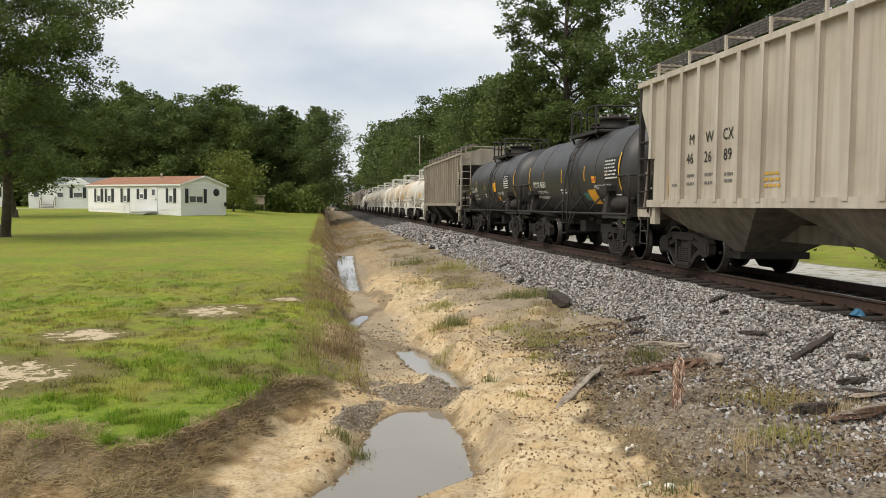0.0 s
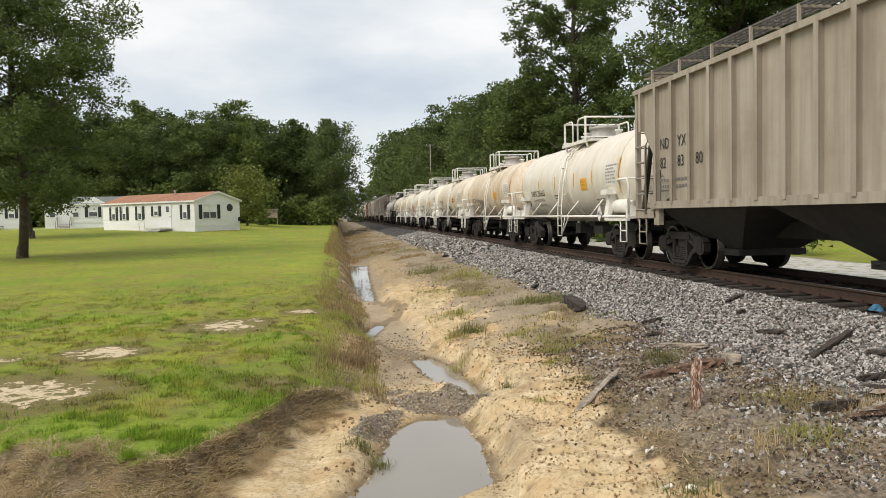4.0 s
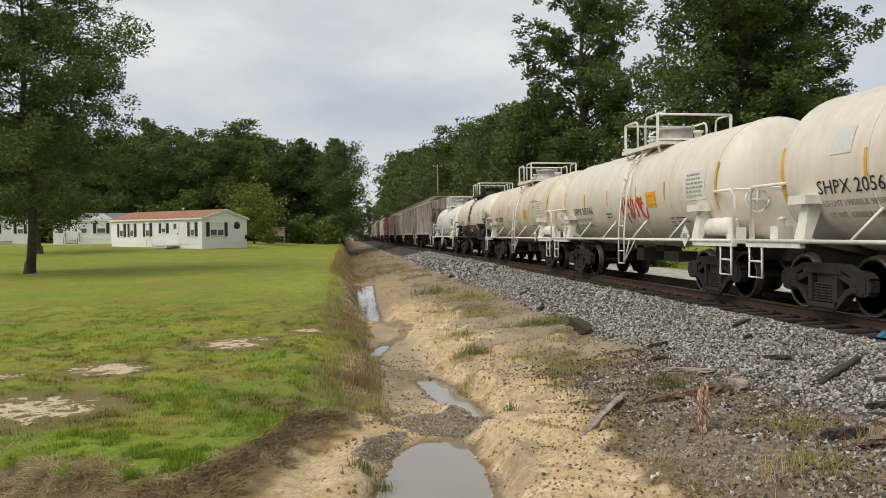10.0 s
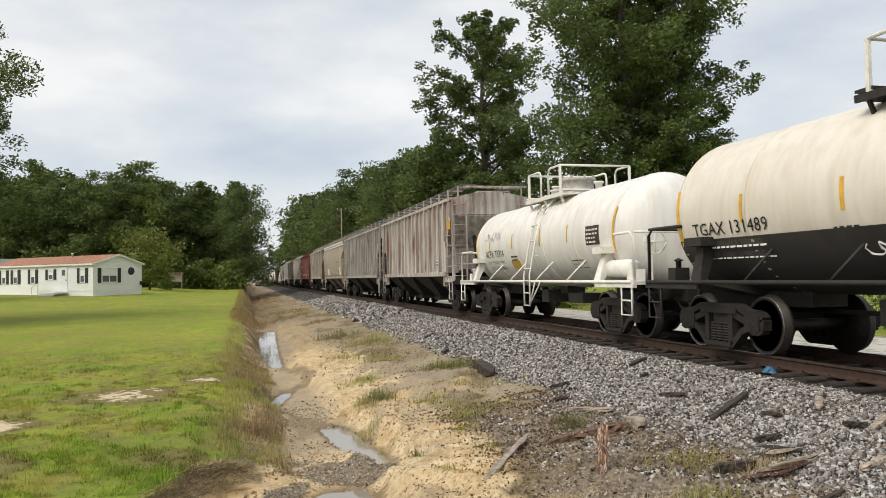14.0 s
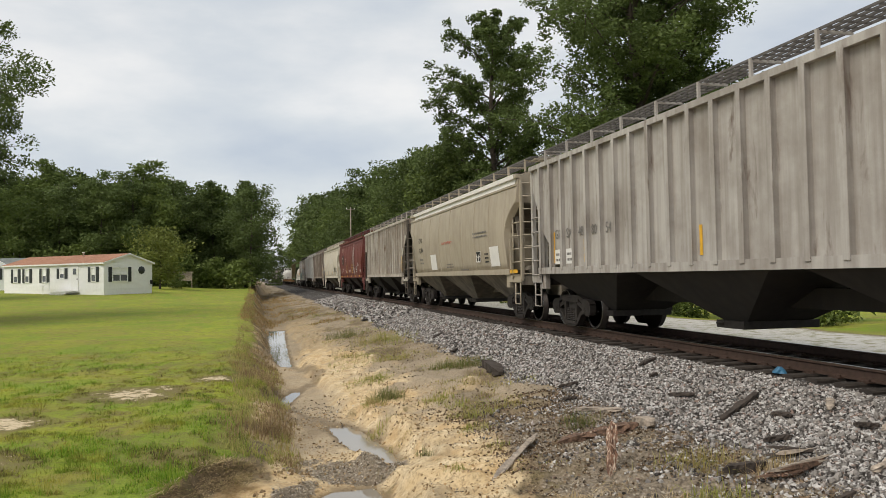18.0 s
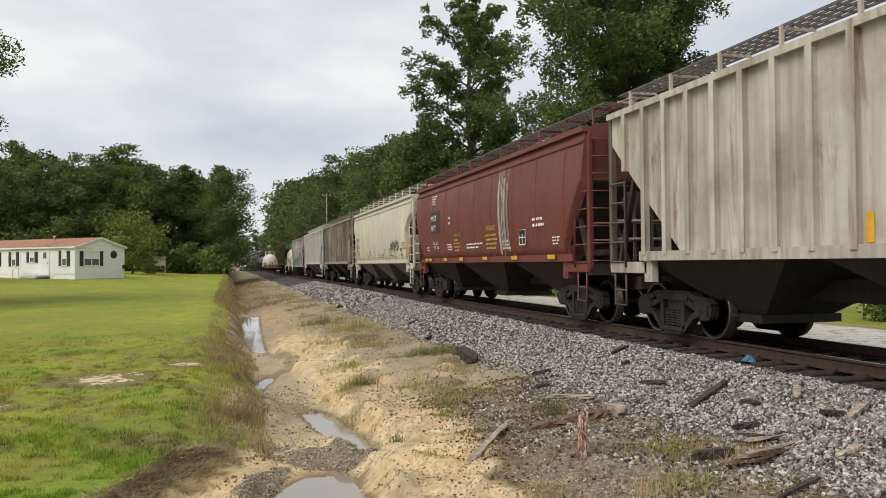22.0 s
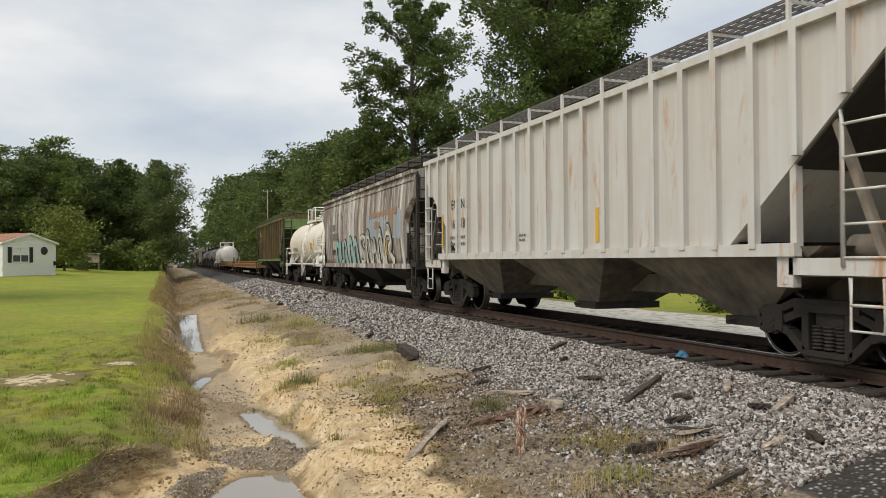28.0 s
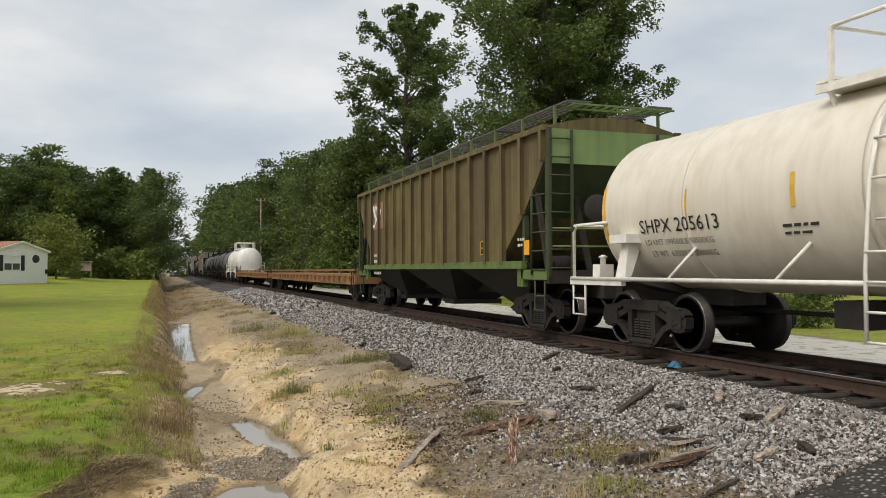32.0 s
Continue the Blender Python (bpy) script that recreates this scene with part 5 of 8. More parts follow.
P_STREAK = paint("hopper_streaked", (0.55, 0.52, 0.465), (0.20, 0.15, 0.11), 0.65, 0.55, 0.65, rust=(0.20, 0.125, 0.075), rust_lo=0.58)
P_RED = paint("hopper_red", (0.175, 0.042, 0.036), (0.09, 0.035, 0.03), 0.35, 0.3, 0.5)
P_CREAMH = paint("hopper_cream", (0.64, 0.60, 0.51), (0.33, 0.27, 0.20), 0.25, 0.3, 0.5)
P_FMC = paint("hopper_worn_brown", (0.44, 0.40, 0.35), (0.15, 0.105, 0.08), 0.6, 0.95, 0.7, rust=(0.20, 0.10, 0.065), rust_lo=0.58)
P_ECNX = paint("hopper_rust_run", (0.56, 0.57, 0.56), (0.42, 0.36, 0.29), 0.3, 0.4, 0.65, rust=(0.44, 0.22, 0.10), rust_lo=0.585)
P_GRAF, n_, l_, p_ = nodes_of("hopper_sooty_grey")
g_co = coords(n_)
g_run = tex_noise(n_, l_, g_co, 1.0, 6, 0.62, (2.6, 2.6, 0.16), 0.4)
g_thin = tex_noise(n_, l_, g_co, 1.0, 4, 0.6, (13.0, 13.0, 0.4))
g_blot = tex_noise(n_, l_, g_co, 0.5, 5, 0.6)
g_c = mix(n_, l_, ramp(n_, l_, g_run, 0.42, 0.52), (0.135, 0.105, 0.082), (0.36, 0.335, 0.31))
g_c = mix(n_, l_, ramp(n_, l_, g_run, 0.54, 0.60, (0, 0, 0), (0.85,) * 3), g_c, (0.68, 0.66, 0.64))
g_c = mix(n_, l_, ramp(n_, l_, g_thin, 0.45, 0.7, (0, 0, 0), (0.55,) * 3), g_c, (0.12, 0.09, 0.068))
g_c = mix(n_, l_, ramp(n_, l_, g_blot, 0.5, 0.66, (0, 0, 0), (0.45,) * 3), g_c, (0.24, 0.165, 0.11))
l_.new(g_c, p_.inputs["Base Color"])
p_.inputs["Roughness"].default_value = 0.7
P_GREEN = paint("hopper_olive", (0.17, 0.135, 0.045), (0.07, 0.045, 0.03), 0.6, 0.8, 0.7, rust=(0.10, 0.06, 0.035), rust_lo=0.55)
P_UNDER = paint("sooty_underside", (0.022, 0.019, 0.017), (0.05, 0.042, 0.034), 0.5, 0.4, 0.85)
# darker paint for the sloped sheets inside the end openings
P_ENDDARK = paint("dark_end_sheet", (0.05, 0.043, 0.036), (0.025, 0.021, 0.018), 0.5, 0.5, 0.85)
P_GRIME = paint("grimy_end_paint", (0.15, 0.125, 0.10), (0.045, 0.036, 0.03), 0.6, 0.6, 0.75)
P_UNDERT = paint("dusty_underside", (0.25, 0.215, 0.17), (0.04, 0.035, 0.03), 0.6, 0.5, 0.85)
P_UNDERR = paint("red_black_underside", (0.028, 0.022, 0.02), (0.06, 0.03, 0.025), 0.5, 0.4, 0.8)


def hop_marks(texts=(), lines=(), patches=(), extra=None):
    def f(car, surf, half, top, sill):
        for txt, size, y, z, ink, sq in texts:
            lettered("lettering", txt, size, half - y, z, surf, ink, car, "", sq)
        for y, z, w, rows, pitch, ink in lines:
            bars("small_lettering", half - y, z, w, rows, pitch, surf, ink, car)
        for y, z, w, h, mat, lab in patches:
            patch("patch", half - y, z, w, h, surf, mat, car, lab, 0.01)
        if extra:
            extra(car, surf, half, top, sill)

    return f


TM, HM = std_tank_marks, hop_marks
M_WPATCH = plain("white_patch", (0.72, 0.71, 0.68), 0.6, 0.0, 0.08, 4.0, 0)
M_DARKP = plain("dark_number_panel", (0.055, 0.03, 0.027), 0.6, 0.0, 0.25, 4.0, 0)
M_FADERED = paint("faded_red_logo", (0.42, 0.10, 0.08), (0.30, 0.22, 0.18), 0.6, 0.7, 0.7)
M_CYAN = paint("graffiti_cyan", (0.22, 0.45, 0.44), (0.30, 0.33, 0.33), 0.5, 0.5, 0.55)
M_CREAMG = paint("graffiti_cream", (0.62, 0.60, 0.52), (0.35, 0.34, 0.31), 0.3, 0.3, 0.55)
M_GRBLK = plain("graffiti_black", (0.03, 0.032, 0.033), 0.55, 0.0, 0.3, 6.0, 0)
M_BLUEP = paint("faded_blue_paint", (0.34, 0.42, 0.50), (0.19, 0.16, 0.14), 0.5, 0.6, 0.65)
M_RUSTP = paint("rust_patch", (0.36, 0.20, 0.11), (0.20, 0.15, 0.12), 0.6, 0.8, 0.8)
M_STREAKW = plain("white_spill", (0.52, 0.47, 0.44), 0.7, 0.0, 0.35, 3.0, 0)
M_REDG = plain("graffiti_red", (0.55, 0.05, 0.05), 0.5, 0.0, 0.2, 8.0, 0)
M_TEAL = plain("teal_paint", (0.06, 0.20, 0.17), 0.5, 0.0, 0.2, 8.0, 0)
P_OLIVEG = paint("hopper_end_green", (0.13, 0.20, 0.05), (0.05, 0.06, 0.03), 0.5, 0.4, 0.6)
# lighter green for the upper end sheet, darker green for recess and ladders
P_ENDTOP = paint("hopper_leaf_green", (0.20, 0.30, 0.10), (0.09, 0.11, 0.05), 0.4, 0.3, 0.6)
P_ENDGREEN = paint("hopper_dark_green", (0.05, 0.07, 0.025), (0.022, 0.022, 0.014), 0.5, 0.5, 0.7)
# white for the tan hopper's roof shoulder: pale roof, lit highlight put into colour
P_ROOFW = plain("pale_roof_highlight", (0.72, 0.70, 0.66), 0.55, 0.0, 0.1, 2.0)


def grid_box(car, surf, y, z, w, h, fill=M_BLACK, line=M_WINK):
    """A small ruled inspection box."""
    b = patch("inspection_box", y, z, w, h, surf, fill, car, "ruled inspection box", 0.012)
    g = Geo()
    x = -surf(z + h / 2) - 0.02
    for k in range(3):
        g.box(x, y - w * k / 2, z + h / 2, 0.006, 0.025, h)
        g.box(x, y - w / 2, z + h * k / 2, 0.006, w, 0.025)
    part("box_ruling", g, line, b)


ARCH = ((0.12, 0.0), (0.1, 0.62), (0.3, 0.95), (0.68, 0.95), (0.88, 0.62), (0.9, 0.0))
CUP = ((0.1, 0.95), (0.1, 0.3), (0.34, 0.02), (0.68, 0.05), (0.88, 0.35), (0.9, 0.95))
BAR = ((0.2, 0.95), (0.52, 0.9), (0.5, 0.1), (0.8, 0.0))
SNAKE = ((0.92, 0.82), (0.6, 1.0), (0.2, 0.92), (0.1, 0.66), (0.5, 0.48), (0.82, 0.3), (0.7, 0.05), (0.05, 0.0))
ZIGZAG = ((0.08, 0.0), (0.12, 0.95), (0.42, 0.3), (0.6, 0.95), (0.92, 0.0))
HOOK = ((0.1, -0.05), (0.06, 0.55), (0.3, 0.95), (0.66, 0.95), (0.86, 0.6), (0.6, 0.42), (0.62, 0.3), (1.0, 0.02))
M_SAGE = paint("graffiti_sage", (0.20, 0.215, 0.19), (0.40, 0.39, 0.34), 0.4, 0.5, 0.6)


def painted_form(car, surf, y, z, w, h, form, wide, fill, outline, label, shade=None):
    """One swollen graffiti shape: a broad brush line with a dark rim and a darker inner face."""
    pts = [Vector((0, y - u * w, z + v * h)) for u, v in form]
    for _ in range(3):
        pts = [pts[0]] + [q for a, b in zip(pts[:-1], pts[1:]) for q in (a.lerp(b, 0.25), a.lerp(b, 0.75))] + [pts[-1]]

    def brush(width, proud, lo=0.0, hi=1.0, off=0.0):
        g, rows = Geo(), []
        for i in range(int(len(pts) * lo), max(int(len(pts) * hi), 2)):
            d = (pts[min(i + 1, len(pts) - 1)] - pts[max(i - 1, 0)]).normalized()
            side = Vector((0, d.z, -d.y))
            t = width * (0.82 + 0.25 * math.sin(i * 0.33))
            a, b = pts[i] + side * (off - t / 2), pts[i] + side * (off + t / 2)
            rows.append([(-surf(q.z) - proud - 0.0001 * i, q.y, q.z) for q in (a, b)])
        for p, q in zip(rows[:-1], rows[1:]):
            g.add([p[0], p[1], q[1], q[0]], [(0, 1, 2, 3)])
        return g

    rim = part("graffiti_outline", brush(wide + 0.13, 0.016), outline, car, label)
    part("graffiti_fill", brush(wide, 0.026), fill, rim)
    if shade:
        part("graffiti_shade", brush(wide * 0.5, 0.036, 0.12, 0.85, wide * 0.2), shade, rim, "sage green inner face")


hopper_car(S[0], S[1], "pale beige covered hopper with ribbed sides and rusty underside", P_BEIGE, P_UNDERT, P_BEIGE, (1.75, 0.738), 0, 3, run=0.75, endtrim=M_STEEL, marks=(HM(
    [("M", 0.3, 2.72, 2.55, M_BLACK, 1.0), ("W", 0.3, 3.4, 2.55, M_BLACK, 1.0), ("CX", 0.3, 4.06, 2.55, M_BLACK, 0.9), ("46", 0.3, 2.62, 2.18, M_BLACK, 1.0), ("26", 0.3, 3.36, 2.18, M_BLACK, 1.0), ("89", 0.3, 4.1, 2.18, M_BLACK, 1.0)],
    [(1.98, 1.75, 0.3, 1, 0.12, M_GREYINK), (2.65, 1.92, 0.5, 1, 0.12, M_GREYINK), (3.4, 1.92, 0.5, 1, 0.12, M_GREYINK), (2.65, 1.76, 0.4, 1, 0.12, M_GREYINK), (3.4, 1.76, 0.4, 1, 0.12, M_GREYINK), (4.15, 1.9, 0.3, 2, 0.12, M_GREYINK), (5.48, 1.86, 0.5, 3, 0.1, M_YINK)],
    [(1.72, 1.52, 0.09, 0.5, M_YELLOW, "yellow reflective stripe"), (6.05, 1.55, 0.09, 0.5, M_YELLOW, "yellow reflective stripe"), (9.4, 1.52, 0.09, 0.5, M_YELLOW, "yellow reflective stripe")]),))


def black_extra(word_at, teal):
    def f(car, surf, e, r, zc):
        lettered("lettering", "MOLTEN SULFUR", 0.17, e - word_at, 1.80, surf, M_WINK, car)
        patch("red_placard", e - word_at + 0.15, 1.98 if teal else 1.55, 0.36, 0.18, surf, M_ORANGE, car, "small red-orange placard")
        lettered("placard_number", "2448", 0.15, e - word_at + 0.12, 2.01 if teal else 1.58, lambda z: surf(z) + 0.006, M_RINK, car)
        bars("small_lettering", e - word_at - 0.2, 1.5, 0.6, 3, 0.1, surf, M_WINK, car)
        if teal:
            patch("teal_patch", e - 7.1, 1.5, 0.55, 0.22, surf, M_TEAL, car, "teal painted patch", 0.01, 0.12)

    return f


tank_car(S[1], S[2], "black tank car with white stencils and a teal patch", P_TBLACK, M_STEEL, marks=(TM("ITDX 4020", M_WINK, False, True, black_extra(8.1, True), 1.75, 1.95, 0.3, "dark", False, data_at=9.0),
         lambda car, surf, half, r, zc, ln: patch("orange_panel", ln / 2 - 7.5, 1.4, 0.65, 0.4, surf, M_ORANGE, car, "faded orange panel", 0.012, 0.06)))
tank_car(S[2], S[3], "black tank car with orange panel and white stencils", P_TBLACK, M_STEEL, marks=(TM("ITDX 6930", M_WINK, False, True, black_extra(7.75, False), 1.77, 1.98, 0.3, "dark", False, data_at=9.0),
         lambda car, surf, half, r, zc, ln: patch("orange_panel", ln / 2 - 6.85, 1.95, 0.6, 0.38, surf, M_ORANGE, car, "bright orange panel", 0.012)))
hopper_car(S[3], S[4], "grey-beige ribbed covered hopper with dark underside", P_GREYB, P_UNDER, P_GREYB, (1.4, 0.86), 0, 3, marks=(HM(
    [("ND", 0.34, 1.5, 2.62, M_BLACK, 0.95), ("YX", 0.34, 2.4, 2.62, M_BLACK, 0.95), ("82", 0.34, 1.5, 2.2, M_BLACK, 0.95), ("83", 0.34, 2.4, 2.2, M_BLACK, 0.95), ("80", 0.34, 3.25, 2.2, M_BLACK, 0.95)],
    [(1.5, 1.9, 1.6, 2, 0.14, M_GREYINK)], [(13.9, 1.55, 0.3, 0.2, M_WPATCH, "small white patch")]),))

tank_car(S[4], S[5], "cream-white tank car with orange panel and hazard placard", P_WHITE, M_WHITE, marks=(TM("SHPX 205603", M_BLACK),))
tank_car(S[5], S[6], "stained cream tank car with black spray tag", P_STAINED, M_WHITE, marks=(TM("SHPX 205683", M_BLACK, extra=lambda car, surf, e, r, zc: scribble("spray_tag", e - 3.75, 1.5, 1.5, 0.55, surf, M_GREYINK, car, "dark looping spray-painted tag", 5, 8, 0.018), band=M_ORANGE),))
tank_car(S[6], S[7], "cream tank car with yellow panel and black tag", P_CREAM, M_WHITE, marks=(TM("GATX 16589", M_BLACK, False, True, lambda car, surf, e, r, zc: (
    scribble("spray_tag", e - 5.6, 1.45, 1.0, 0.45, surf, M_BLACK, car, "black spray-painted tag", 9, 7, 0.02),
    patch("yellow_panel", e - 7.9, 2.0, 0.75, 0.34, surf, M_ORANGE, car, "yellow panel with bars of writing"), bars("panel_lettering", e - 7.95, 2.2, 0.62, 2, 0.15, lambda z: surf(z) + 0.004, M_BLACK, car)), 1.88, 2.05, 0.28),))
tank_car(S[7], S[8], "white tank car with orange panel and hazard placard", P_WHITE, M_WHITE, marks=(TM("SHPX 205645", M_BLACK, extra=lambda car, surf, e, r, zc: patch("grey_patch", e - 2.2, 2.45, 0.5, 0.4, surf, M_DATA, car, "grey repainted patch")),))
tank_car(S[8], S[9], "white tank car with bright red graffiti tag", P_WHITE, M_WHITE, marks=(TM("SHPX 205566", M_BLACK, extra=lambda car, surf, e, r, zc: scribble("spray_tag", e - 6.15, 1.55, 1.75, 0.75, surf, M_REDG, car, "bright red spray-painted tag", 15, 7, 0.028)),))
tank_car(S[9], S[10], "cream-white acid tank car with brown panel", P_CREAM, M_WHITE, marks=(TM("SHPX 207297", M_BLACK, extra=lambda car, surf, e, r, zc: (
    lettered("lettering", "PHOSPHORIC", 0.17, e - 9.3, 2.5, surf, M_GREYINK, car), lettered("lettering", "ACID", 0.17, e - 9.65, 2.3, surf, M_GREYINK, car), grid_box(car, surf, e - 10.7, 1.62, 0.36, 0.26)), band=M_ORANGE),))
tank_car(S[10], S[11], "white tank car with black lower half", P_WHITE, M_STEEL, railing=M_WHITE, lower=P_TBLACK, lo=199, marks=(TM("TGAX 131489", M_BLACK, False, True, lambda car, surf, e, r, zc: (
    patch("orange_panel", e - 7.7, 1.55, 0.55, 0.28, lambda z: surf(z) + 0.016, M_ORANGE, car, "orange warning panel"), bars("small_lettering", e - 1.75, 1.68, 1.8, 2, 0.17, lambda z: surf(z) + 0.016, M_WINK, car, 0.4), scribble("small_mark", e - 5.4, 1.45, 0.6, 0.2, lambda z: surf(z) + 0.016, M_WINK, car, "white scrawled mark", 3, 3, 0.012)), 1.68, 1.90, 0.29, True, False),))
tank_car(S[11], S[12], "short bright white tank car with scuffed paint", P_CLEAN, M_WHITE, r=1.22, zc=2.2, ends=0.9, marks=(TM("ACFX 73714", M_BLACK, False, True, lambda car, surf, e, r, zc: (
    patch("dark_sign", e - 10.2, 1.95, 0.7, 0.42, surf, M_DARKP, car, "dark notice panel"), bars("sign_lettering", e - 10.25, 2.26, 0.6, 4, 0.09, lambda z: surf(z) + 0.004, M_DATA, car),
    patch("tan_panel", e - 4.8, 1.5, 0.7, 0.22, surf, M_YINK, car, "faded tan panel"), scribble("spray_tag", e - 2.6, 2.35, 1.4, 0.3, surf, M_DATA, car, "faint painted-over tag", 8, 6, 0.02)), 2.55, 1.86, 0.3, False, False),))
hopper_car(S[12], S[13], "grey ribbed hopper streaked with dark rust", P_RUSTG, P_UNDER, P_RUSTG, 19, 0, 4, endmat=P_RUSTG, marks=(HM((), [(13.3, 1.6, 0.3, 1, 0.1, M_GREYINK)], [(14.4, 3.0, 0.5, 0.3, M_YINK, "faded yellow tag")], lambda car, surf, e, top, sill: grid_box(car, surf, e - 12.6, 1.7, 0.36, 0.22)),))
hopper_car(S[13], S[14], "dirty grey ribbed hopper with yellow stripes", P_DIRTY, P_UNDER, P_DIRTY, (1.27, 0.71), 0, 3, run=0.72, marks=(HM(
    [("GF", 0.32, 1.4, 2.16, M_GREYINK, 0.88), ("SX", 0.32, 2.11, 2.16, M_GREYINK, 0.88), ("48", 0.32, 2.82, 2.16, M_GREYINK, 0.88), ("80", 0.32, 3.53, 2.16, M_GREYINK, 0.88), ("54", 0.32, 4.24, 2.16, M_GREYINK, 0.88)],
    [(1.44, 1.75, 0.46, 2, 0.13, M_GREYINK), (2.14, 1.75, 0.46, 2, 0.13, M_GREYINK)],
    [(1.3, 1.58, 0.08, 0.75, M_YELLOW, "yellow reflective stripe"), (3.1, 1.58, 0.09, 0.5, M_YELLOW, "yellow reflective stripe"), (5.4, 1.58, 0.09, 0.5, M_YELLOW, "yellow reflective stripe"), (7.8, 1.58, 0.09, 0.5, M_YELLOW, "yellow reflective stripe"), (1.36, 1.55, 0.58, 0.35, M_WPATCH, "white weight panel"), (2.07, 1.55, 0.58, 0.35, M_WPATCH, "white weight panel")]),))
hopper_car(S[14], S[15], "tan round-sided covered hopper with white patches", P_TAN, P_UNDERT, P_TAN, 0, 0.16, 3, endmat=P_GRIME, run=1.0, marks=(HM(
    [("CITX", 0.3, 2.13, 2.75, M_BLACK, 1.0), ("702494", 0.3, 2.13, 2.32, M_BLACK, 0.95), ("DO NOT HAMMER ON CAR", 0.15, 6.5, 2.5, M_RINK, 0.86)],
    [(2.2, 2.0, 0.7, 2, 0.16, M_GREYINK), (7.0, 1.72, 1.3, 2, 0.1, M_GREYINK), (11.0, 2.65, 1.9, 2, 0.12, M_GREYINK), (12.2, 1.95, 0.4, 3, 0.12, M_BLACK), (9.0, 1.5, 1.2, 1, 0.09, M_GREYINK)],
    [(4.35, 1.56, 1.0, 0.62, M_WPATCH, "fresh white painted patch"), (12.75, 1.58, 0.95, 0.6, M_WPATCH, "fresh white painted patch"), (2.3, 1.36, 0.5, 0.09, M_YELLOW, ""), (5.0, 1.36, 0.4, 0.09, M_YELLOW, ""), (7.2, 1.36, 0.4, 0.09, M_YELLOW, ""), (9.8, 1.36, 0.5, 0.09, M_YELLOW, ""), (14.2, 1.36, 1.0, 0.1, M_YELLOW, "yellow reflective strip")],
    lambda car, surf, e, top, sill: (grid_box(car, surf, e - 11.3, 1.75, 0.42, 0.32), part("roof_paint", Geo().loft([[(-x, y, z) for x, z in ((surf(top - 0.2) + 0.02, top - 0.2), (surf(top) + 0.025, top - 0.052), (surf(top) + 0.106, top - 0.05), (surf(top) + 0.106, top + 0.072), (surf(top) * 0.9, top + 0.13), (0.9, top + 0.24))] for y in (-e + 0.2, e - 0.9)], caps=False, closed=False, smooth=False), P_ROOFW, car, "pale roof shoulder, its highlight painted white"))),))
hopper_car(S[15], S[16], "grey ribbed hopper with brown water stains", P_STREAK, P_UNDER, P_STREAK, (1.88, 0.69), 0, 3, run=1.3, endtrim=P_GRIME, marks=(HM((), [(13.6, 1.9, 0.4, 2, 0.1, M_GREYINK)],
    [(14.4, 1.6, 0.12, 0.75, M_YELLOW, "yellow reflective stripe"), (11.2, 1.5, 0.12, 0.4, M_YELLOW, "yellow reflective stripe"), (7.5, 1.5, 0.12, 0.35, M_YELLOW, "yellow reflective stripe")],
    lambda car, surf, e, top, sill: (grid_box(car, surf, e - 11.5, 1.65, 0.36, 0.3), scribble("spray_tag", e - 13.6, 1.5, 0.6, 0.4, surf, M_GREYINK, car, "small dark tag", 33, 4, 0.02))),))


def red_extra(car, surf, e, top, sill):
    patch("number_panel", e - 3.35, 2.34, 1.25, 0.78, surf, M_DARKP, car, "dark painted number panel", 0.006)
    rg = random.Random(8)
    for k in range(18):
        patch("white_spill", e - 10.75 - rg.uniform(0, 0.8), sill + rg.uniform(0.0, 0.35), rg.uniform(0.012, 0.05), rg.uniform(1.7, 2.25), surf, M_STREAKW, car, "run of dried white spill", 0.016 + 0.001 * k)
    for a in (2.45, 2.95, 5.0, 6.9, 9.3, 11.7, 14.1):
        patch("yellow_reflector", e - a, 1.38, 0.42, 0.1, lambda z: surf(z) + 0.09, M_YELLOW, car, "yellow reflector", 0.012)
    grid_box(car, surf, e - 12.25, 1.75, 0.42, 0.36, M_BLACK)


hopper_car(S[16], S[17], "dark red round-sided covered hopper with white spill streaks", P_RED, P_UNDERR, P_RED, 0, 0.16, 3, notch=(0.08, 0.62, 1.0), marks=(HM(
    [("MWCX", 0.31, 3.42, 2.78, M_WINK, 0.74), ("481911", 0.31, 3.45, 2.44, M_WINK, 0.66), ("LD LMT 224500", 0.15, 3.5, 1.96, M_WINK, 0.78), ("LT WT   61500", 0.15, 3.55, 1.8, M_WINK, 0.78), ("WARNING", 0.2, 9.65, 2.2, M_YINK, 0.85), ("WARNING", 0.17, 6.35, 2.15, M_YINK, 0.85)],
    [(3.4, 3.65, 0.5, 4, 0.09, M_WINK), (2.6, 1.85, 0.3, 2, 0.1, M_WINK), (5.4, 1.9, 0.5, 3, 0.08, M_WINK), (9.55, 2.05, 0.9, 4, 0.12, M_YINK), (6.25, 2.02, 0.65, 4, 0.11, M_YINK), (7.6, 1.85, 1.5, 2, 0.1, M_WINK), (10.9, 1.85, 0.6, 3, 0.09, M_WINK), (13.2, 2.3, 0.75, 2, 0.14, M_WINK), (14.3, 1.85, 0.4, 3, 0.07, M_WINK), (5.7, 2.75, 0.2, 2, 0.16, M_WINK)], (), red_extra),))
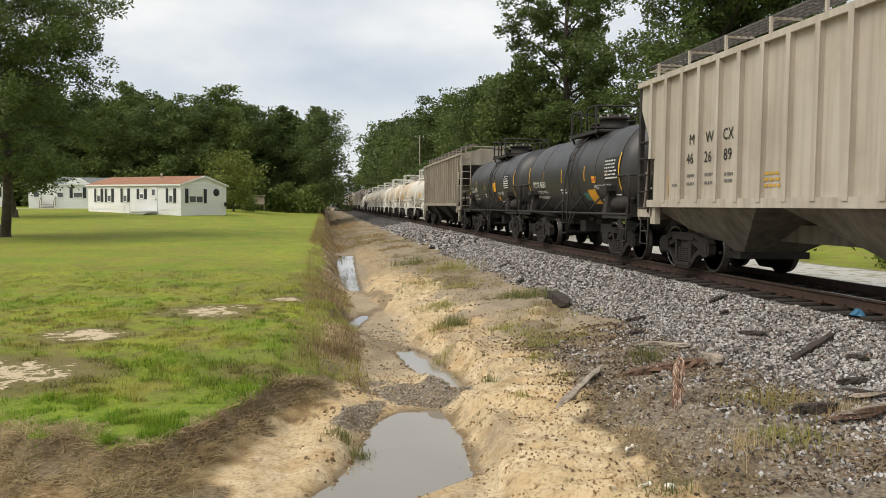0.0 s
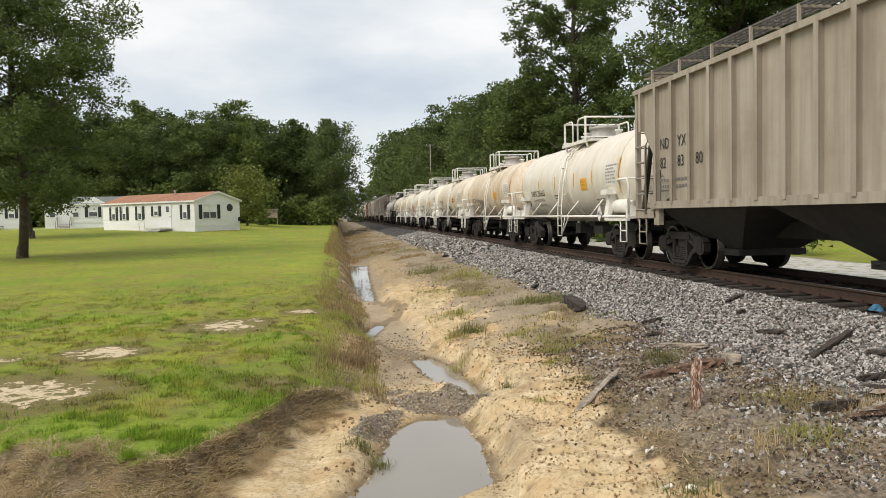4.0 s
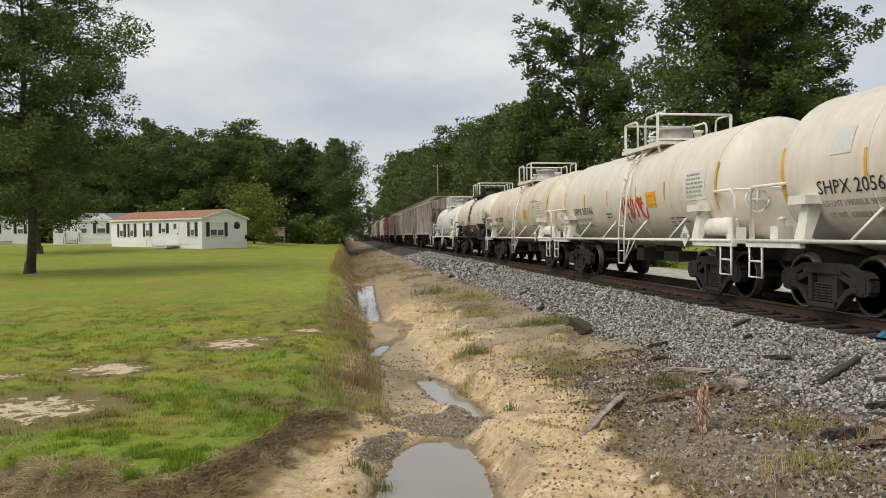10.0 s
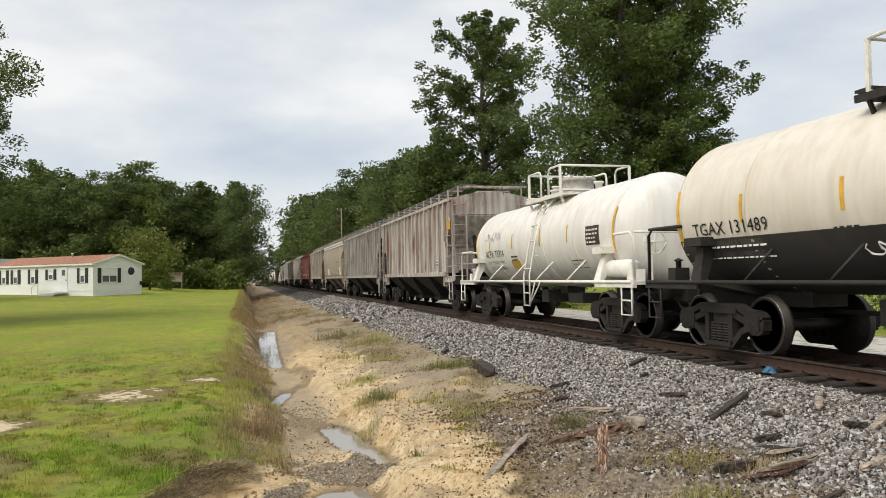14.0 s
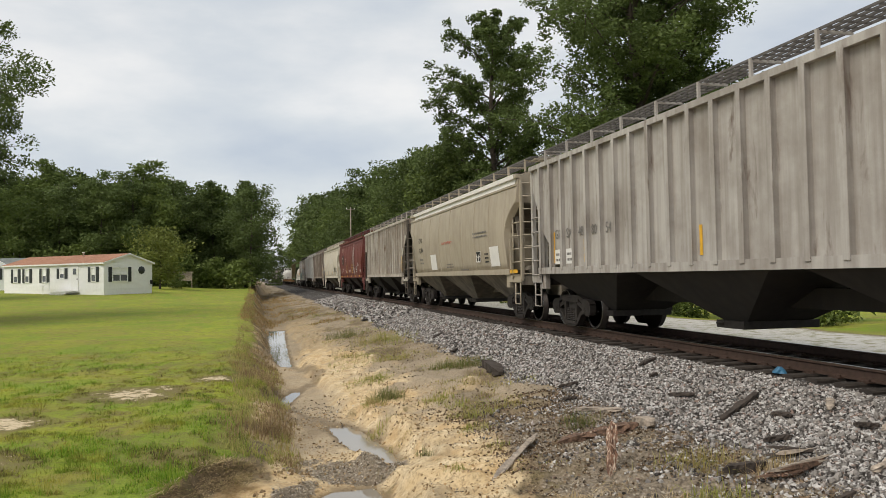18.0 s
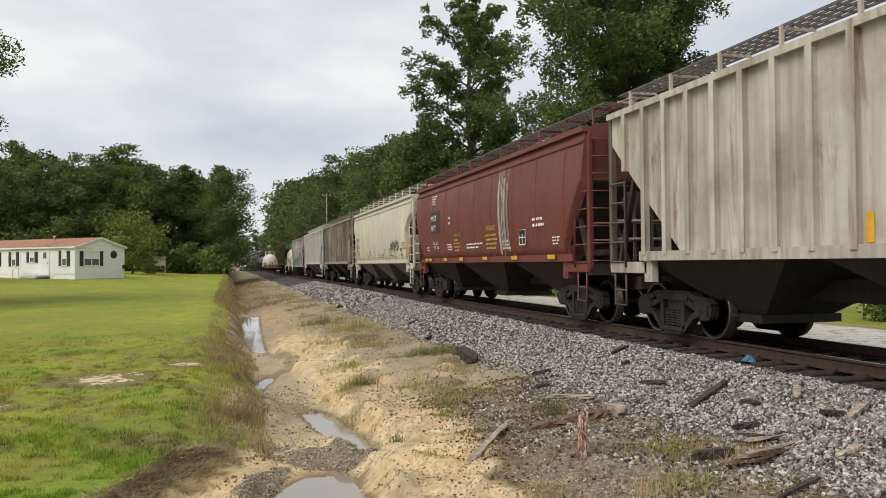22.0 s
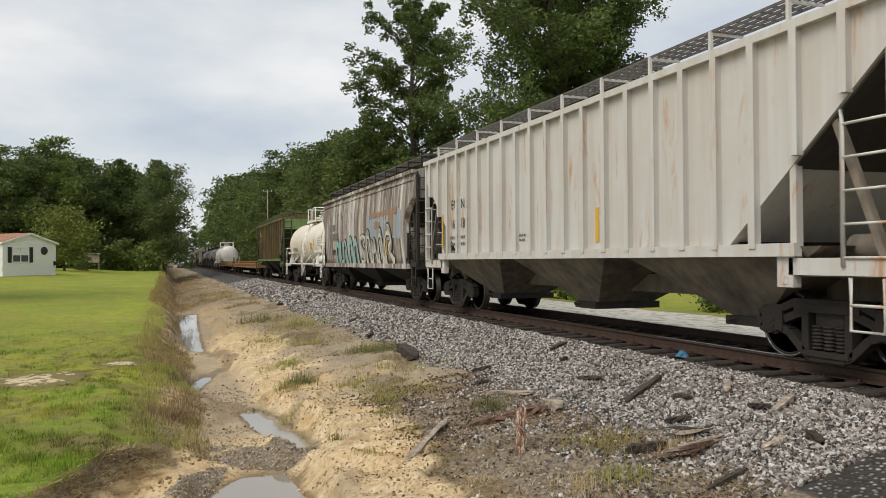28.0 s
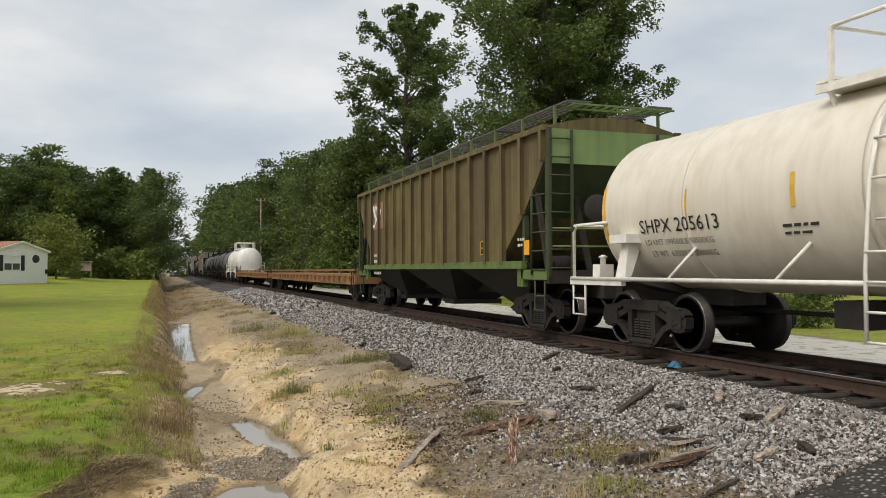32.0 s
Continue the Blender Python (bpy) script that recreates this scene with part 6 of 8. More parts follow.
hopper_car(S[17], S[18], "cream round-sided covered hopper with slanted yellow stripes", P_CREAMH, P_UNDERT, P_CREAMH, 0, 0.16, 3, run=0.9, marks=(HM(
    [("SQXX", 0.28, 1.3, 2.55, M_BLACK, 0.95), ("517517", 0.28, 1.33, 2.16, M_BLACK, 0.85)],
    [(1.25, 1.95, 0.8, 2, 0.14, M_GREYINK), (4.5, 1.75, 0.4, 3, 0.08, M_GREYINK), (5.2, 1.95, 0.5, 4, 0.08, M_GREYINK), (7.6, 1.8, 0.4, 3, 0.1, M_GREYINK), (8.4, 1.75, 0.5, 3, 0.08, M_GREYINK), (10.3, 1.95, 0.9, 4, 0.1, M_GREYINK), (13.3, 2.15, 0.5, 3, 0.11, M_GREYINK)], (),
    lambda car, surf, e, top, sill: ([patch("yellow_stripe", e - a, 1.62, 0.1, 0.4 if a > 2 and a < 13 else 0.8, surf, M_YELLOW, car, "slanted yellow stripe", 0.012, 0.06) for a in (1.2, 3.95, 6.55, 9.25, 11.6, 14.25)], patch("dark_patch", e - 1.3, 2.5, 0.5, 0.3, surf, M_DATA, car, "grey number panel", 0.006), scribble("spray_tag", e - 10.9, 1.85, 1.7, 0.5, surf, M_BLACK, car, "black spiky spray-painted tag", 41, 9, 0.018), grid_box(car, surf, e - 12.9, 1.62, 0.3, 0.34))),))


def faded_logo(car, surf, e, top, sill):
    for a, cells in ((7.7, ((0, 0, 0.3, 1.0), (0.3, 0.68, 0.4, 0.32), (0.3, 0.36, 0.3, 0.2))), (8.62, ((0, 0, 0.28, 1.0), (0.28, 0.5, 0.28, 0.45), (0.56, 0, 0.28, 1.0))), (9.72, ((0, 0, 0.28, 1.0), (0.28, 0.7, 0.5, 0.3), (0.28, 0, 0.5, 0.3)))):
        g = Geo()
        for u, v, w, h in cells:
            x = -surf(2.6) - 0.012
            y0, z0 = e - a - u, 2.2 + v * 0.95
            g.add([(x, y0, z0), (x, y0 - w, z0), (x, y0 - w, z0 + h * 0.95), (x, y0, z0 + h * 0.95)], [(0, 1, 2, 3)])
        part("logo_block", g, M_FADERED, car, "block of a faded red painted logo")
    grid_box(car, surf, e - 11.1, 1.75, 0.34, 0.3, M_WPATCH, M_BLACK)


hopper_car(S[18], S[19], "worn grey-brown ribbed hopper with faded red logo", P_FMC, P_UNDER, P_FMC, 18, 0, 3, run=1.4, marks=(HM((), (), [(13.5, 1.6, 0.1, 0.9, M_YELLOW, "yellow reflective stripe"), (11.55, 1.5, 0.08, 0.4, M_YELLOW, "yellow reflective stripe"), (2.4, 1.6, 0.08, 0.5, M_YELLOW, "yellow reflective stripe")], faded_logo),))
hopper_car(S[19], S[20], "grey-white ribbed hopper with orange rust runs", P_ECNX, P_UNDERT, P_ECNX, (2.26, 0.72), 0, 3, run=1.4, marks=(HM(
    [("EC", 0.36, 3.1, 2.62, M_BLACK, 0.95), ("NX", 0.36, 3.82, 2.62, M_BLACK, 0.95), ("165", 0.36, 3.08, 2.12, M_BLACK, 0.8), ("182", 0.36, 3.8, 2.12, M_BLACK, 0.8)],
    [(3.0, 1.85, 0.4, 2, 0.17, M_GREYINK), (3.8, 1.85, 0.45, 2, 0.17, M_GREYINK), (7.2, 1.8, 0.5, 2, 0.1, M_GREYINK)],
    [(2.35, 1.62, 0.1, 0.9, M_YELLOW, "yellow reflective stripe"), (4.92, 1.6, 0.12, 0.6, M_YELLOW, "yellow reflective stripe"), (10.5, 1.6, 0.12, 0.6, M_YELLOW, "yellow reflective stripe")]),))


def graffiti_side(car, surf, e, top, sill):
    cyan = (ARCH, CUP, BAR, ARCH, ARCH)
    for k, form in enumerate(cyan):
        painted_form(car, surf, e - 3.05 - k * 0.86, 1.16, 0.82, 0.92 + 0.08 * (k % 2), form, 0.30, M_CYAN, M_GRBLK, "cyan bubble graffiti shape")
    big = (SNAKE, ARCH, ZIGZAG, ARCH)
    for k, form in enumerate(big):
        painted_form(car, surf, e - 7.7 - k * 0.86, 1.2, 0.84, 1.02 + 0.1 * (k % 2), form, 0.30, M_CREAMG, M_GRBLK, "cream and black bubble graffiti shape", M_SAGE)
    painted_form(car, surf, e - 11.15, 1.2, 1.25, 1.2, HOOK, 0.36, M_CREAMG, M_GRBLK, "cream and black bubble graffiti shape", M_SAGE)
    patch("yellow_drip", e - 11.5, 1.5, 0.12, 0.5, surf, M_YELLOW, car, "yellow graffiti stroke", 0.034)
    rg = random.Random(12)

    def smear(y, z, w, h, mat, proud, lab, step):
        a = 0.0
        while a < w:
            q = rg.uniform(0.6, 1.4) * step
            patch("paint_smear", y - a, z + rg.uniform(-0.12, 0.12) * h, q * 1.05, h * rg.uniform(0.8, 1.15), surf, mat, car, lab, proud, rg.uniform(-0.03, 0.03))
            a += q

    smear(e - 8.9, 2.0, 4.4, 0.9, M_BLUEP, 0.008, "faded blue painted-over block", 0.3)
    smear(e - 9.3, 2.82, 3.4, 0.2, M_RUSTP, 0.011, "orange-brown smeared paint", 0.16)
    smear(e - 9.9, 2.4, 0.7, 0.28, M_RUSTP, 0.012, "orange-brown smeared paint", 0.2)
    smear(e - 11.8, 2.2, 0.5, 0.85, M_RUSTP, 0.013, "orange-brown smeared paint", 0.15)
    for k in range(22):
        patch("white_run", e - rg.uniform(1.2, 13.8), rg.uniform(2.0, 2.6), rg.uniform(0.02, 0.07), rg.uniform(0.8, 1.6), surf, M_STREAKW, car, "pale run-off streak", 0.006 + 0.0002 * k)
    for a, z, w in ((1.7, 2.6, 1.3), (1.8, 2.2, 1.6)):
        patch("number_panel", e - a, z, w, 0.3, surf, M_GREYINK, car, "dark faded number panel", 0.009)
    scribble("spray_tag", e - 2.2, 1.55, 0.8, 0.25, surf, M_BLACK, car, "small black tag", 90, 5, 0.018)


hopper_car(S[20], S[21], "sooty grey round-sided hopper covered in graffiti", P_GRAF, P_UNDER, M_STEEL, 0, 0.14, 3, 4.0, 1.14, marks=(HM((), (), (), graffiti_side),))
tank_car(S[21], S[22], "white tank car with orange panel and hazard placard", P_WHITE, M_WHITE, marks=(TM("SHPX 205613", M_BLACK),))
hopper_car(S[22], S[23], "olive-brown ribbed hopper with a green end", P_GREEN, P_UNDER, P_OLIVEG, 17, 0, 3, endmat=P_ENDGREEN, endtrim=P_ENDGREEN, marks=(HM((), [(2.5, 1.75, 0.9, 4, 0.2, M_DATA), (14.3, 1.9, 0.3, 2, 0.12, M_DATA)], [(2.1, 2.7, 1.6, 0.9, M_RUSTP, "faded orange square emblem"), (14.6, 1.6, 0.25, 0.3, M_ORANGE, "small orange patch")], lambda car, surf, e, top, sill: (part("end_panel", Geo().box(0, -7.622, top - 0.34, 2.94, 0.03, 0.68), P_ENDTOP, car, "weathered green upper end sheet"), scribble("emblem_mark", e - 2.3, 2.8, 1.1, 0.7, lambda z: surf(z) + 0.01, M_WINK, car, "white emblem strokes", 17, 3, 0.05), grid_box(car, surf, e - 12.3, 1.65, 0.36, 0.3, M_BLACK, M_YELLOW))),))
flat_car(S[23], S[24], "rusty orange flat car with low stake sides")
flat_car(S[24], S[25], "rusty orange flat car with low stake sides")
tail = S[25]
for k, (kind, mat, lab) in enumerate((("t", P_CLEAN, "bright white tank car near the train's rear"), ("t", P_TGREY, "grey tank car far down the line"), ("t", P_TGREY, "grey tank car far down the line"), ("t", P_TBLACK, "black tank car far down the line"), ("t", P_TGREY, "grey tank car far down the line"), ("h", P_GREYB, "grey-beige hopper far down the line"), ("t", P_TBLACK, "black tank car far down the line"), ("t", P_TBLACK, "black tank car far down the line"), ("h", P_DIRTY, "dirty grey hopper far down the line"), ("t", P_WHITE, "white tank car far down the line"), ("t", P_TBLACK, "black tank car far down the line"), ("h", P_GREYB, "grey-beige hopper far down the line"))):
    if kind == "t":
        tank_car(tail, tail + 12.6, lab, mat, M_WHITE if mat is P_CLEAN else M_STEEL, detail=1)
        tail += 12.6
    else:
        hopper_car(tail, tail + 16.2, lab, mat, P_UNDER, mat, 12, 0, 3, detail=1)
        tail += 16.2

# ---------------------------------------------------------------- vegetation
L_WOOD = leaves("woodland_leaf", ((0.068, 0.098, 0.030), (0.104, 0.144, 0.043), (0.150, 0.200, 0.062)))
L_OAK = leaves("oak_leaf", ((0.050, 0.078, 0.022), (0.090, 0.130, 0.036), (0.155, 0.205, 0.062)))
L_OLIVE = leaves("olive_leaf", ((0.13, 0.16, 0.035), (0.20, 0.235, 0.055), (0.29, 0.32, 0.085)))
L_LIGHT = leaves("light_leaf", ((0.070, 0.105, 0.024), (0.120, 0.170, 0.040), (0.190, 0.240, 0.065)))
M_BARK = plain("bark", (0.085, 0.068, 0.052), 0.95, 0.0, 0.5, 5.0, 0.7)


def leaf_mesh(name, centres, size, seed, material, droop=0.0, slim=False):
    """Many small leaf sprays as kite-shaped faces."""
    rng = np.random.default_rng(seed)
    n = len(centres)
    a = rng.normal(size=(n, 3))
    a[:, 2] = a[:, 2] * 0.6 - droop
    a /= np.linalg.norm(a, axis=1)[:, None]
    b = np.cross(a, rng.normal(size=(n, 3)))
    b /= np.linalg.norm(b, axis=1)[:, None] + 1e-9
    s = size * rng.uniform(0.55, 1.35, (n, 1))
    nrm = np.cross(a, b) * s * 0.18
    if slim:
        v = np.stack([centres - a * s * 1.15 - b * s * 0.3, centres + a * s * 1.15 - b * s * 0.3, centres + b * s * 0.95 + nrm], 1).reshape(-1, 3)
        me = bpy.data.meshes.new(name)
        me.from_pydata(v.tolist(), [], np.arange(3 * n).reshape(n, 3).tolist())
        me.materials.append(material)
        return me
    v = np.stack([centres - a * s, centres - b * s * 0.55 + nrm, centres + a * s, centres + b * s * 0.55 + nrm], 1).reshape(-1, 3)
    me = bpy.data.meshes.new(name)
    me.from_pydata(v.tolist(), [], np.arange(4 * n).reshape(n, 4).tolist())
    me.materials.append(material)
    return me


def tree_thing(name, label, seed, height, radius, base, count, size, material, trunk_r, shape="oval", gaps=0.4, group=""):
    """A trunk with limbs, and a crown of leaf clumps along the limbs."""
    rng = np.random.default_rng(seed)
    tree = thing(name, label, "tree", group=group)
    g = Geo()
    top = height * 0.93
    pts, x, y = [], 0.0, 0.0
    for k in range(9):
        pts.append((x, y, top * k / 8 - (0.3 if k == 0 else 0)))
        x, y = x + rng.normal() * height * 0.008, y + rng.normal() * height * 0.008
    g.tube(pts, trunk_r, 9 if count > 30000 else 6, trunk_r * 0.15)
    g.turned("z", [(-0.3, trunk_r * 1.7), (0.1, trunk_r * 1.25), (0.6, trunk_r * 1.0)], 9 if count > 30000 else 6)
    clumps = []
    limbs = int(20 + radius * 5) if count > 30000 else int(13 + radius * 3)
    for k in range(limbs):
        t = (k + rng.uniform(0, 1)) / limbs
        z0 = base + (top - base) * t * 0.96
        if shape == "oval":
            reach = radius * (0.35 + 0.65 * math.sin(math.pi * min(1, 0.12 + t * 0.86)))
        elif shape == "wide":
            reach = radius * (0.55 + 0.45 * math.sin(math.pi * min(1, 0.2 + t * 0.6))) * (1 - 0.55 * max(0, t - 0.6) / 0.4)
        else:
            reach = radius * (1.05 - 0.85 * t)
        reach *= rng.uniform(0.65, 1.12)
        az = k * 2.4 + rng.uniform(-0.5, 0.5)
        i = min(8, max(0, z0 / top * 8))
        a, b = Vector(pts[int(i)]), Vector(pts[min(8, int(i) + 1)])
        start = a.lerp(b, i - int(i))
        rise = reach * rng.uniform(0.05, 0.5) if t > 0.25 else reach * rng.uniform(-0.15, 0.2)
        if height > 22:
            rise = reach * rng.uniform(0.35, 1.0)
        end = start + Vector((math.cos(az) * reach, math.sin(az) * reach, rise))
        mid = start.lerp(end, 0.5) + Vector((0, 0, reach * 0.08))
        lr = trunk_r * (0.34 - 0.2 * t)
        g.tube([start, mid, end], lr, 5 if count > 30000 else 3, lr * 0.2)
        for s in np.linspace(0.35, 1.0, max(3, int(reach * 1.3))):
            p = start.lerp(mid, s * 2) if s < 0.5 else mid.lerp(end, s * 2 - 1)
            for _ in range(5 if count > 30000 else 2):
                if rng.uniform() > gaps * 0.6:
                    q = np.array(p) + np.clip(rng.normal(size=3), -1.6, 1.6) * np.array([0.15, 0.15, 0.12]) * reach
                    clumps.append((*q, (0.42 + 0.11 * reach * rng.uniform(0.6, 1.3)) * (0.55 if count > 30000 else 1.35)))
                    if rng.uniform() < 0.25 and count > 30000:
                        g.tube([p, tuple(q)], lr * 0.25, 4, lr * 0.1)
    clumps = np.array(clumps)
    pick = rng.integers(0, len(clumps), count)
    cen = clumps[pick, :3] + np.clip(rng.normal(size=(count, 3)), -1.5, 1.5) * clumps[pick, 3:4] * np.array([0.6, 0.6, 0.45])
    cen[:, 2] = np.maximum(cen[:, 2], base * 0.55)
    part("trunk", g, M_BARK, tree)
    part("crown", leaf_mesh("crown", cen, size, seed + 1, material, 0.0, count < 30000), None, tree)
    return tree


def ground_at(x, y):
    return float(ground_height(np.array([x]), np.array([y]))[0])


yard = tree_thing("tree", "tall spreading yard tree with open dark green crown", 3, 17.5, 5.3, 2.6, 90000, 0.085, L_OAK, 0.24, "wide", 0.5)
yard.matrix_basis = pose(-15.7, 41.9, ground_at(-15.7, 41.9))
back_tree = tree_thing("tree", "slender yard tree behind the larger one on the lawn", 8, 12.0, 4.2, 2.8, 11000, 0.12, L_OAK, 0.2, "wide", 0.5)
back_tree.matrix_basis = pose(-23.8, 65.6, ground_at(-23.8, 65.6))
house_tree = tree_thing("tree", "small round light green tree beside the white house", 12, 6.4, 2.7, 1.0, 5200, 0.13, L_OLIVE, 0.1, "oval", 0.15)
house_tree.matrix_basis = pose(-9.7, 87.0, ground_at(-9.7, 87.0))

GW = "trees of the woodland edge"
wood = [
    tree_thing("tree", "dense dark green woodland tree", 21, 16.0, 4.2, 1.0, 12419, 0.15, L_WOOD, 0.2, "oval", 0.2, GW),
    tree_thing("tree", "dense dark green woodland tree", 22, 17.5, 4.6, 1.2, 13196, 0.15, L_WOOD, 0.22, "wide", 0.25, GW),
    tree_thing("tree", "tall narrow woodland pine with dark needles", 23, 18.0, 3.2, 3.0, 8072, 0.15, L_WOOD, 0.2, "cone", 0.3, GW),
    tree_thing("tree", "light green young tree at the wood's edge", 24, 14.5, 3.6, 0.8, 11643, 0.15, L_LIGHT, 0.15, "oval", 0.2, GW),
]
wood_far = [
    tree_thing("tree", "dense dark green tree deep in the wood", 51, 16.0, 4.3, 1.0, 4300, 0.23, L_WOOD, 0.2, "oval", 0.2, GW),
    tree_thing("tree", "dense dark green tree deep in the wood", 52, 17.5, 4.6, 1.2, 4500, 0.23, L_WOOD, 0.22, "wide", 0.25, GW),
    tree_thing("tree", "tall narrow dark pine deep in the wood", 53, 18.0, 3.2, 3.0, 3200, 0.22, L_WOOD, 0.2, "cone", 0.3, GW),
    tree_thing("tree", "light green tree deep in the wood", 54, 15.5, 3.8, 0.8, 4200, 0.22, L_LIGHT, 0.15, "oval", 0.2, GW),
]
giants = [
    tree_thing("tree", "very tall dark green broadleaf tree with gaps of sky", 31, 24.5, 4.9, 2.0, 62000, 0.125, L_OAK, 0.4, "oval", 0.3, GW),
    tree_thing("tree", "very tall dark green broadleaf tree with heavy limbs", 32, 27.5, 6.3, 2.0, 76000, 0.125, L_OAK, 0.45, "wide", 0.3, GW),
]
shrub = tree_thing("bush", "dense green bush at the foot of the trees", 41, 3.4, 1.9, 0.2, 1500, 0.16, L_LIGHT, 0.05, "oval", 0.1, "bushes at the wood's edge")
shrub["category"] = "bush"
tree_rnd = random.Random(77)
first_use = {}
for proto in (*wood, *wood_far, *giants, shrub):
    proto.matrix_basis = pose(70, 150, -0.5)


def plant(proto, x, y, scale):
    m = Matrix.Translation((x, y, ground_at(x, y) - 0.1)) @ Matrix.Rotation(tree_rnd.uniform(0, 6.28), 4, "Z")
    if proto.name not in first_use:
        first_use[proto.name] = True
        proto.matrix_basis = m @ Matrix.Scale(scale, 4)
        return proto
    t = copy_thing(proto, m)
    t.scale = (scale,) * 3
    return t


# woods behind the houses
for row, (y0, count) in enumerate(((106, 23), (112, 24), (118, 26), (126, 22))):
    for k in range(count):
        x = -1.2 - (73 + row * 6) * k / (count - 1) + tree_rnd.uniform(-1.5, 1.5)
        kind = (wood if row == 0 else wood_far)[tree_rnd.choice((0, 0, 1, 1, 2, 0, 3))]
        plant(kind, x - row * 0.6, y0 + tree_rnd.uniform(-2.5, 2.5) + max(0, -x - 40) * 0.15 + (5.0 if row == 0 and -52 < x < -30 else 0.0), tree_rnd.uniform(0.82, 0.94) + row * 0.035)
for x, sc in ((-14.0, 1.22), (-26.0, 1.2), (-37.0, 1.25), (-44.0, 1.18)):
    plant(wood[3], x, 111.0, sc)
for k in range(26):
    x = -2.0 - 68 * k / 25 + tree_rnd.uniform(-1, 1)
    plant(shrub, x, 102.5 + tree_rnd.uniform(-1.5, 1.0) + (6.0 if -52 < x < -30 else 0.0), tree_rnd.uniform(0.8, 1.5))
# left of the line farther on
for k in range(12):
    plant(wood_far[tree_rnd.choice((0, 1, 2))], -0.6 - k * 0.35 + tree_rnd.uniform(-1.0, 0.8), 134 + k * 15, tree_rnd.uniform(0.8, 0.95))
# right of the line
for k in range(27):
    y = 70 + k * 6.5 + tree_rnd.uniform(-2, 2)
    plant((wood if y < 165 else wood_far)[tree_rnd.choice((0, 3, 3, 1, 3, 0))], 17.6 - 0.012 * (y - 70) + tree_rnd.uniform(-1.0, 1.4), y, tree_rnd.uniform(0.92, 1.06) * float(np.interp(y, (70, 100, 137, 215, 300), (0.95, 1.05, 1.22, 1.45, 1.75))))
for k in range(20):
    y = 50 + k * 8.5 + tree_rnd.uniform(-2, 2)
    plant(wood_far[tree_rnd.choice((0, 1, 2))], 25 + tree_rnd.uniform(-2, 2), y + 25, tree_rnd.uniform(0.9, 1.05) * float(np.interp(y, (70, 100, 137, 215, 300), (0.9, 1.0, 1.2, 1.5, 1.9))))
for k in range(4):
    plant(wood_far[k % 3], 18.5 + tree_rnd.uniform(-0.5, 1.0), 250 + k * 17, tree_rnd.uniform(1.65, 1.85))
for k in range(12):
    plant(wood_far[k % 3], -24 + k * 5.5 + tree_rnd.uniform(-1, 1), 645 + tree_rnd.uniform(-8, 8), tree_rnd.uniform(1.55, 1.95))
plant(giants[0], 20.0, 64.5, 1.05)
plant(giants[1], 24.3, 47.0, 1.05)
plant(giants[0], 27.6, 47.8, 0.95)
plant(wood[3], 17.5, 72.0, 1.05)
plant(wood[3], 21.0, 55.0, 0.75)
plant(wood[0], 27.0, 47.0, 0.8)
for k in range(5):
    plant(wood_far[k % 3], 62 + k * 8, 96 - k * 7 + tree_rnd.uniform(-3, 3), 0.95)
for k in range(30):
    plant(shrub, 17.4 + tree_rnd.uniform(-0.6, 2.5), 30 + k * 5.5 + tree_rnd.uniform(-1, 1), tree_rnd.uniform(0.7, 1.5))
for x, y, s in ((19.5, 24.5, 0.5), (21.5, 26.0, 0.6), (20.5, 21.0, 0.45), (23.0, 23.0, 0.6), (18.5, 33.0, 0.6)):
    plant(shrub, x, y, s)


def blade_mesh(name, xy, h, w, lean, seed, material, zoff=-0.01, bent=True, low=0.05):
    """Upright blades, each a bent pair of faces or one slim triangle."""
    rng = np.random.default_rng(seed)
    n = len(xy)
    z = ground_height(xy[:, 0], xy[:, 1]) + zoff
    hh = np.asarray(h) * rng.uniform(0.5, 1.3, n)
    az = rng.uniform(0, 2 * np.pi, n)
    lean_to = np.stack([np.cos(az), np.sin(az)], 1)
    reach = rng.uniform(low * lean, lean, n) * hh
    off = lean_to * reach[:, None]
    rise = hh * np.maximum(0.14, 1 - 0.5 * reach / np.maximum(hh, 1e-6))
    turn = az + np.pi / 2 + rng.uniform(-0.5, 0.5, n)
    side = np.c_[np.stack([np.cos(turn), np.sin(turn)], 1) * (w * rng.uniform(0.6, 1.3, n))[:, None], np.zeros(n)]
    base = np.c_[xy, z]
    tip = np.c_[xy + off, z + rise]
    me = bpy.data.meshes.new(name)
    if bent:
        midp = np.c_[xy + off * 0.35, z + rise * 0.68]
        v = np.stack([base - side, base + side, midp + side * 0.75, midp - side * 0.75, tip], 1).reshape(-1, 3)
        i = np.arange(n)[:, None] * 5
        faces = (i + np.array([0, 1, 2, 3])).tolist() + (i + np.array([3, 2, 4])).tolist()
    else:
        v = np.stack([base - side, base + side, tip], 1).reshape(-1, 3)
        faces = (np.arange(n)[:, None] * 3 + np.array([0, 1, 2])).tolist()
    me.from_pydata(v.tolist(), [], faces)
    me.materials.append(material)
    return me


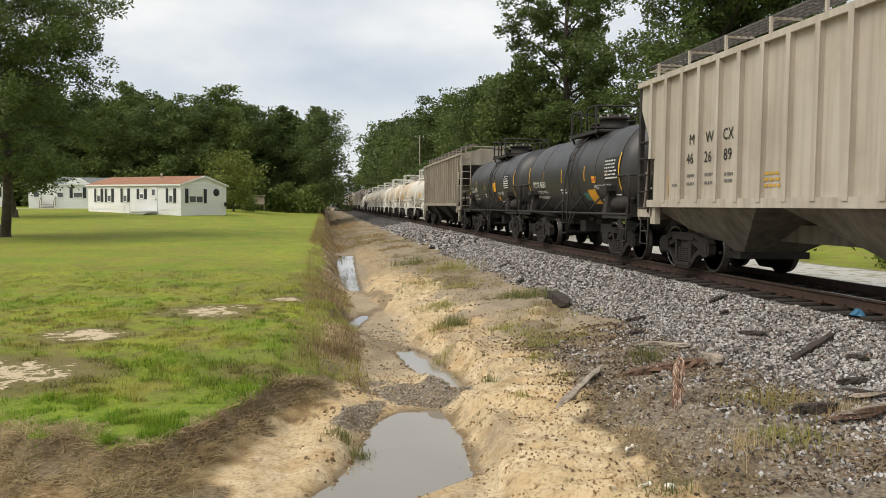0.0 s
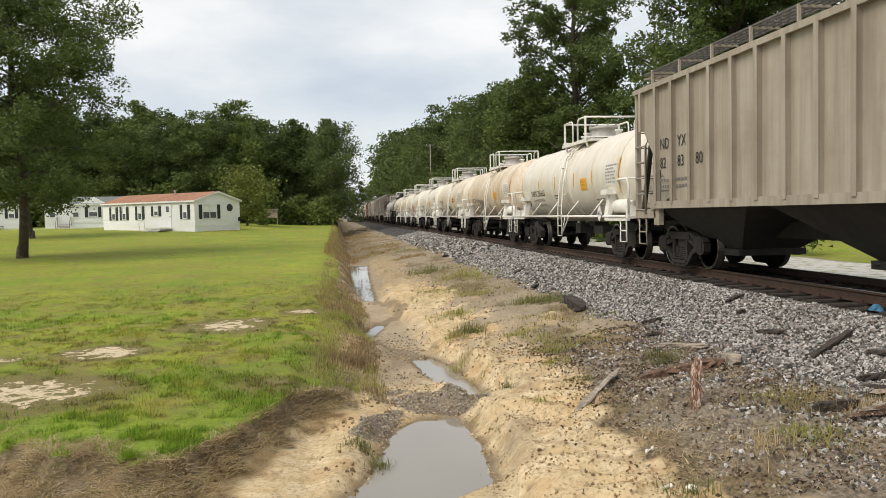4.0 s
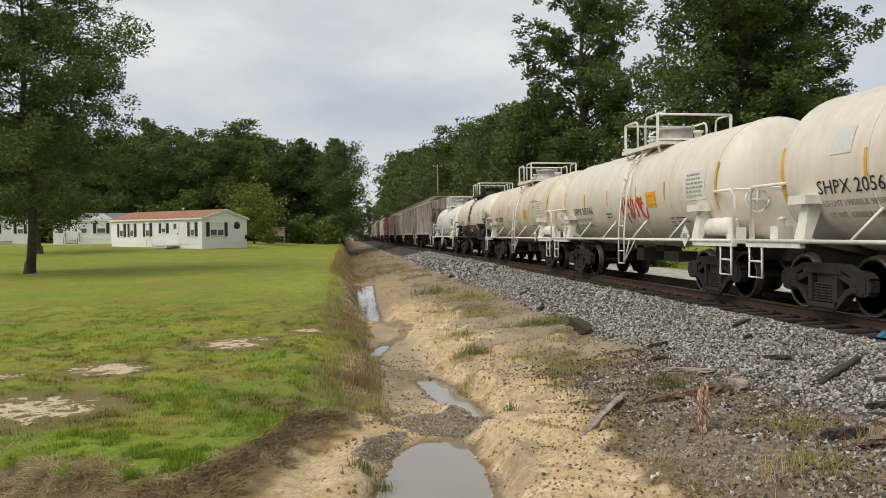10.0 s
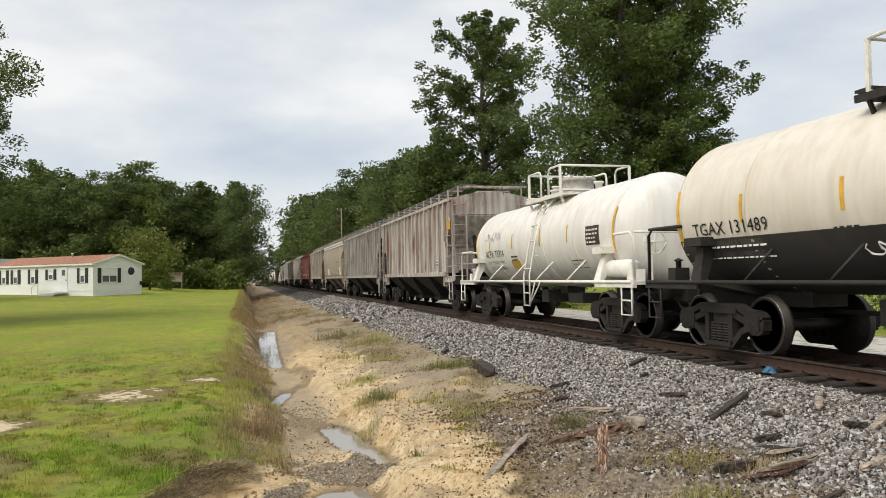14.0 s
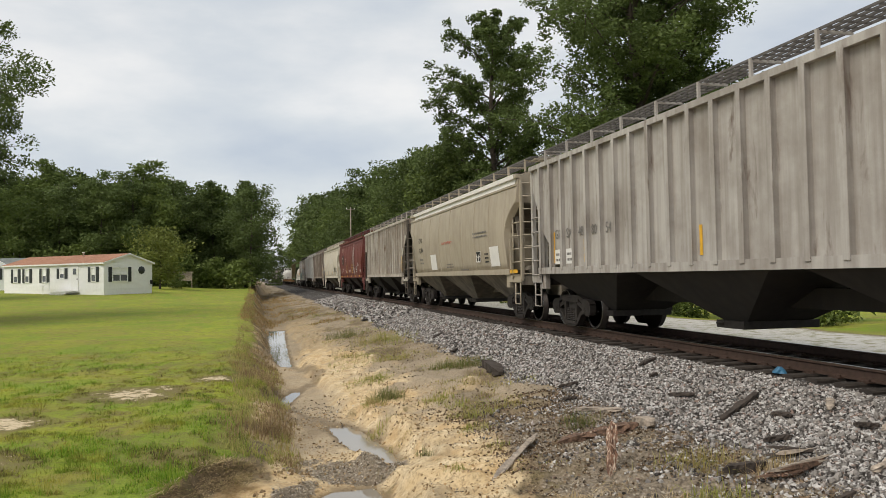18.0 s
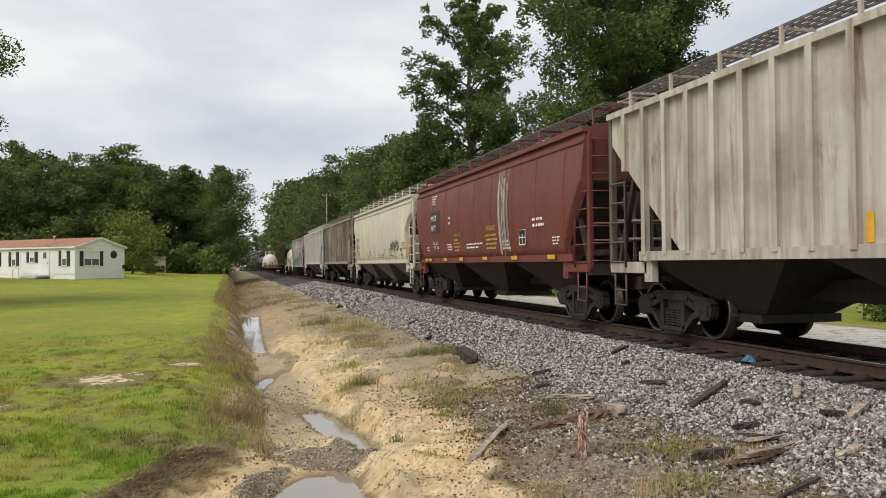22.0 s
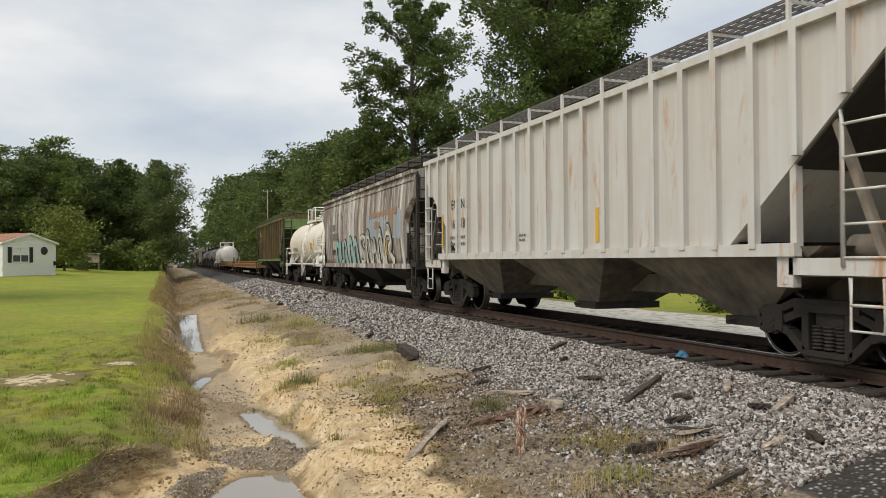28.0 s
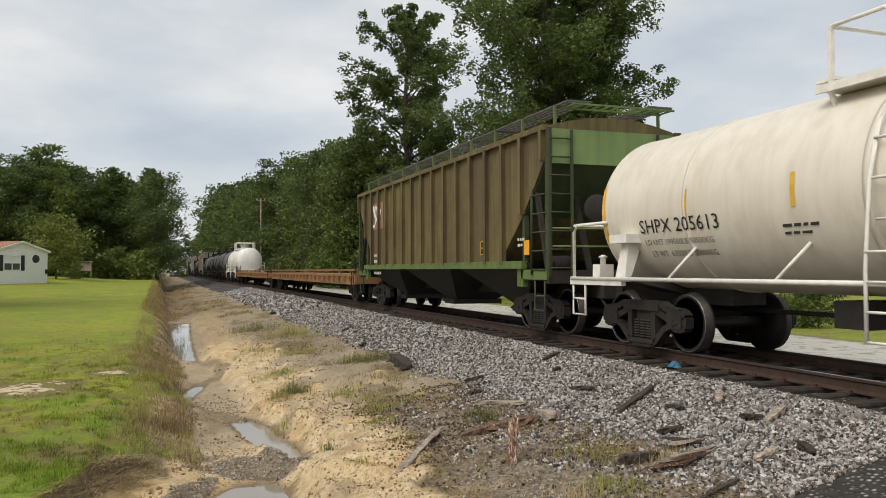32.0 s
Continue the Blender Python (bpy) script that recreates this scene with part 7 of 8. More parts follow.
M_BLADE = islands("lawn_blade", ((0.12, 0.19, 0.014), (0.27, 0.35, 0.026), (0.42, 0.47, 0.045), (0.50, 0.46, 0.11)), 0.7, 0.2)
patchy(M_BLADE, ((0.40, 0.37, 0.08),), 0.22, 0.4)
patchy(M_BLADE, ((0.17, 0.13, 0.05),), 2.4, 0.75)
patchy(M_BLADE, ((0.065, 0.095, 0.016),), 5.0, 0.6)
patchy(M_BLADE, ((0.30, 0.235, 0.06), (0.13, 0.24, 0.018), (0.37, 0.35, 0.06)), 0.75, 0.75)
M_WEED = islands("weed_blade", ((0.20, 0.25, 0.045), (0.34, 0.38, 0.075), (0.50, 0.47, 0.15), (0.56, 0.43, 0.20)), 0.8, 0.2)
patchy(M_WEED, ((0.40, 0.27, 0.14), (0.44, 0.42, 0.18)), 1.0, 0.6)
M_DRY = islands("dry_grass", ((0.34, 0.24, 0.13), (0.62, 0.49, 0.29), (0.82, 0.70, 0.46), (0.54, 0.37, 0.21), (0.40, 0.40, 0.13)), 0.85, 0.2)
patchy(M_DRY, ((0.30, 0.19, 0.11), (0.70, 0.58, 0.36)), 2.2, 0.5)
M_TUFT = islands("green_tuft", ((0.10, 0.135, 0.035), (0.17, 0.205, 0.06), (0.28, 0.27, 0.11), (0.36, 0.29, 0.15)), 0.8, 0.2)
for m_, share in ((M_BLADE, 0.35), (M_WEED, 0.5), (M_DRY, 0.45), (M_TUFT, 0.45)):
    lit_through(m_, share)
rng = np.random.default_rng(7)


def scatter(n, x0, x1, y0, y1, keep, power=1.0):
    x, y = rng.uniform(x0, x1, n), y0 + (y1 - y0) * rng.uniform(0, 1, n) ** power
    k = keep(x, y) > rng.uniform(0, 1, n)
    return np.stack([x[k], y[k]], 1)


def lawn_cover(x, y):
    zone = ground_zones(x, y)
    return zone[0] * (1 - 0.96 * smooth(0.3, 0.65, zone[1] + 0.5 * (vnoise(x, y, 0.25, 46) - 0.5))) * (1 - smooth(16, 29, y)) * (0.2 + 0.8 * smooth(0.3, 0.55, vnoise(x, y, 0.5, 47)))


M_LUSH = islands("lush_blade", ((0.08, 0.17, 0.014), (0.17, 0.31, 0.024), (0.27, 0.43, 0.04), (0.36, 0.46, 0.06)), 0.7, 0.2)
M_MAT = islands("brown_blade", ((0.07, 0.052, 0.022), (0.14, 0.105, 0.045), (0.24, 0.185, 0.08), (0.14, 0.15, 0.03)), 0.8, 0.2)
lit_through(M_LUSH, 0.4)
lit_through(M_MAT, 0.25)
lawn_xy = scatter(520000, -9, -0.1, 7.6, 30, lawn_cover, 2.0)
lawn_brown, lawn_lush = lawn_kinds(lawn_xy[:, 0], lawn_xy[:, 1])
lawn_pick = rng.uniform(0, 1, len(lawn_xy))
is_brown = lawn_pick < lawn_brown * 0.9
is_lush = ~is_brown & (lawn_pick > 1 - lawn_lush * 0.85)
for chosen, grass_mat, grow, grass_label, grass_seed in ((~is_brown & ~is_lush, M_BLADE, 1.0, "short yellow-green mown lawn grass", 51), (is_lush, M_LUSH, 1.35, "fresh bright green grass along the lawn's edge", 52), (is_brown, M_MAT, 0.85, "brown matted worn lawn grass", 53)):
    xy = lawn_xy[chosen]
    tall = (0.014 + 0.022 * smooth(0.5, 0.7, vnoise(xy[:, 0], xy[:, 1], 1.1, 44)) + 0.075 * smooth(0.42, 0.72, vnoise(xy[:, 0], xy[:, 1], 0.17, 45, 2))) * grow
    tagged(new("grass", blade_mesh("grass", xy, tall, 0.0045, 1.3, grass_seed, grass_mat, bent=False)), grass_label, "grass", kind="stuff")

def bank_weeds(x, y):
    """Rank growth from the lawn's rim down the ditch bank."""
    foot = 0.62 + 0.3 * (vnoise(x, y, 1.1, 66) - 0.5)
    rim = -0.38 + 0.6 * (vnoise(y, x, 0.9, 67) - 0.5)
    bare = smooth(0.62, 0.72, vnoise(x, y, 0.7, 68)) * smooth(0.1, 0.4, x)
    return smooth(rim - 0.25, rim + 0.15, x) * (1 - smooth(foot - 0.1, foot + 0.08, x)) * (1 - 0.8 * bare) * np.clip(vnoise(x, y, 0.55, 61) * 2.4 - 0.35, 0.12, 1) * smooth(10.6, 11.6, y + 0.6 * x)


weed_xy = np.concatenate([
    scatter(40000, -1.3, 0.9, 10.4, 24, bank_weeds, 1.2),
    scatter(16000, -5.0, 0.0, 6.6, 10.8, lambda x, y: smooth(-0.35, 0.0, lawn_front(x) - y) * (1 - smooth(0.35, 0.9, lawn_front(x) - y)) * smooth(0.42, 0.6, vnoise(x, y, 0.4, 141))),
    scatter(30000, -1.2, 0.7, 20, 75, lambda x, y: (1 - smooth(0.3, 0.6, x)) * smooth(-0.8, -0.45, x) * smooth(0.3, 0.6, vnoise(x, y, 1.3, 61)), 1.5),
    scatter(34000, 1.9, 5.2, 12, 60, lambda x, y: smooth(0.52, 0.64, vnoise(x, y, 1.3, 64)), 1.4),
    scatter(5500, 2.4, 4.8, 8.5, 14, lambda x, y: smooth(0.56, 0.68, vnoise(x, y, 0.8, 65)))])
weed_h = 0.04 + (0.2 - 0.12 * smooth(1.2, 2.2, weed_xy[:, 0])) * vnoise(weed_xy[:, 0], weed_xy[:, 1], 0.7, 62) * smooth(10.3, 12.0, weed_xy[:, 1]) * (1 + 0.5 * smooth(25, 40, weed_xy[:, 1]))
rusty = vnoise(weed_xy[:, 0], weed_xy[:, 1], 0.8, 69) + 0.35 * smooth(20, 30, weed_xy[:, 1]) * (1 - smooth(0.8, 1.6, weed_xy[:, 0])) + 0.25 * (rng.uniform(0, 1, len(weed_xy)) - 0.5) + 0.16 * smooth(-0.2, 0.4, weed_xy[:, 0]) * (1 - smooth(0.8, 1.4, weed_xy[:, 0])) > 0.68
M_RANK = islands("rank_weed", ((0.20, 0.125, 0.07), (0.34, 0.24, 0.13), (0.50, 0.38, 0.22), (0.30, 0.27, 0.09)), 0.85, 0.2)
lit_through(M_RANK, 0.4)
for chosen, weed_mat, weed_label, weed_seed in ((~rusty, M_WEED, "rank olive green weeds along the ditch bank", 63), (rusty, M_RANK, "rank brown seeding weeds along the ditch bank", 64)):
    tagged(new("weeds", blade_mesh("weeds", weed_xy[chosen], weed_h[chosen], 0.0055, 1.3, weed_seed, weed_mat)), weed_label, "weeds", kind="stuff")

dry_xy = np.concatenate([
    scatter(150000, -6.0, 0.1, 6.1, 10.8, lambda x, y: (1 - 0.25 * (1 - smooth(0.05, 0.25, lawn_front(x) - y))) * smooth(-0.4, 0.1, lawn_front(x) - y + 0.7 * (vnoise(x, y, 0.6, 79) - 0.5)) * (1 - smooth(0.7, 1.25, lawn_front(x) - y + 0.4 * (vnoise(x, y, 0.5, 70) - 0.5))) * smooth(0.28, 0.5, vnoise(x, y, 0.35, 71))),
    scatter(24000, -6.0, -1.0, 5.2, 7.4, lambda x, y: 0.5 * (1 - smooth(-1.9, -1.2, x)) * vnoise(x, y, 0.6, 72)),
    scatter(9000, 2.8, 5.2, 5.6, 9.0, lambda x, y: 0.6 * (vnoise(x, y, 0.5, 73) > 0.62)),
    scatter(9000, 2.0, 5.2, 10, 45, lambda x, y: 0.5 * (vnoise(x, y, 1.1, 74) > 0.6)),
    scatter(26000, -0.6, 4.9, 20, 60, lambda x, y: smooth(0.45, 0.62, vnoise(x, y, 1.5, 78)) * (1 - 0.85 * smooth(1.0, 1.4, x) * (1 - smooth(2.3, 2.9, x)) * (1 - smooth(40, 48, y))), 1.3)])
dry_h = 0.05 + 0.13 * vnoise(dry_xy[:, 0], dry_xy[:, 1], 0.4, 76)
tagged(new("dry_grass", blade_mesh("dry_grass", dry_xy, dry_h, 0.0042, 2.2, 77, M_DRY, low=0.45)), "matted dry tan grass on the eroded bank", "dry grass", kind="stuff")
far_dry = scatter(30000, -1.2, 5.0, 38, 130, lambda x, y: smooth(0.46, 0.58, vnoise(x, y, 2.2, 75)) * smooth(-1.0, -0.5, x) * (1 - smooth(3.4, 4.6, x)), 1.4)
M_FARDRY = islands("far_dry_grass", ((0.30, 0.20, 0.09), (0.48, 0.34, 0.16), (0.40, 0.24, 0.11), (0.28, 0.27, 0.09)), 0.85, 0.2)
lit_through(M_FARDRY, 0.4)
tagged(new("dry_grass", blade_mesh("far_dry_grass", far_dry, 0.1 + 0.22 * vnoise(far_dry[:, 0], far_dry[:, 1], 1.6, 122), 0.018, 1.2, 123, M_FARDRY, bent=False)), "orange-brown dry grass beside the far ditch", "dry grass", kind="stuff")


def tuft(x, y, r, h, n, seed, material, label):
    rg = np.random.default_rng(seed)
    p = rg.normal(size=(n, 2)) * r * 0.5
    ob = new("grass_tuft", blade_mesh("grass_tuft", p + (x, y), h * 0.8, 0.004, 1.3, seed, material))
    return tagged(ob, label, "grass tuft", "tufts of grass", "stuff")


for k, (x, y, r, h, n, m) in enumerate((
        (2.2, 10.42, 0.12, 0.2, 70, M_TUFT), (2.3, 9.15, 0.13, 0.13, 70, M_WEED), (2.75, 5.95, 0.2, 0.22, 90, M_TUFT), (3.6, 6.4, 0.3, 0.22, 220, M_DRY), (4.5, 7.6, 0.4, 0.26, 320, M_WEED), (4.1, 6.5, 0.35, 0.24, 240, M_WEED),
        (4.55, 17.3, 0.55, 0.32, 620, M_TUFT), (4.2, 17.9, 0.4, 0.3, 320, M_TUFT), (2.45, 15.2, 0.35, 0.35, 380, M_TUFT), (2.1, 14.7, 0.25, 0.25, 200, M_WEED), (2.0, 13.2, 0.25, 0.2, 160, M_WEED), (3.2, 14.0, 0.4, 0.22, 260, M_WEED),
        (4.3, 10.2, 0.22, 0.3, 180, M_TUFT), (3.9, 25.5, 0.9, 0.5, 700, M_WEED), (3.2, 30.0, 0.8, 0.5, 500, M_TUFT), (0.15, 8.7, 0.2, 0.2, 150, M_TUFT), (0.35, 8.35, 0.16, 0.2, 120, M_TUFT), (-3.7, 20.2, 0.4, 0.16, 260, M_TUFT),
        (3.1, 11.2, 0.25, 0.2, 120, M_WEED), (3.4, 12.2, 0.3, 0.25, 160, M_WEED), (3.0, 9.9, 0.2, 0.14, 90, M_WEED), (2.6, 17.8, 0.4, 0.25, 220, M_WEED), (3.5, 20.5, 0.6, 0.3, 300, M_WEED), (2.6, 22.5, 0.5, 0.3, 260, M_WEED), (5.0, 7.0, 0.3, 0.25, 200, M_DRY), (2.95, 7.3, 0.1, 0.16, 40, M_DRY))):
    tuft(x, y, r, h, n, 200 + k, m, "green grass tuft on bare sandy soil" if m is M_TUFT else "straggly brown-green weed tuft on gravelly soil")

# ---------------------------------------------------------------- stones
PHI = (1 + 5**0.5) / 2
ICO = np.array([(-1, PHI, 0), (1, PHI, 0), (-1, -PHI, 0), (1, -PHI, 0), (0, -1, PHI), (0, 1, PHI), (0, -1, -PHI), (0, 1, -PHI), (PHI, 0, -1), (PHI, 0, 1), (-PHI, 0, -1), (-PHI, 0, 1)]) / math.hypot(1, PHI)
ICO_F = np.array([(0, 11, 5), (0, 5, 1), (0, 1, 7), (0, 7, 10), (0, 10, 11), (1, 5, 9), (5, 11, 4), (11, 10, 2), (10, 7, 6), (7, 1, 8), (3, 9, 4), (3, 4, 2), (3, 2, 6), (3, 6, 8), (3, 8, 9), (4, 9, 5), (2, 4, 11), (6, 2, 10), (8, 6, 7), (9, 8, 1)])
M_STONE = islands("ballast_stone", ((0.035, 0.030, 0.027), (0.11, 0.098, 0.09), (0.22, 0.204, 0.19), (0.38, 0.362, 0.34), (0.68, 0.66, 0.635), (0.23, 0.15, 0.115)), 0.85, 0.3, 25.0)
M_STONE1 = plain("single_ballast_stone", (0.30, 0.275, 0.25), 0.85, 0.0, 0.35, 22.0, 0.3, 0.75)


OCT = np.array([(1, 0, 0), (-1, 0, 0), (0, 1, 0), (0, -1, 0), (0, 0, 1), (0, 0, -1)], float)
OCT_F = np.array([(0, 2, 4), (2, 1, 4), (1, 3, 4), (3, 0, 4), (2, 0, 5), (1, 2, 5), (3, 1, 5), (0, 3, 5)])


def stones_mesh(name, xy, r, seed, sink=0.25, material=None, crude=False):
    rg = np.random.default_rng(seed)
    n = len(xy)
    q = rg.normal(size=(n, 4))
    q /= np.linalg.norm(q, axis=1)[:, None]
    w, a, b, c = q.T
    rot = np.stack([1 - 2 * (b * b + c * c), 2 * (a * b - c * w), 2 * (a * c + b * w), 2 * (a * b + c * w), 1 - 2 * (a * a + c * c), 2 * (b * c - a * w), 2 * (a * c - b * w), 2 * (b * c + a * w), 1 - 2 * (a * a + b * b)], 1).reshape(n, 3, 3)
    hull, faces = (OCT, OCT_F) if crude else (ICO, ICO_F)
    shape = hull[None] * rg.uniform(0.7, 1.25, (n, len(hull), 1)) * (1.2 if crude else 1.0) * rg.uniform(0.6, 1.3, (n, 1, 3))
    v = np.einsum("nij,nkj->nki", rot, shape) * np.asarray(r).reshape(-1, 1, 1)
    v += np.c_[xy, ground_height(xy[:, 0], xy[:, 1], True) + np.asarray(r) * sink][:, None]
    f = faces[None] + (np.arange(n) * len(hull))[:, None, None]
    me = bpy.data.meshes.new(name)
    me.from_pydata(v.reshape(-1, 3).tolist(), [], f.reshape(-1, 3).tolist())
    me.materials.append(material or M_STONE)
    return me


on_bank = lambda x, y: ground_zones(x, y)[3]
b1 = scatter(46000, 4.6, 7.22, 5.4, 17, on_bank, 1.3)
b0 = scatter(11000, 2.9, 5.2, 5.4, 12.5, lambda x, y: smooth(2.8, 4.8, x) * smooth(0.35, 0.6, vnoise(x, y, 0.45, 86)) * (1 - ground_zones(x, y)[3] * 0.8))
b2 = scatter(17000, 4.6, 7.22, 17, 34, on_bank)
b3 = scatter(4500, 4.7, 7.3, 34, 70, on_bank)
for xy, lo, hi, sd in ((b0, 0.008, 0.026, 80), (b1, 0.010, 0.028, 81), (b2, 0.017, 0.04, 82), (b3, 0.045, 0.085, 83)):
    tagged(new("ballast_stones", stones_mesh("ballast_stones", xy, np.random.default_rng(sd).uniform(lo, hi, len(xy)), sd, crude=True)), "loose grey crushed stone on the track shoulder", "ballast", kind="stuff")
M_PEB = islands("pebble", ((0.14, 0.115, 0.085), (0.28, 0.235, 0.175), (0.42, 0.36, 0.28), (0.56, 0.51, 0.43), (0.26, 0.18, 0.11)), 0.9, 0.25, 25.0)
peb = np.concatenate([scatter(6500, 0.0, 2.2, 8.8, 12.0, lambda x, y: ground_zones(x, y)[4]), scatter(3500, 0.3, 1.7, 14.2, 17.5, lambda x, y: 0.6 * ground_zones(x, y)[4]), scatter(11000, 2.5, 5.1, 5.4, 13, lambda x, y: 0.85 * ground_zones(x, y)[4] * smooth(0.35, 0.6, vnoise(x, y, 0.5, 88)) + 0.03), scatter(1500, 0.3, 3.2, 6, 16, lambda x, y: 0.6 * smooth(0.5, 0.7, vnoise(x, y, 0.5, 89)))])
tagged(new("pebbles", stones_mesh("pebbles", peb, np.random.default_rng(84).uniform(0.04, 0.135, len(peb)) ** 2 + 0.002, 84, material=M_PEB, crude=True)), "scattered pebbles and gravel in the sandy ditch", "pebbles", kind="stuff")
M_CLOD = islands("clod", ((0.16, 0.11, 0.065), (0.28, 0.20, 0.115), (0.44, 0.33, 0.19)), 0.95, 0.15, 12.0)
M_CRUMB = islands("sand_crumb", ((0.28, 0.19, 0.10), (0.46, 0.35, 0.21), (0.62, 0.51, 0.34), (0.40, 0.25, 0.11), (0.18, 0.13, 0.08)), 0.95, 0.15, 20.0)
crumb = scatter(9000, 0.2, 3.4, 5.6, 16, lambda x, y: smooth(0.35, 0.7, ground_zones(x, y)[2]) * smooth(0.3, 0.62, vnoise(x, y, 0.4, 99)), 1.4)
tagged(new("sand_crumbs", stones_mesh("sand_crumbs", crumb, np.random.default_rng(86).uniform(0.04, 0.13, len(crumb)) ** 2 + 0.002, 86, material=M_CRUMB, crude=True)), "loose crumbs of yellow sand in the ditch", "sand", kind="stuff")
clod = np.concatenate([scatter(900, 1.7, 3.6, 5.6, 14, lambda x, y: 0.6 * smooth(0.6, 0.75, vnoise(x, y, 0.4, 96))), scatter(500, -0.3, 0.7, 7, 11, lambda x, y: smooth(0.5, 0.7, vnoise(x, y, 0.4, 97))), scatter(700, 0.2, 3.2, 11, 26, lambda x, y: smooth(0.5, 0.7, vnoise(x, y, 0.8, 98)))])
tagged(new("clods", stones_mesh("clods", clod, np.random.default_rng(85).uniform(0.05, 0.17, len(clod)) ** 2 + 0.004, 85, material=M_CLOD, crude=True)), "crumbling clods of brown earth on the sand", "clods", kind="stuff")
single = []
for k in range(8):
    me = stones_mesh("ballast_stone", np.array([[5.6, 8.0]]), 0.05, 300 + k)
    cen = np.mean([v.co[:] for v in me.vertices], 0)
    for v in me.vertices:
        v.co = Vector(v.co) - Vector(cen)
    me.materials.clear()
    me.materials.append(M_STONE1)
    single.append(me)
bed = thing("ballast_shoulder", "loose larger stones lying on the near ballast slope", "ballast", (0, 0, 0), kind="structure")
srnd = random.Random(9)
for k in range(290):
    x, y = srnd.uniform(4.9, 7.1), 6.2 + 7 * srnd.random() ** 1.4
    st = new("ballast_stone", single[k % 8])
    st.parent = bed
    st.matrix_basis = pose(x, y, ground_at(x, y) + 0.025, srnd.uniform(0, 360), srnd.uniform(0, 360), srnd.uniform(0, 360)) @ Matrix.Scale(srnd.uniform(0.4, 0.85), 4)

# dead leaves, bark flakes and clods on the bare bank
M_LITTER = islands("leaf_litter", ((0.07, 0.05, 0.035), (0.16, 0.11, 0.07), (0.30, 0.21, 0.13), (0.12, 0.10, 0.08)), 0.9, 0.2)
lit = np.concatenate([scatter(19000, 2.3, 5.1, 5.4, 13, lambda x, y: smooth(2.5, 3.3, x) * np.clip(vnoise(x, y, 0.8, 91) * 2.2 - 0.55, 0, 1)), scatter(2600, 0.2, 3.0, 6, 18, lambda x, y: 0.5 * np.clip(vnoise(x, y, 0.6, 92) * 2.4 - 0.9, 0, 1)), scatter(5000, 2.4, 5.0, 13, 34, lambda x, y: 0.6 * np.clip(vnoise(x, y, 1.0, 93) * 2.2 - 0.5, 0, 1))])
lz = ground_height(lit[:, 0], lit[:, 1]) + 0.012
tagged(new("leaf_litter", leaf_mesh("leaf_litter", np.c_[lit, lz], 0.024, 95, M_LITTER)), "dead leaves and bark flakes on bare soil", "leaf litter", kind="stuff")

# ---------------------------------------------------------------- debris
M_ROT = plain("rotten_red_wood", (0.16, 0.095, 0.063), 0.95, 0.0, 0.85, 22.0, 0.6)
M_POST, n_, l_, p_ = nodes_of("splintered_post")
s_co = coords(n_)
s_fibre = tex_noise(n_, l_, s_co, 1.0, 4, 0.6, (45.0, 45.0, 3.0))
s_c = mix(n_, l_, ramp(n_, l_, s_fibre, 0.4, 0.5), (0.07, 0.04, 0.028), (0.24, 0.13, 0.085))
s_c = mix(n_, l_, ramp(n_, l_, s_fibre, 0.53, 0.6), s_c, (0.55, 0.46, 0.37))
l_.new(s_c, p_.inputs["Base Color"])
p_.inputs["Roughness"].default_value = 0.95
M_OLD = plain("weathered_grey_wood", (0.36, 0.30, 0.24), 0.9, 0.0, 0.65, 14.0, 0.8)
M_DARKW = plain("charred_tie_wood", (0.055, 0.042, 0.034), 0.95, 0.0, 0.5, 8.0, 0.6)


def board(name, label, a, b, w, h, seed, material, jag=0.25, roll=0.0):
    """A split or rotten length of wood from a to b (x, y, height over the ground)."""
    rg, g = random.Random(seed), Geo()
    pa, pb = Vector((a[0], a[1], ground_at(a[0], a[1]) + a[2])), Vector((b[0], b[1], ground_at(b[0], b[1]) + b[2]))
    d = pb - pa
    u = d.normalized()
    s = u.cross(Vector((0, 0, 1)) if abs(u.z) < 0.9 else Vector((1, 0, 0))).normalized()
    s = Matrix.Rotation(radians(roll), 3, u) @ s
    t = s.cross(u)
    rings, n = [], 12
    for k in range(n + 1):
        f = k / n
        taper = min(1, 0.35 + 5 * min(f, 1 - f))
        c = pa + d * f
        ring = []
        for i, (ca, cb) in enumerate(((-1, -1), (0, -1.05), (1, -1), (1.05, 0), (1, 1), (0, 1.05), (-1, 1), (-1.05, 0))):
            j = 1 + rg.uniform(-jag, jag)
            ring.append(c + s * ca * w / 2 * taper * j + t * cb * h / 2 * taper * j)
        rings.append(ring)
    return tagged(part(name, g.loft(rings, smooth=False), material), label, "wood debris", "scraps of old ties")


board("broken_plank", "pale split plank lying on the gravel", (4.6, 11.15, 0.05), (5.04, 10.4, 0.05), 0.16, 0.05, 1, M_OLD, 0.2)
board("rotten_post", "upright rotten reddish tie stump leaning", (3.7, 7.95, -0.06), (3.8, 8.1, 0.5), 0.085, 0.08, 2, M_POST, 0.35)
board("rotten_tie", "half-buried reddish rotten tie slab", (3.7, 9.5, 0.02), (4.72, 9.3, 0.06), 0.16, 0.09, 3, M_ROT, 0.3)
board("tie_block", "grey tie block on the gravel edge", (4.9, 9.75, 0.06), (4.86, 9.2, 0.07), 0.16, 0.12, 4, M_OLD, 0.12)
board("broken_board", "grey board propped on the sandy bank", (2.6, 8.7, 0.01), (3.55, 9.85, 0.09), 0.085, 0.03, 5, M_OLD, 0.25)
board("branch", "thin dark branch on the soil", (2.1, 8.5, 0.02), (2.9, 8.0, 0.03), 0.03, 0.03, 6, M_DARKW, 0.3)
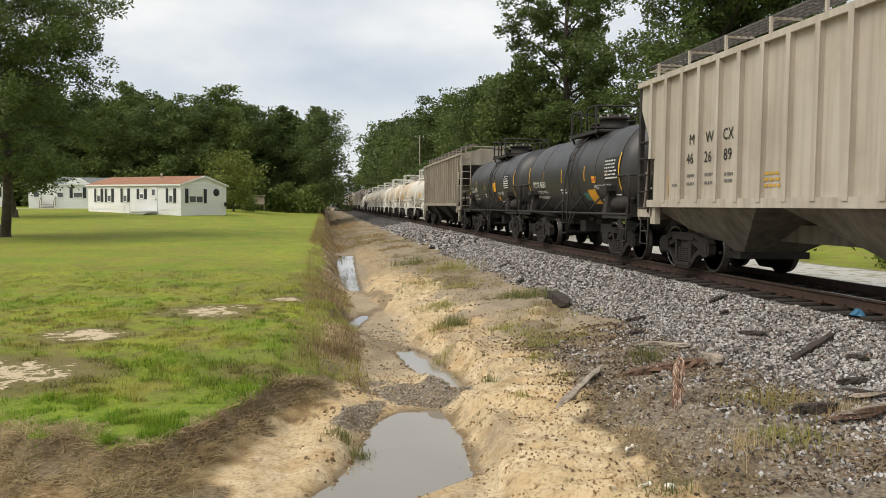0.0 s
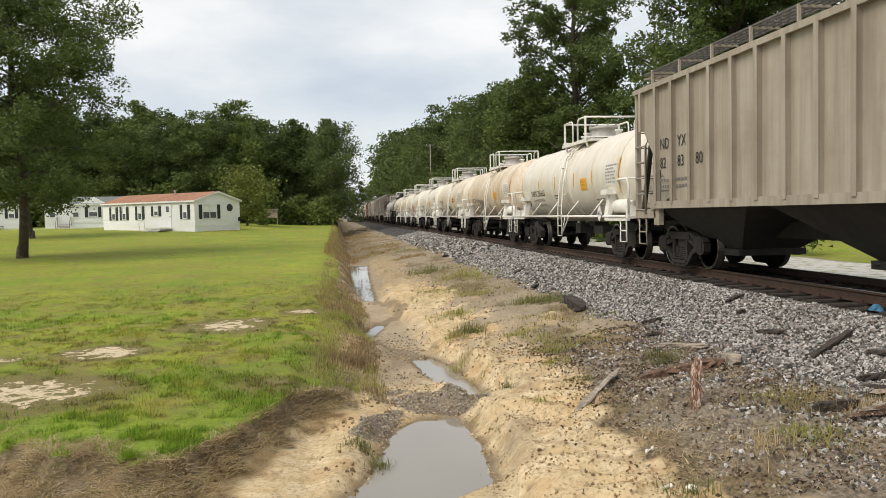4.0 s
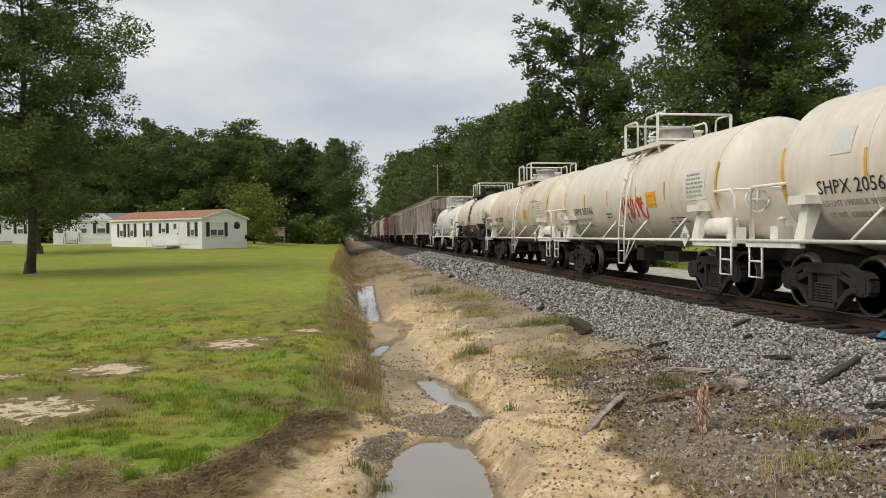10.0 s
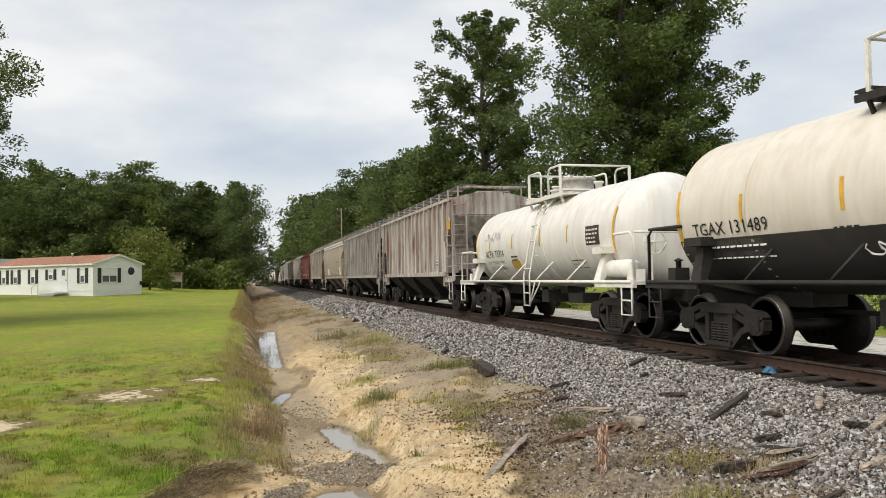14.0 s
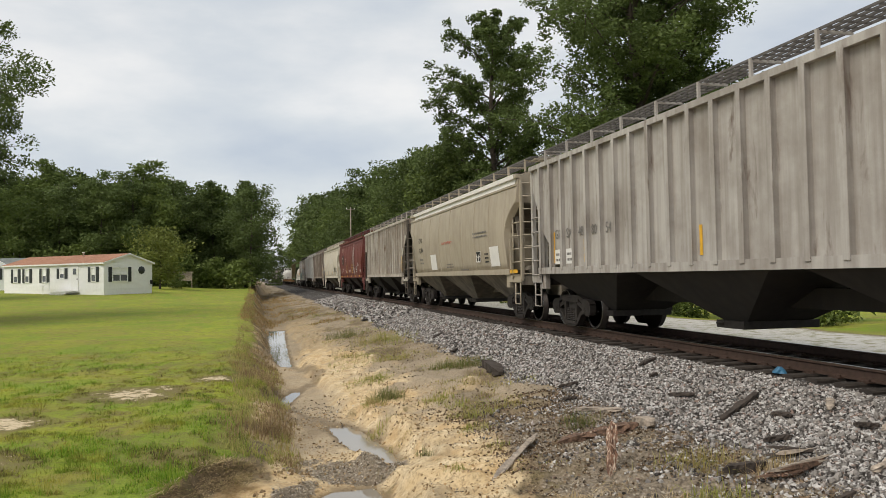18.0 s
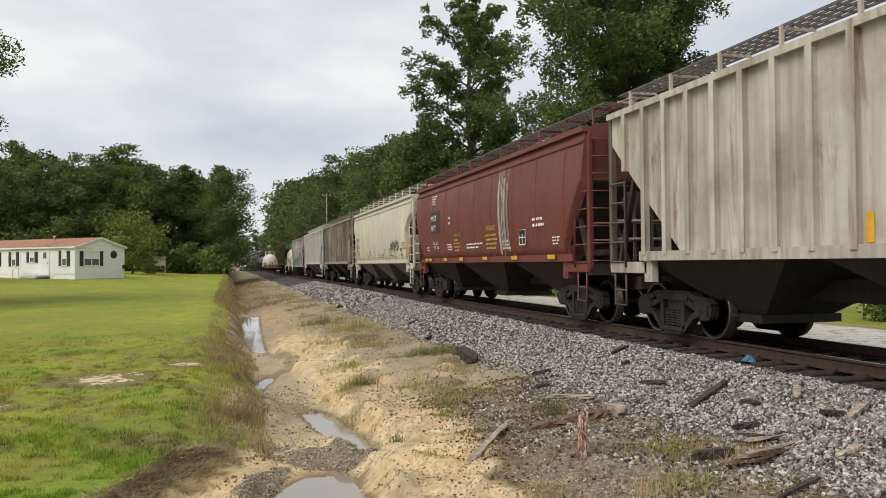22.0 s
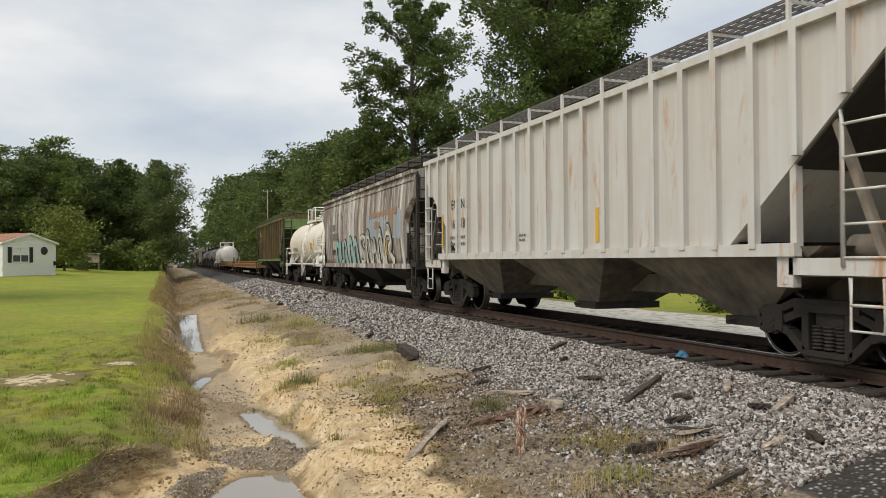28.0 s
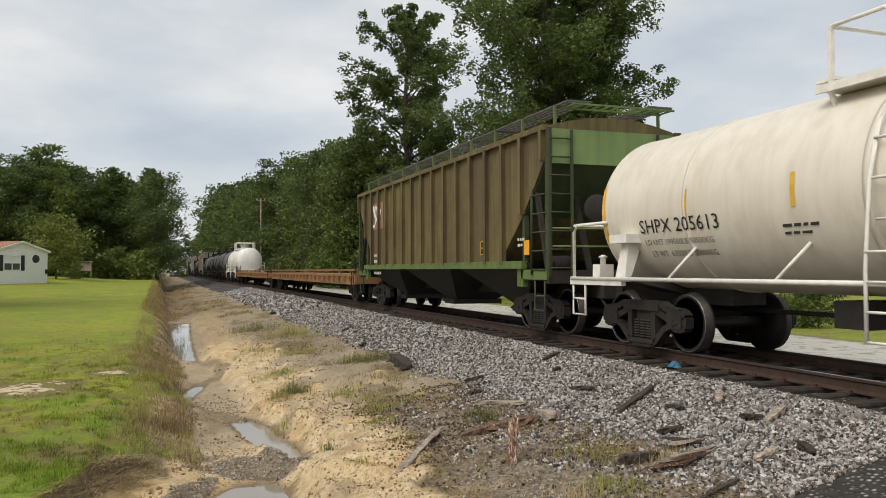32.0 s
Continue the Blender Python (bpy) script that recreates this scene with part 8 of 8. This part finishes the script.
board("log", "dark rotten log in the dry grass", (4.6, 7.25, 0.05), (5.0, 7.08, 0.05), 0.1, 0.09, 7, M_DARKW, 0.2)
def splintered(label, x, y, length, az, seed, count, mats):
    """A rotten tie end split into long loose slivers."""
    rg = random.Random(seed)
    heap = thing("splintered_tie", label, "wood debris", (x, y, ground_at(x, y)), "scraps of old ties")
    for k in range(count):
        turn, ln = radians(az + rg.uniform(-9, 9)), length * rg.uniform(0.45, 1.0)
        ox, oy, oz = rg.uniform(-0.12, 0.12), rg.uniform(-0.08, 0.08), rg.uniform(0.01, 0.11)
        d = Vector((math.cos(turn), math.sin(turn), rg.uniform(-0.05, 0.16)))
        rings = []
        w, h = rg.uniform(0.02, 0.055), rg.uniform(0.012, 0.03)
        side = Vector((-d.y, d.x, 0)).normalized()
        for i in range(6):
            f = i / 5
            c = Vector((ox, oy, oz)) + d * ln * (f - 0.5)
            q = (0.15, 0.8, 1.0, 0.9, 0.55, 0.1)[i] * rg.uniform(0.8, 1.2)
            rings.append([c + side * a * w * q + Vector((0, 0, b * h * q)) for a, b in ((-1, -0.6), (0.2, -1), (1, -0.3), (0.7, 0.8), (-0.5, 1))])
        part("sliver", Geo().loft(rings, smooth=False), mats[k % len(mats)], heap)


splintered("splintered reddish rotten tie heap on the gravel", 5.1, 6.72, 0.85, 14, 8, 16, (M_ROT, M_POST, M_OLD))
splintered("thin splinters of dark tie wood among the stones", 5.35, 7.15, 0.6, -20, 9, 7, (M_DARKW, M_OLD))
splintered("reddish crumbling tie fragments by the stump", 4.3, 9.35, 0.7, -8, 19, 9, (M_ROT, M_ROT, M_POST))
board("branch", "dark curved stick at the gravel's foot", (4.6, 5.9, 0.03), (5.06, 5.95, 0.04), 0.05, 0.04, 10, M_DARKW, 0.3)
board("old_tie", "dark old tie end in the ballast", (4.78, 15.3, 0.06), (4.85, 16.6, 0.1), 0.24, 0.18, 11, M_DARKW, 0.15)
for k, (x, y, ln, az, m) in enumerate(((6.4, 6.95, 0.5, 25, M_OLD), (6.2, 7.1, 0.3, -80, M_DARKW), (6.0, 8.2, 0.3, -80, M_DARKW), (5.95, 8.95, 0.9, 26, M_DARKW), (5.85, 10.2, 0.5, -75, M_DARKW), (4.86, 11.9, 0.3, -70, M_DARKW), (6.2, 11.65, 0.14, 10, M_DARKW), (6.5, 8.0, 0.4, 50, M_OLD), (5.5, 7.6, 0.3, -40, M_DARKW), (5.2, 12.8, 0.35, -30, M_DARKW), (6.6, 12.6, 0.4, 15, M_DARKW), (5.0, 20.0, 0.6, 60, M_DARKW), (5.5, 24.0, 0.7, 50, M_DARKW), (5.6, 6.2, 0.35, 10, M_OLD), (5.9, 6.0, 0.3, 70, M_DARKW))):
    dx, dy = ln / 2 * math.cos(radians(az)), ln / 2 * math.sin(radians(az))
    board("wood_scrap", "weathered splinter of tie wood on the ballast" if m is M_OLD else "dark splinter of tie wood on the ballast", (x - dx, y - dy, 0.05), (x + dx, y + dy, 0.06), 0.08, 0.045, 60 + k, m, 0.3)
M_BONE = plain("bleached_white", (0.78, 0.74, 0.66), 0.8, 0.0, 0.15, 12.0)
for x, y, s in ((2.62, 6.25, 1.0), (2.78, 6.95, 0.55)):
    z = ground_at(x, y)
    g = Geo().tube([(x - 0.07 * s, y - 0.03, z + 0.025), (x, y, z + 0.03), (x + 0.07 * s, y + 0.04, z + 0.03)], 0.014 * s, 8)
    for q in (-1, 1):
        g.turned("z", [(z + 0.005, 0.012), (z + 0.03, 0.026 * s), (z + 0.05, 0.01)], 10, (x + q * 0.075 * s, y + q * 0.035, 0))
    tagged(part("bone", g, M_BONE), "bleached white bone on the bare soil", "bone")
z = ground_at(2.82, 6.15)
tagged(part("white_shard", Geo().turned("z", [(z + 0.005, 0.03), (z + 0.03, 0.055), (z + 0.045, 0.03), (z + 0.047, 0.004)], 11, (2.82, 6.15, 0)), M_BONE), "flat white shard beside the bone", "shard")
M_BLUE = plain("blue_plastic", (0.04, 0.15, 0.26), 0.4, 0.0, 0.2, 20.0)
g = Geo()
rb = random.Random(4)
g.loft([[(7.45 + (0.09 - 0.03 * k) * math.cos(a) * rb.uniform(0.7, 1.2), 10.2 + (0.13 - 0.04 * k) * math.sin(a) * rb.uniform(0.7, 1.2), -0.19 + 0.045 * k) for a in np.linspace(0, 6.28, 11)[:-1]] for k in range(3)], smooth=False)
tagged(part("plastic_bag", g, M_BLUE), "crumpled blue plastic bag beside the rail", "litter")

# ---------------------------------------------------------------- houses
M_SIDING = plain("grey_white_siding", (0.86, 0.86, 0.855), 0.6, 0.0, 0.06, 3.0, 0)
M_SKIRT = plain("white_skirting", (0.88, 0.88, 0.87), 0.6, 0.0, 0.06, 3.0, 0)
M_TERRA = plain("terracotta_shingle", (0.36, 0.18, 0.11), 0.85, 0.0, 0.25, 3.0, 0.3)
M_GROOF = plain("grey_green_shingle", (0.20, 0.22, 0.21), 0.85, 0.0, 0.25, 3.0, 0.3)
M_SHUT = plain("black_shutter", (0.03, 0.034, 0.036), 0.55, 0.0, 0.2, 8.0)
M_TRIM = plain("white_trim", (0.82, 0.82, 0.80), 0.5, 0.0, 0.05, 6.0, 0)
M_LATT = plain("pale_lattice", (0.70, 0.69, 0.66), 0.7, 0.0, 0.1, 6.0, 0)
m_pane, n_, l_, p_ = nodes_of("window_pane")
p_.inputs["Base Color"].default_value = (0.10, 0.11, 0.12, 1)
p_.inputs["Roughness"].default_value = 0.08


def window_unit(house, side, along, z, w, h, shutters=True, rows=2, cols=1):
    """A window on the long side ('l': x = 0, facing -x) or on the end ('e': y = 0, facing -y)."""

    def put(o, u, zz, su, sz, d, g):
        if side == "l":
            g.box(-o, along + u, zz, d, su, sz)
        else:
            g.box(along + u, -o, zz, su, d, sz)
        return g

    g = Geo()
    for q in (-1, 1):
        put(0.03, q * w / 2, z, 0.07, h + 0.08, 0.07, g)
        put(0.03, 0, z + q * h / 2, w, 0.07, 0.07, g)
    put(0.03, 0, z, w, 0.05, 0.06, g)
    for c in range(1, cols):
        put(0.03, -w / 2 + w * c / cols, z, 0.06, h, 0.06, g)
    win = part("window", g, M_TRIM, house)
    part("pane", put(0.008, 0, z, w, h, 0.012, Geo()), m_pane, win, "dark reflecting pane")
    part("blind", put(0.012, 0, z + h * 0.22, w * 0.96, h * 0.5, 0.014, Geo()), M_TRIM, win, "white blind half drawn")
    if shutters:
        for q in (-1, 1):
            g = Geo()
            put(0.03, q * (w / 2 + 0.24), z, 0.32, h + 0.1, 0.04, g)
            for k in range(7):
                put(0.055, q * (w / 2 + 0.24), z - h / 2 + h * (k + 0.5) / 7, 0.26, 0.05, 0.02, g)
            part("shutter", g, M_SHUT, house, "black louvred shutter")


def mobile_home(name, label, at, rz, width, length, roof_m, wall_m, wall_top=2.95, ridge=0.75, skirt=0.72):
    h = thing(name, label, "house", at)
    h.matrix_basis = pose(*at, 0, 0, rz)
    part("skirting", Geo().box(width / 2, length / 2, skirt / 2 - 0.3, width - 0.04, length - 0.04, skirt + 0.6), M_SKIRT, h, "white skirting panel")
    part("wall", Geo().box(width / 2, length / 2, (skirt + wall_top) / 2, width, length, wall_top - skirt), wall_m, h)
    g = Geo()
    n = int((wall_top - skirt) / 0.2)
    for k in range(n):
        z = skirt + (k + 0.5) * (wall_top - skirt) / n
        g.box(width / 2, length / 2, z, width + 0.022, length + 0.022, 0.012)
    part("siding_lap", g, wall_m, h)
    for y0 in (0.0, length):
        g = Geo().add([(0, y0, wall_top), (width, y0, wall_top), (width / 2, y0, wall_top + ridge), (0, y0 + 0.1 * (1 if y0 == 0 else -1), wall_top), (width, y0 + 0.1 * (1 if y0 == 0 else -1), wall_top), (width / 2, y0 + 0.1 * (1 if y0 == 0 else -1), wall_top + ridge)], [(0, 1, 2), (5, 4, 3), (0, 3, 4, 1), (1, 4, 5, 2), (2, 5, 3, 0)])
        part("gable", g, wall_m, h)
    for q in (0, 1):
        o = 0.16
        a = (-o, wall_top - o * ridge / (width / 2)) if q == 0 else (width + o, wall_top - o * ridge / (width / 2))
        b = (width / 2, wall_top + ridge)
        g = Geo().loft([[(a[0], y, a[1] + 0.02), (b[0], y, b[1] + 0.02), (b[0], y, b[1] + 0.1), (a[0], y, a[1] + 0.1)] for y in np.linspace(-0.15, length + 0.15, 2)], smooth=False)
        roof = part("roof", g, roof_m, h)
        g = Geo()
        for k in range(9):
            f = (k + 0.5) / 9
            g.box(a[0] + (b[0] - a[0]) * f, length / 2, a[1] + (b[1] - a[1]) * f + 0.1, 0.04, length + 0.3, 0.016)
        tagged(part("shingle_cover", g, roof_m, roof), kind="stuff")
        g = Geo().beam((a[0], -0.16, a[1] + 0.03), (b[0], -0.16, b[1] + 0.03), 0.03, 0.15)
        g.box(a[0], length / 2, a[1] + 0.03, 0.03, length + 0.32, 0.13)
        part("fascia", g, M_TRIM, h)
    return h


hz = float(lawn_level(np.array(72.0)))
home = mobile_home("mobile_home", "white single-storey mobile home with terracotta roof and black shutters", (-12.25, 70.3, hz - 0.02), 48.0, 5.0, 13.5, M_TERRA, M_SIDING)
for y in (1.25, 7.7, 10.1, 11.75):
    window_unit(home, "l", y, 2.02, 0.55, 1.15)
window_unit(home, "l", 5.3, 2.15, 0.6, 0.8)
window_unit(home, "e", 1.6, 2.0, 1.5, 1.15, True, 2, 2)
g = Geo().box(-0.03, 3.6, 1.72, 0.06, 0.95, 2.1).box(-0.06, 3.6, 2.3, 0.03, 0.5, 0.6)
dr = part("door", g, M_TRIM, home, "white entrance door")
part("door_pane", Geo().box(-0.08, 3.6, 2.3, 0.015, 0.4, 0.5), m_pane, dr)
part("door_handle", Geo().box(-0.09, 3.25, 1.65, 0.05, 0.05, 0.12), M_STEEL, dr)
g = Geo().turned("y", [(-0.05, 0.02), (-0.05, 0.34), (0.0, 0.36)], 8, (3.85, 0, 2.35))
part("octagon_vent", g, M_SHUT, home, "black octagonal gable window")
part("porch_deck", Geo().box(-0.75, 4.0, 0.6, 1.4, 1.9, 0.08), M_LATT, home)
for k in range(4):
    part("porch_step", Geo().box(-0.75, 5.1 + 0.27 * k, 0.5 - 0.14 * k, 1.2, 0.3, 0.06), M_LATT, home)
g = Geo()
for k in range(9):
    g.beam((-1.42, 3.1 + 0.21 * k, 0.02), (-1.42, 3.3 + 0.21 * k, 0.56), 0.015, 0.03)
    g.beam((-1.42, 3.3 + 0.21 * k, 0.02), (-1.42, 3.1 + 0.21 * k, 0.56), 0.015, 0.03)
part("lattice", g, M_TRIM, home, "white porch lattice")
g = Geo()
for y in (5.1, 5.9):
    g.beam((-1.4, y, 0.3 if y > 5.5 else 0.6), (-1.4, y, 1.15 if y > 5.5 else 1.45), 0.05, 0.05)
g.beam((-1.4, 5.0, 1.45), (-1.4, 6.0, 1.05), 0.05, 0.05)
part("stair_rail", g, M_TRIM, home)
part("chimney_vent", Geo().turned("z", [(3.4, 0.07), (3.95, 0.07), (3.95, 0.12), (4.02, 0.12)], 10, (2.0, 5.2, 0)), M_TRIM, home)
part("meter_box", Geo().box(4.85, -0.08, 1.3, 0.2, 0.12, 0.35), M_STEEL, home)

hz2 = float(lawn_level(np.array(96.0)))
home2 = mobile_home("mobile_home", "white mobile home with grey roof behind a yard tree", (-23.0, 95.0, hz2 + 0.2), 100.0, 5.2, 9.6, M_GROOF, M_SIDING, 2.9, 0.8)
for y in (2.2, 4.6, 6.4, 8.8):
    window_unit(home2, "l", y, 2.0, 0.9 if y == 4.6 else 0.6, 1.1, y == 4.6)
g = Geo().add([(-0.06, 3.0, 2.88), (-0.06, 6.2, 2.88), (-0.06, 4.6, 3.7), (2.4, 3.0, 2.88), (2.4, 6.2, 2.88), (2.4, 4.6, 3.7)], [(0, 1, 2), (5, 4, 3), (0, 3, 4, 1), (1, 4, 5, 2), (2, 5, 3, 0)])
part("dormer", g, M_SIDING, home2)
for k in range(4):
    part("porch_step", Geo().box(-0.5 - 0.28 * k, 7.6, 0.6 - 0.15 * k, 0.3, 1.3, 0.06), M_OLD, home2)
g = Geo()
for y in (6.9, 8.3):
    g.beam((-0.1, y, 1.5), (-1.5, y, 0.9), 0.05, 0.07).beam((-1.5, y, 0), (-1.5, y, 0.95), 0.06, 0.06).beam((-0.1, y, 0.5), (-0.1, y, 1.55), 0.06, 0.06)
part("stair_rail", g, M_OLD, home2, "grey wooden stair rail")
hz3 = float(lawn_level(np.array(100.0)))
home3 = mobile_home("mobile_home", "cream mobile home at the edge of the woods", (-37.6, 100.2, hz3 + 0.2), 105.0, 4.4, 6.2, M_GROOF, M_SKIRT, 2.9, 0.7)
for y in (0.9, 3.6, 5.2):
    window_unit(home3, "l", y, 2.0, 0.6, 1.0, True)
for k in range(3):
    part("porch_step", Geo().box(-0.5 - 0.3 * k, 2.4, 0.5 - 0.15 * k, 0.3, 1.4, 0.08), M_DARKW, home3, "dark wooden step")
g = Geo()
for k in range(40):
    x = -62 + k * 1.05
    g.add([(x, 87.3 + 0.002 * k * k, float(lawn_level(np.array(87.0))) + 0.475), (x + 1.05, 87.3 + 0.002 * (k + 1) ** 2, float(lawn_level(np.array(87.0))) + 0.475), (x + 1.05, 88.9 + 0.002 * (k + 1) ** 2, float(lawn_level(np.array(88.6))) + 0.485), (x, 88.9 + 0.002 * k * k, float(lawn_level(np.array(88.6))) + 0.485)], [(0, 1, 2, 3)])
tagged(part("driveway", g, plain("pale_concrete", (0.48, 0.46, 0.42), 0.9, 0.0, 0.15, 2.0)), "pale concrete driveway crossing the lawn", "driveway", kind="structure")
# low bench and hedge by the wood
g = thing("trellis_bench", "weathered wooden garden swing below the trees", "garden swing", (-8.3, 96.0, ground_at(-8.3, 96.0)))
for q in (-1, 1):
    part("post", Geo().box(q * 1.1, 0, 0.9, 0.09, 0.09, 1.8), M_OLD, g)
part("top_beam", Geo().box(0, 0, 1.82, 2.5, 0.1, 0.1), M_OLD, g)
part("slats", Geo().box(0, 0.1, 1.25, 2.1, 0.04, 0.9), M_OLD, g)
hedge = plant(shrub, -8.6, 92.5, 0.5)
pk = thing("pickup_truck", "dark grey pickup truck parked on the driveway", "pickup truck", (-44.6, 97.5, ground_at(-44.6, 97.5)))
M_CARP = plain("dark_car_paint", (0.03, 0.032, 0.036), 0.25, 0.3, 0.1, 2.0, 0)
part("body", Geo().loft([[(x, -0.9, 0.45), (x, 0.9, 0.45), (x, 0.92, 0.95), (x, -0.92, 0.95)] for x in (-2.6, 2.6)], smooth=False), M_CARP, pk)
part("cab", Geo().loft([[(-0.9, -0.85, 0.95), (-0.9, 0.85, 0.95), (1.2, 0.85, 0.95), (1.2, -0.85, 0.95)], [(-0.6, -0.7, 1.65), (-0.6, 0.7, 1.65), (0.7, 0.7, 1.65), (0.7, -0.7, 1.65)]], smooth=False), m_pane, pk)
for qx in (-1.7, 1.7):
    for qy in (-0.85, 0.85):
        part("wheel", Geo().turned("y", [(-0.12, 0.2), (-0.12, 0.38), (0.12, 0.38), (0.12, 0.2)], 18, (qx, qy, 0.38)), M_STEEL, pk)

up = thing("utility_pole", "slender grey wooden utility pole beside the line", "utility pole", (13.2, 112.0, -0.6))
part("pole", Geo().tube([(0, 0, -0.5), (0, 0, 11.9)], 0.1, 9, 0.07), M_OLD, up)
part("crossarm", Geo().box(0, 0, 11.6, 1.2, 0.07, 0.08), M_OLD, up)
for q in (-0.55, 0.55):
    part("insulator", Geo().turned("z", [(11.66, 0.03), (11.72, 0.05), (11.82, 0.04), (11.84, 0.01)], 8, (q, 0, 0)), M_TRIM, up)

# ---------------------------------------------------------------- motion
SPEED, EASE = 9.59, -0.009


def travelled(t):
    return SPEED * t + EASE * ((t - 16) ** 2 - 256) / 2


def motions():
    rows_t = [k * 2.0 for k in range(17)]
    for car, s in MOVING:
        walk(car, [(t, pose(TRACK_X, s - travelled(t), 0)) for t in rows_t])
    spin = [k / 15 for k in range(481)]
    turns = {}
    for w, y in WHEELS:
        if y not in turns:
            turns[y] = [(t, pose(0, y, WHEEL_R) @ Matrix.Rotation(travelled(t) / WHEEL_R, 4, "X")) for t in spin]
        walk(w, turns[y])


motions()
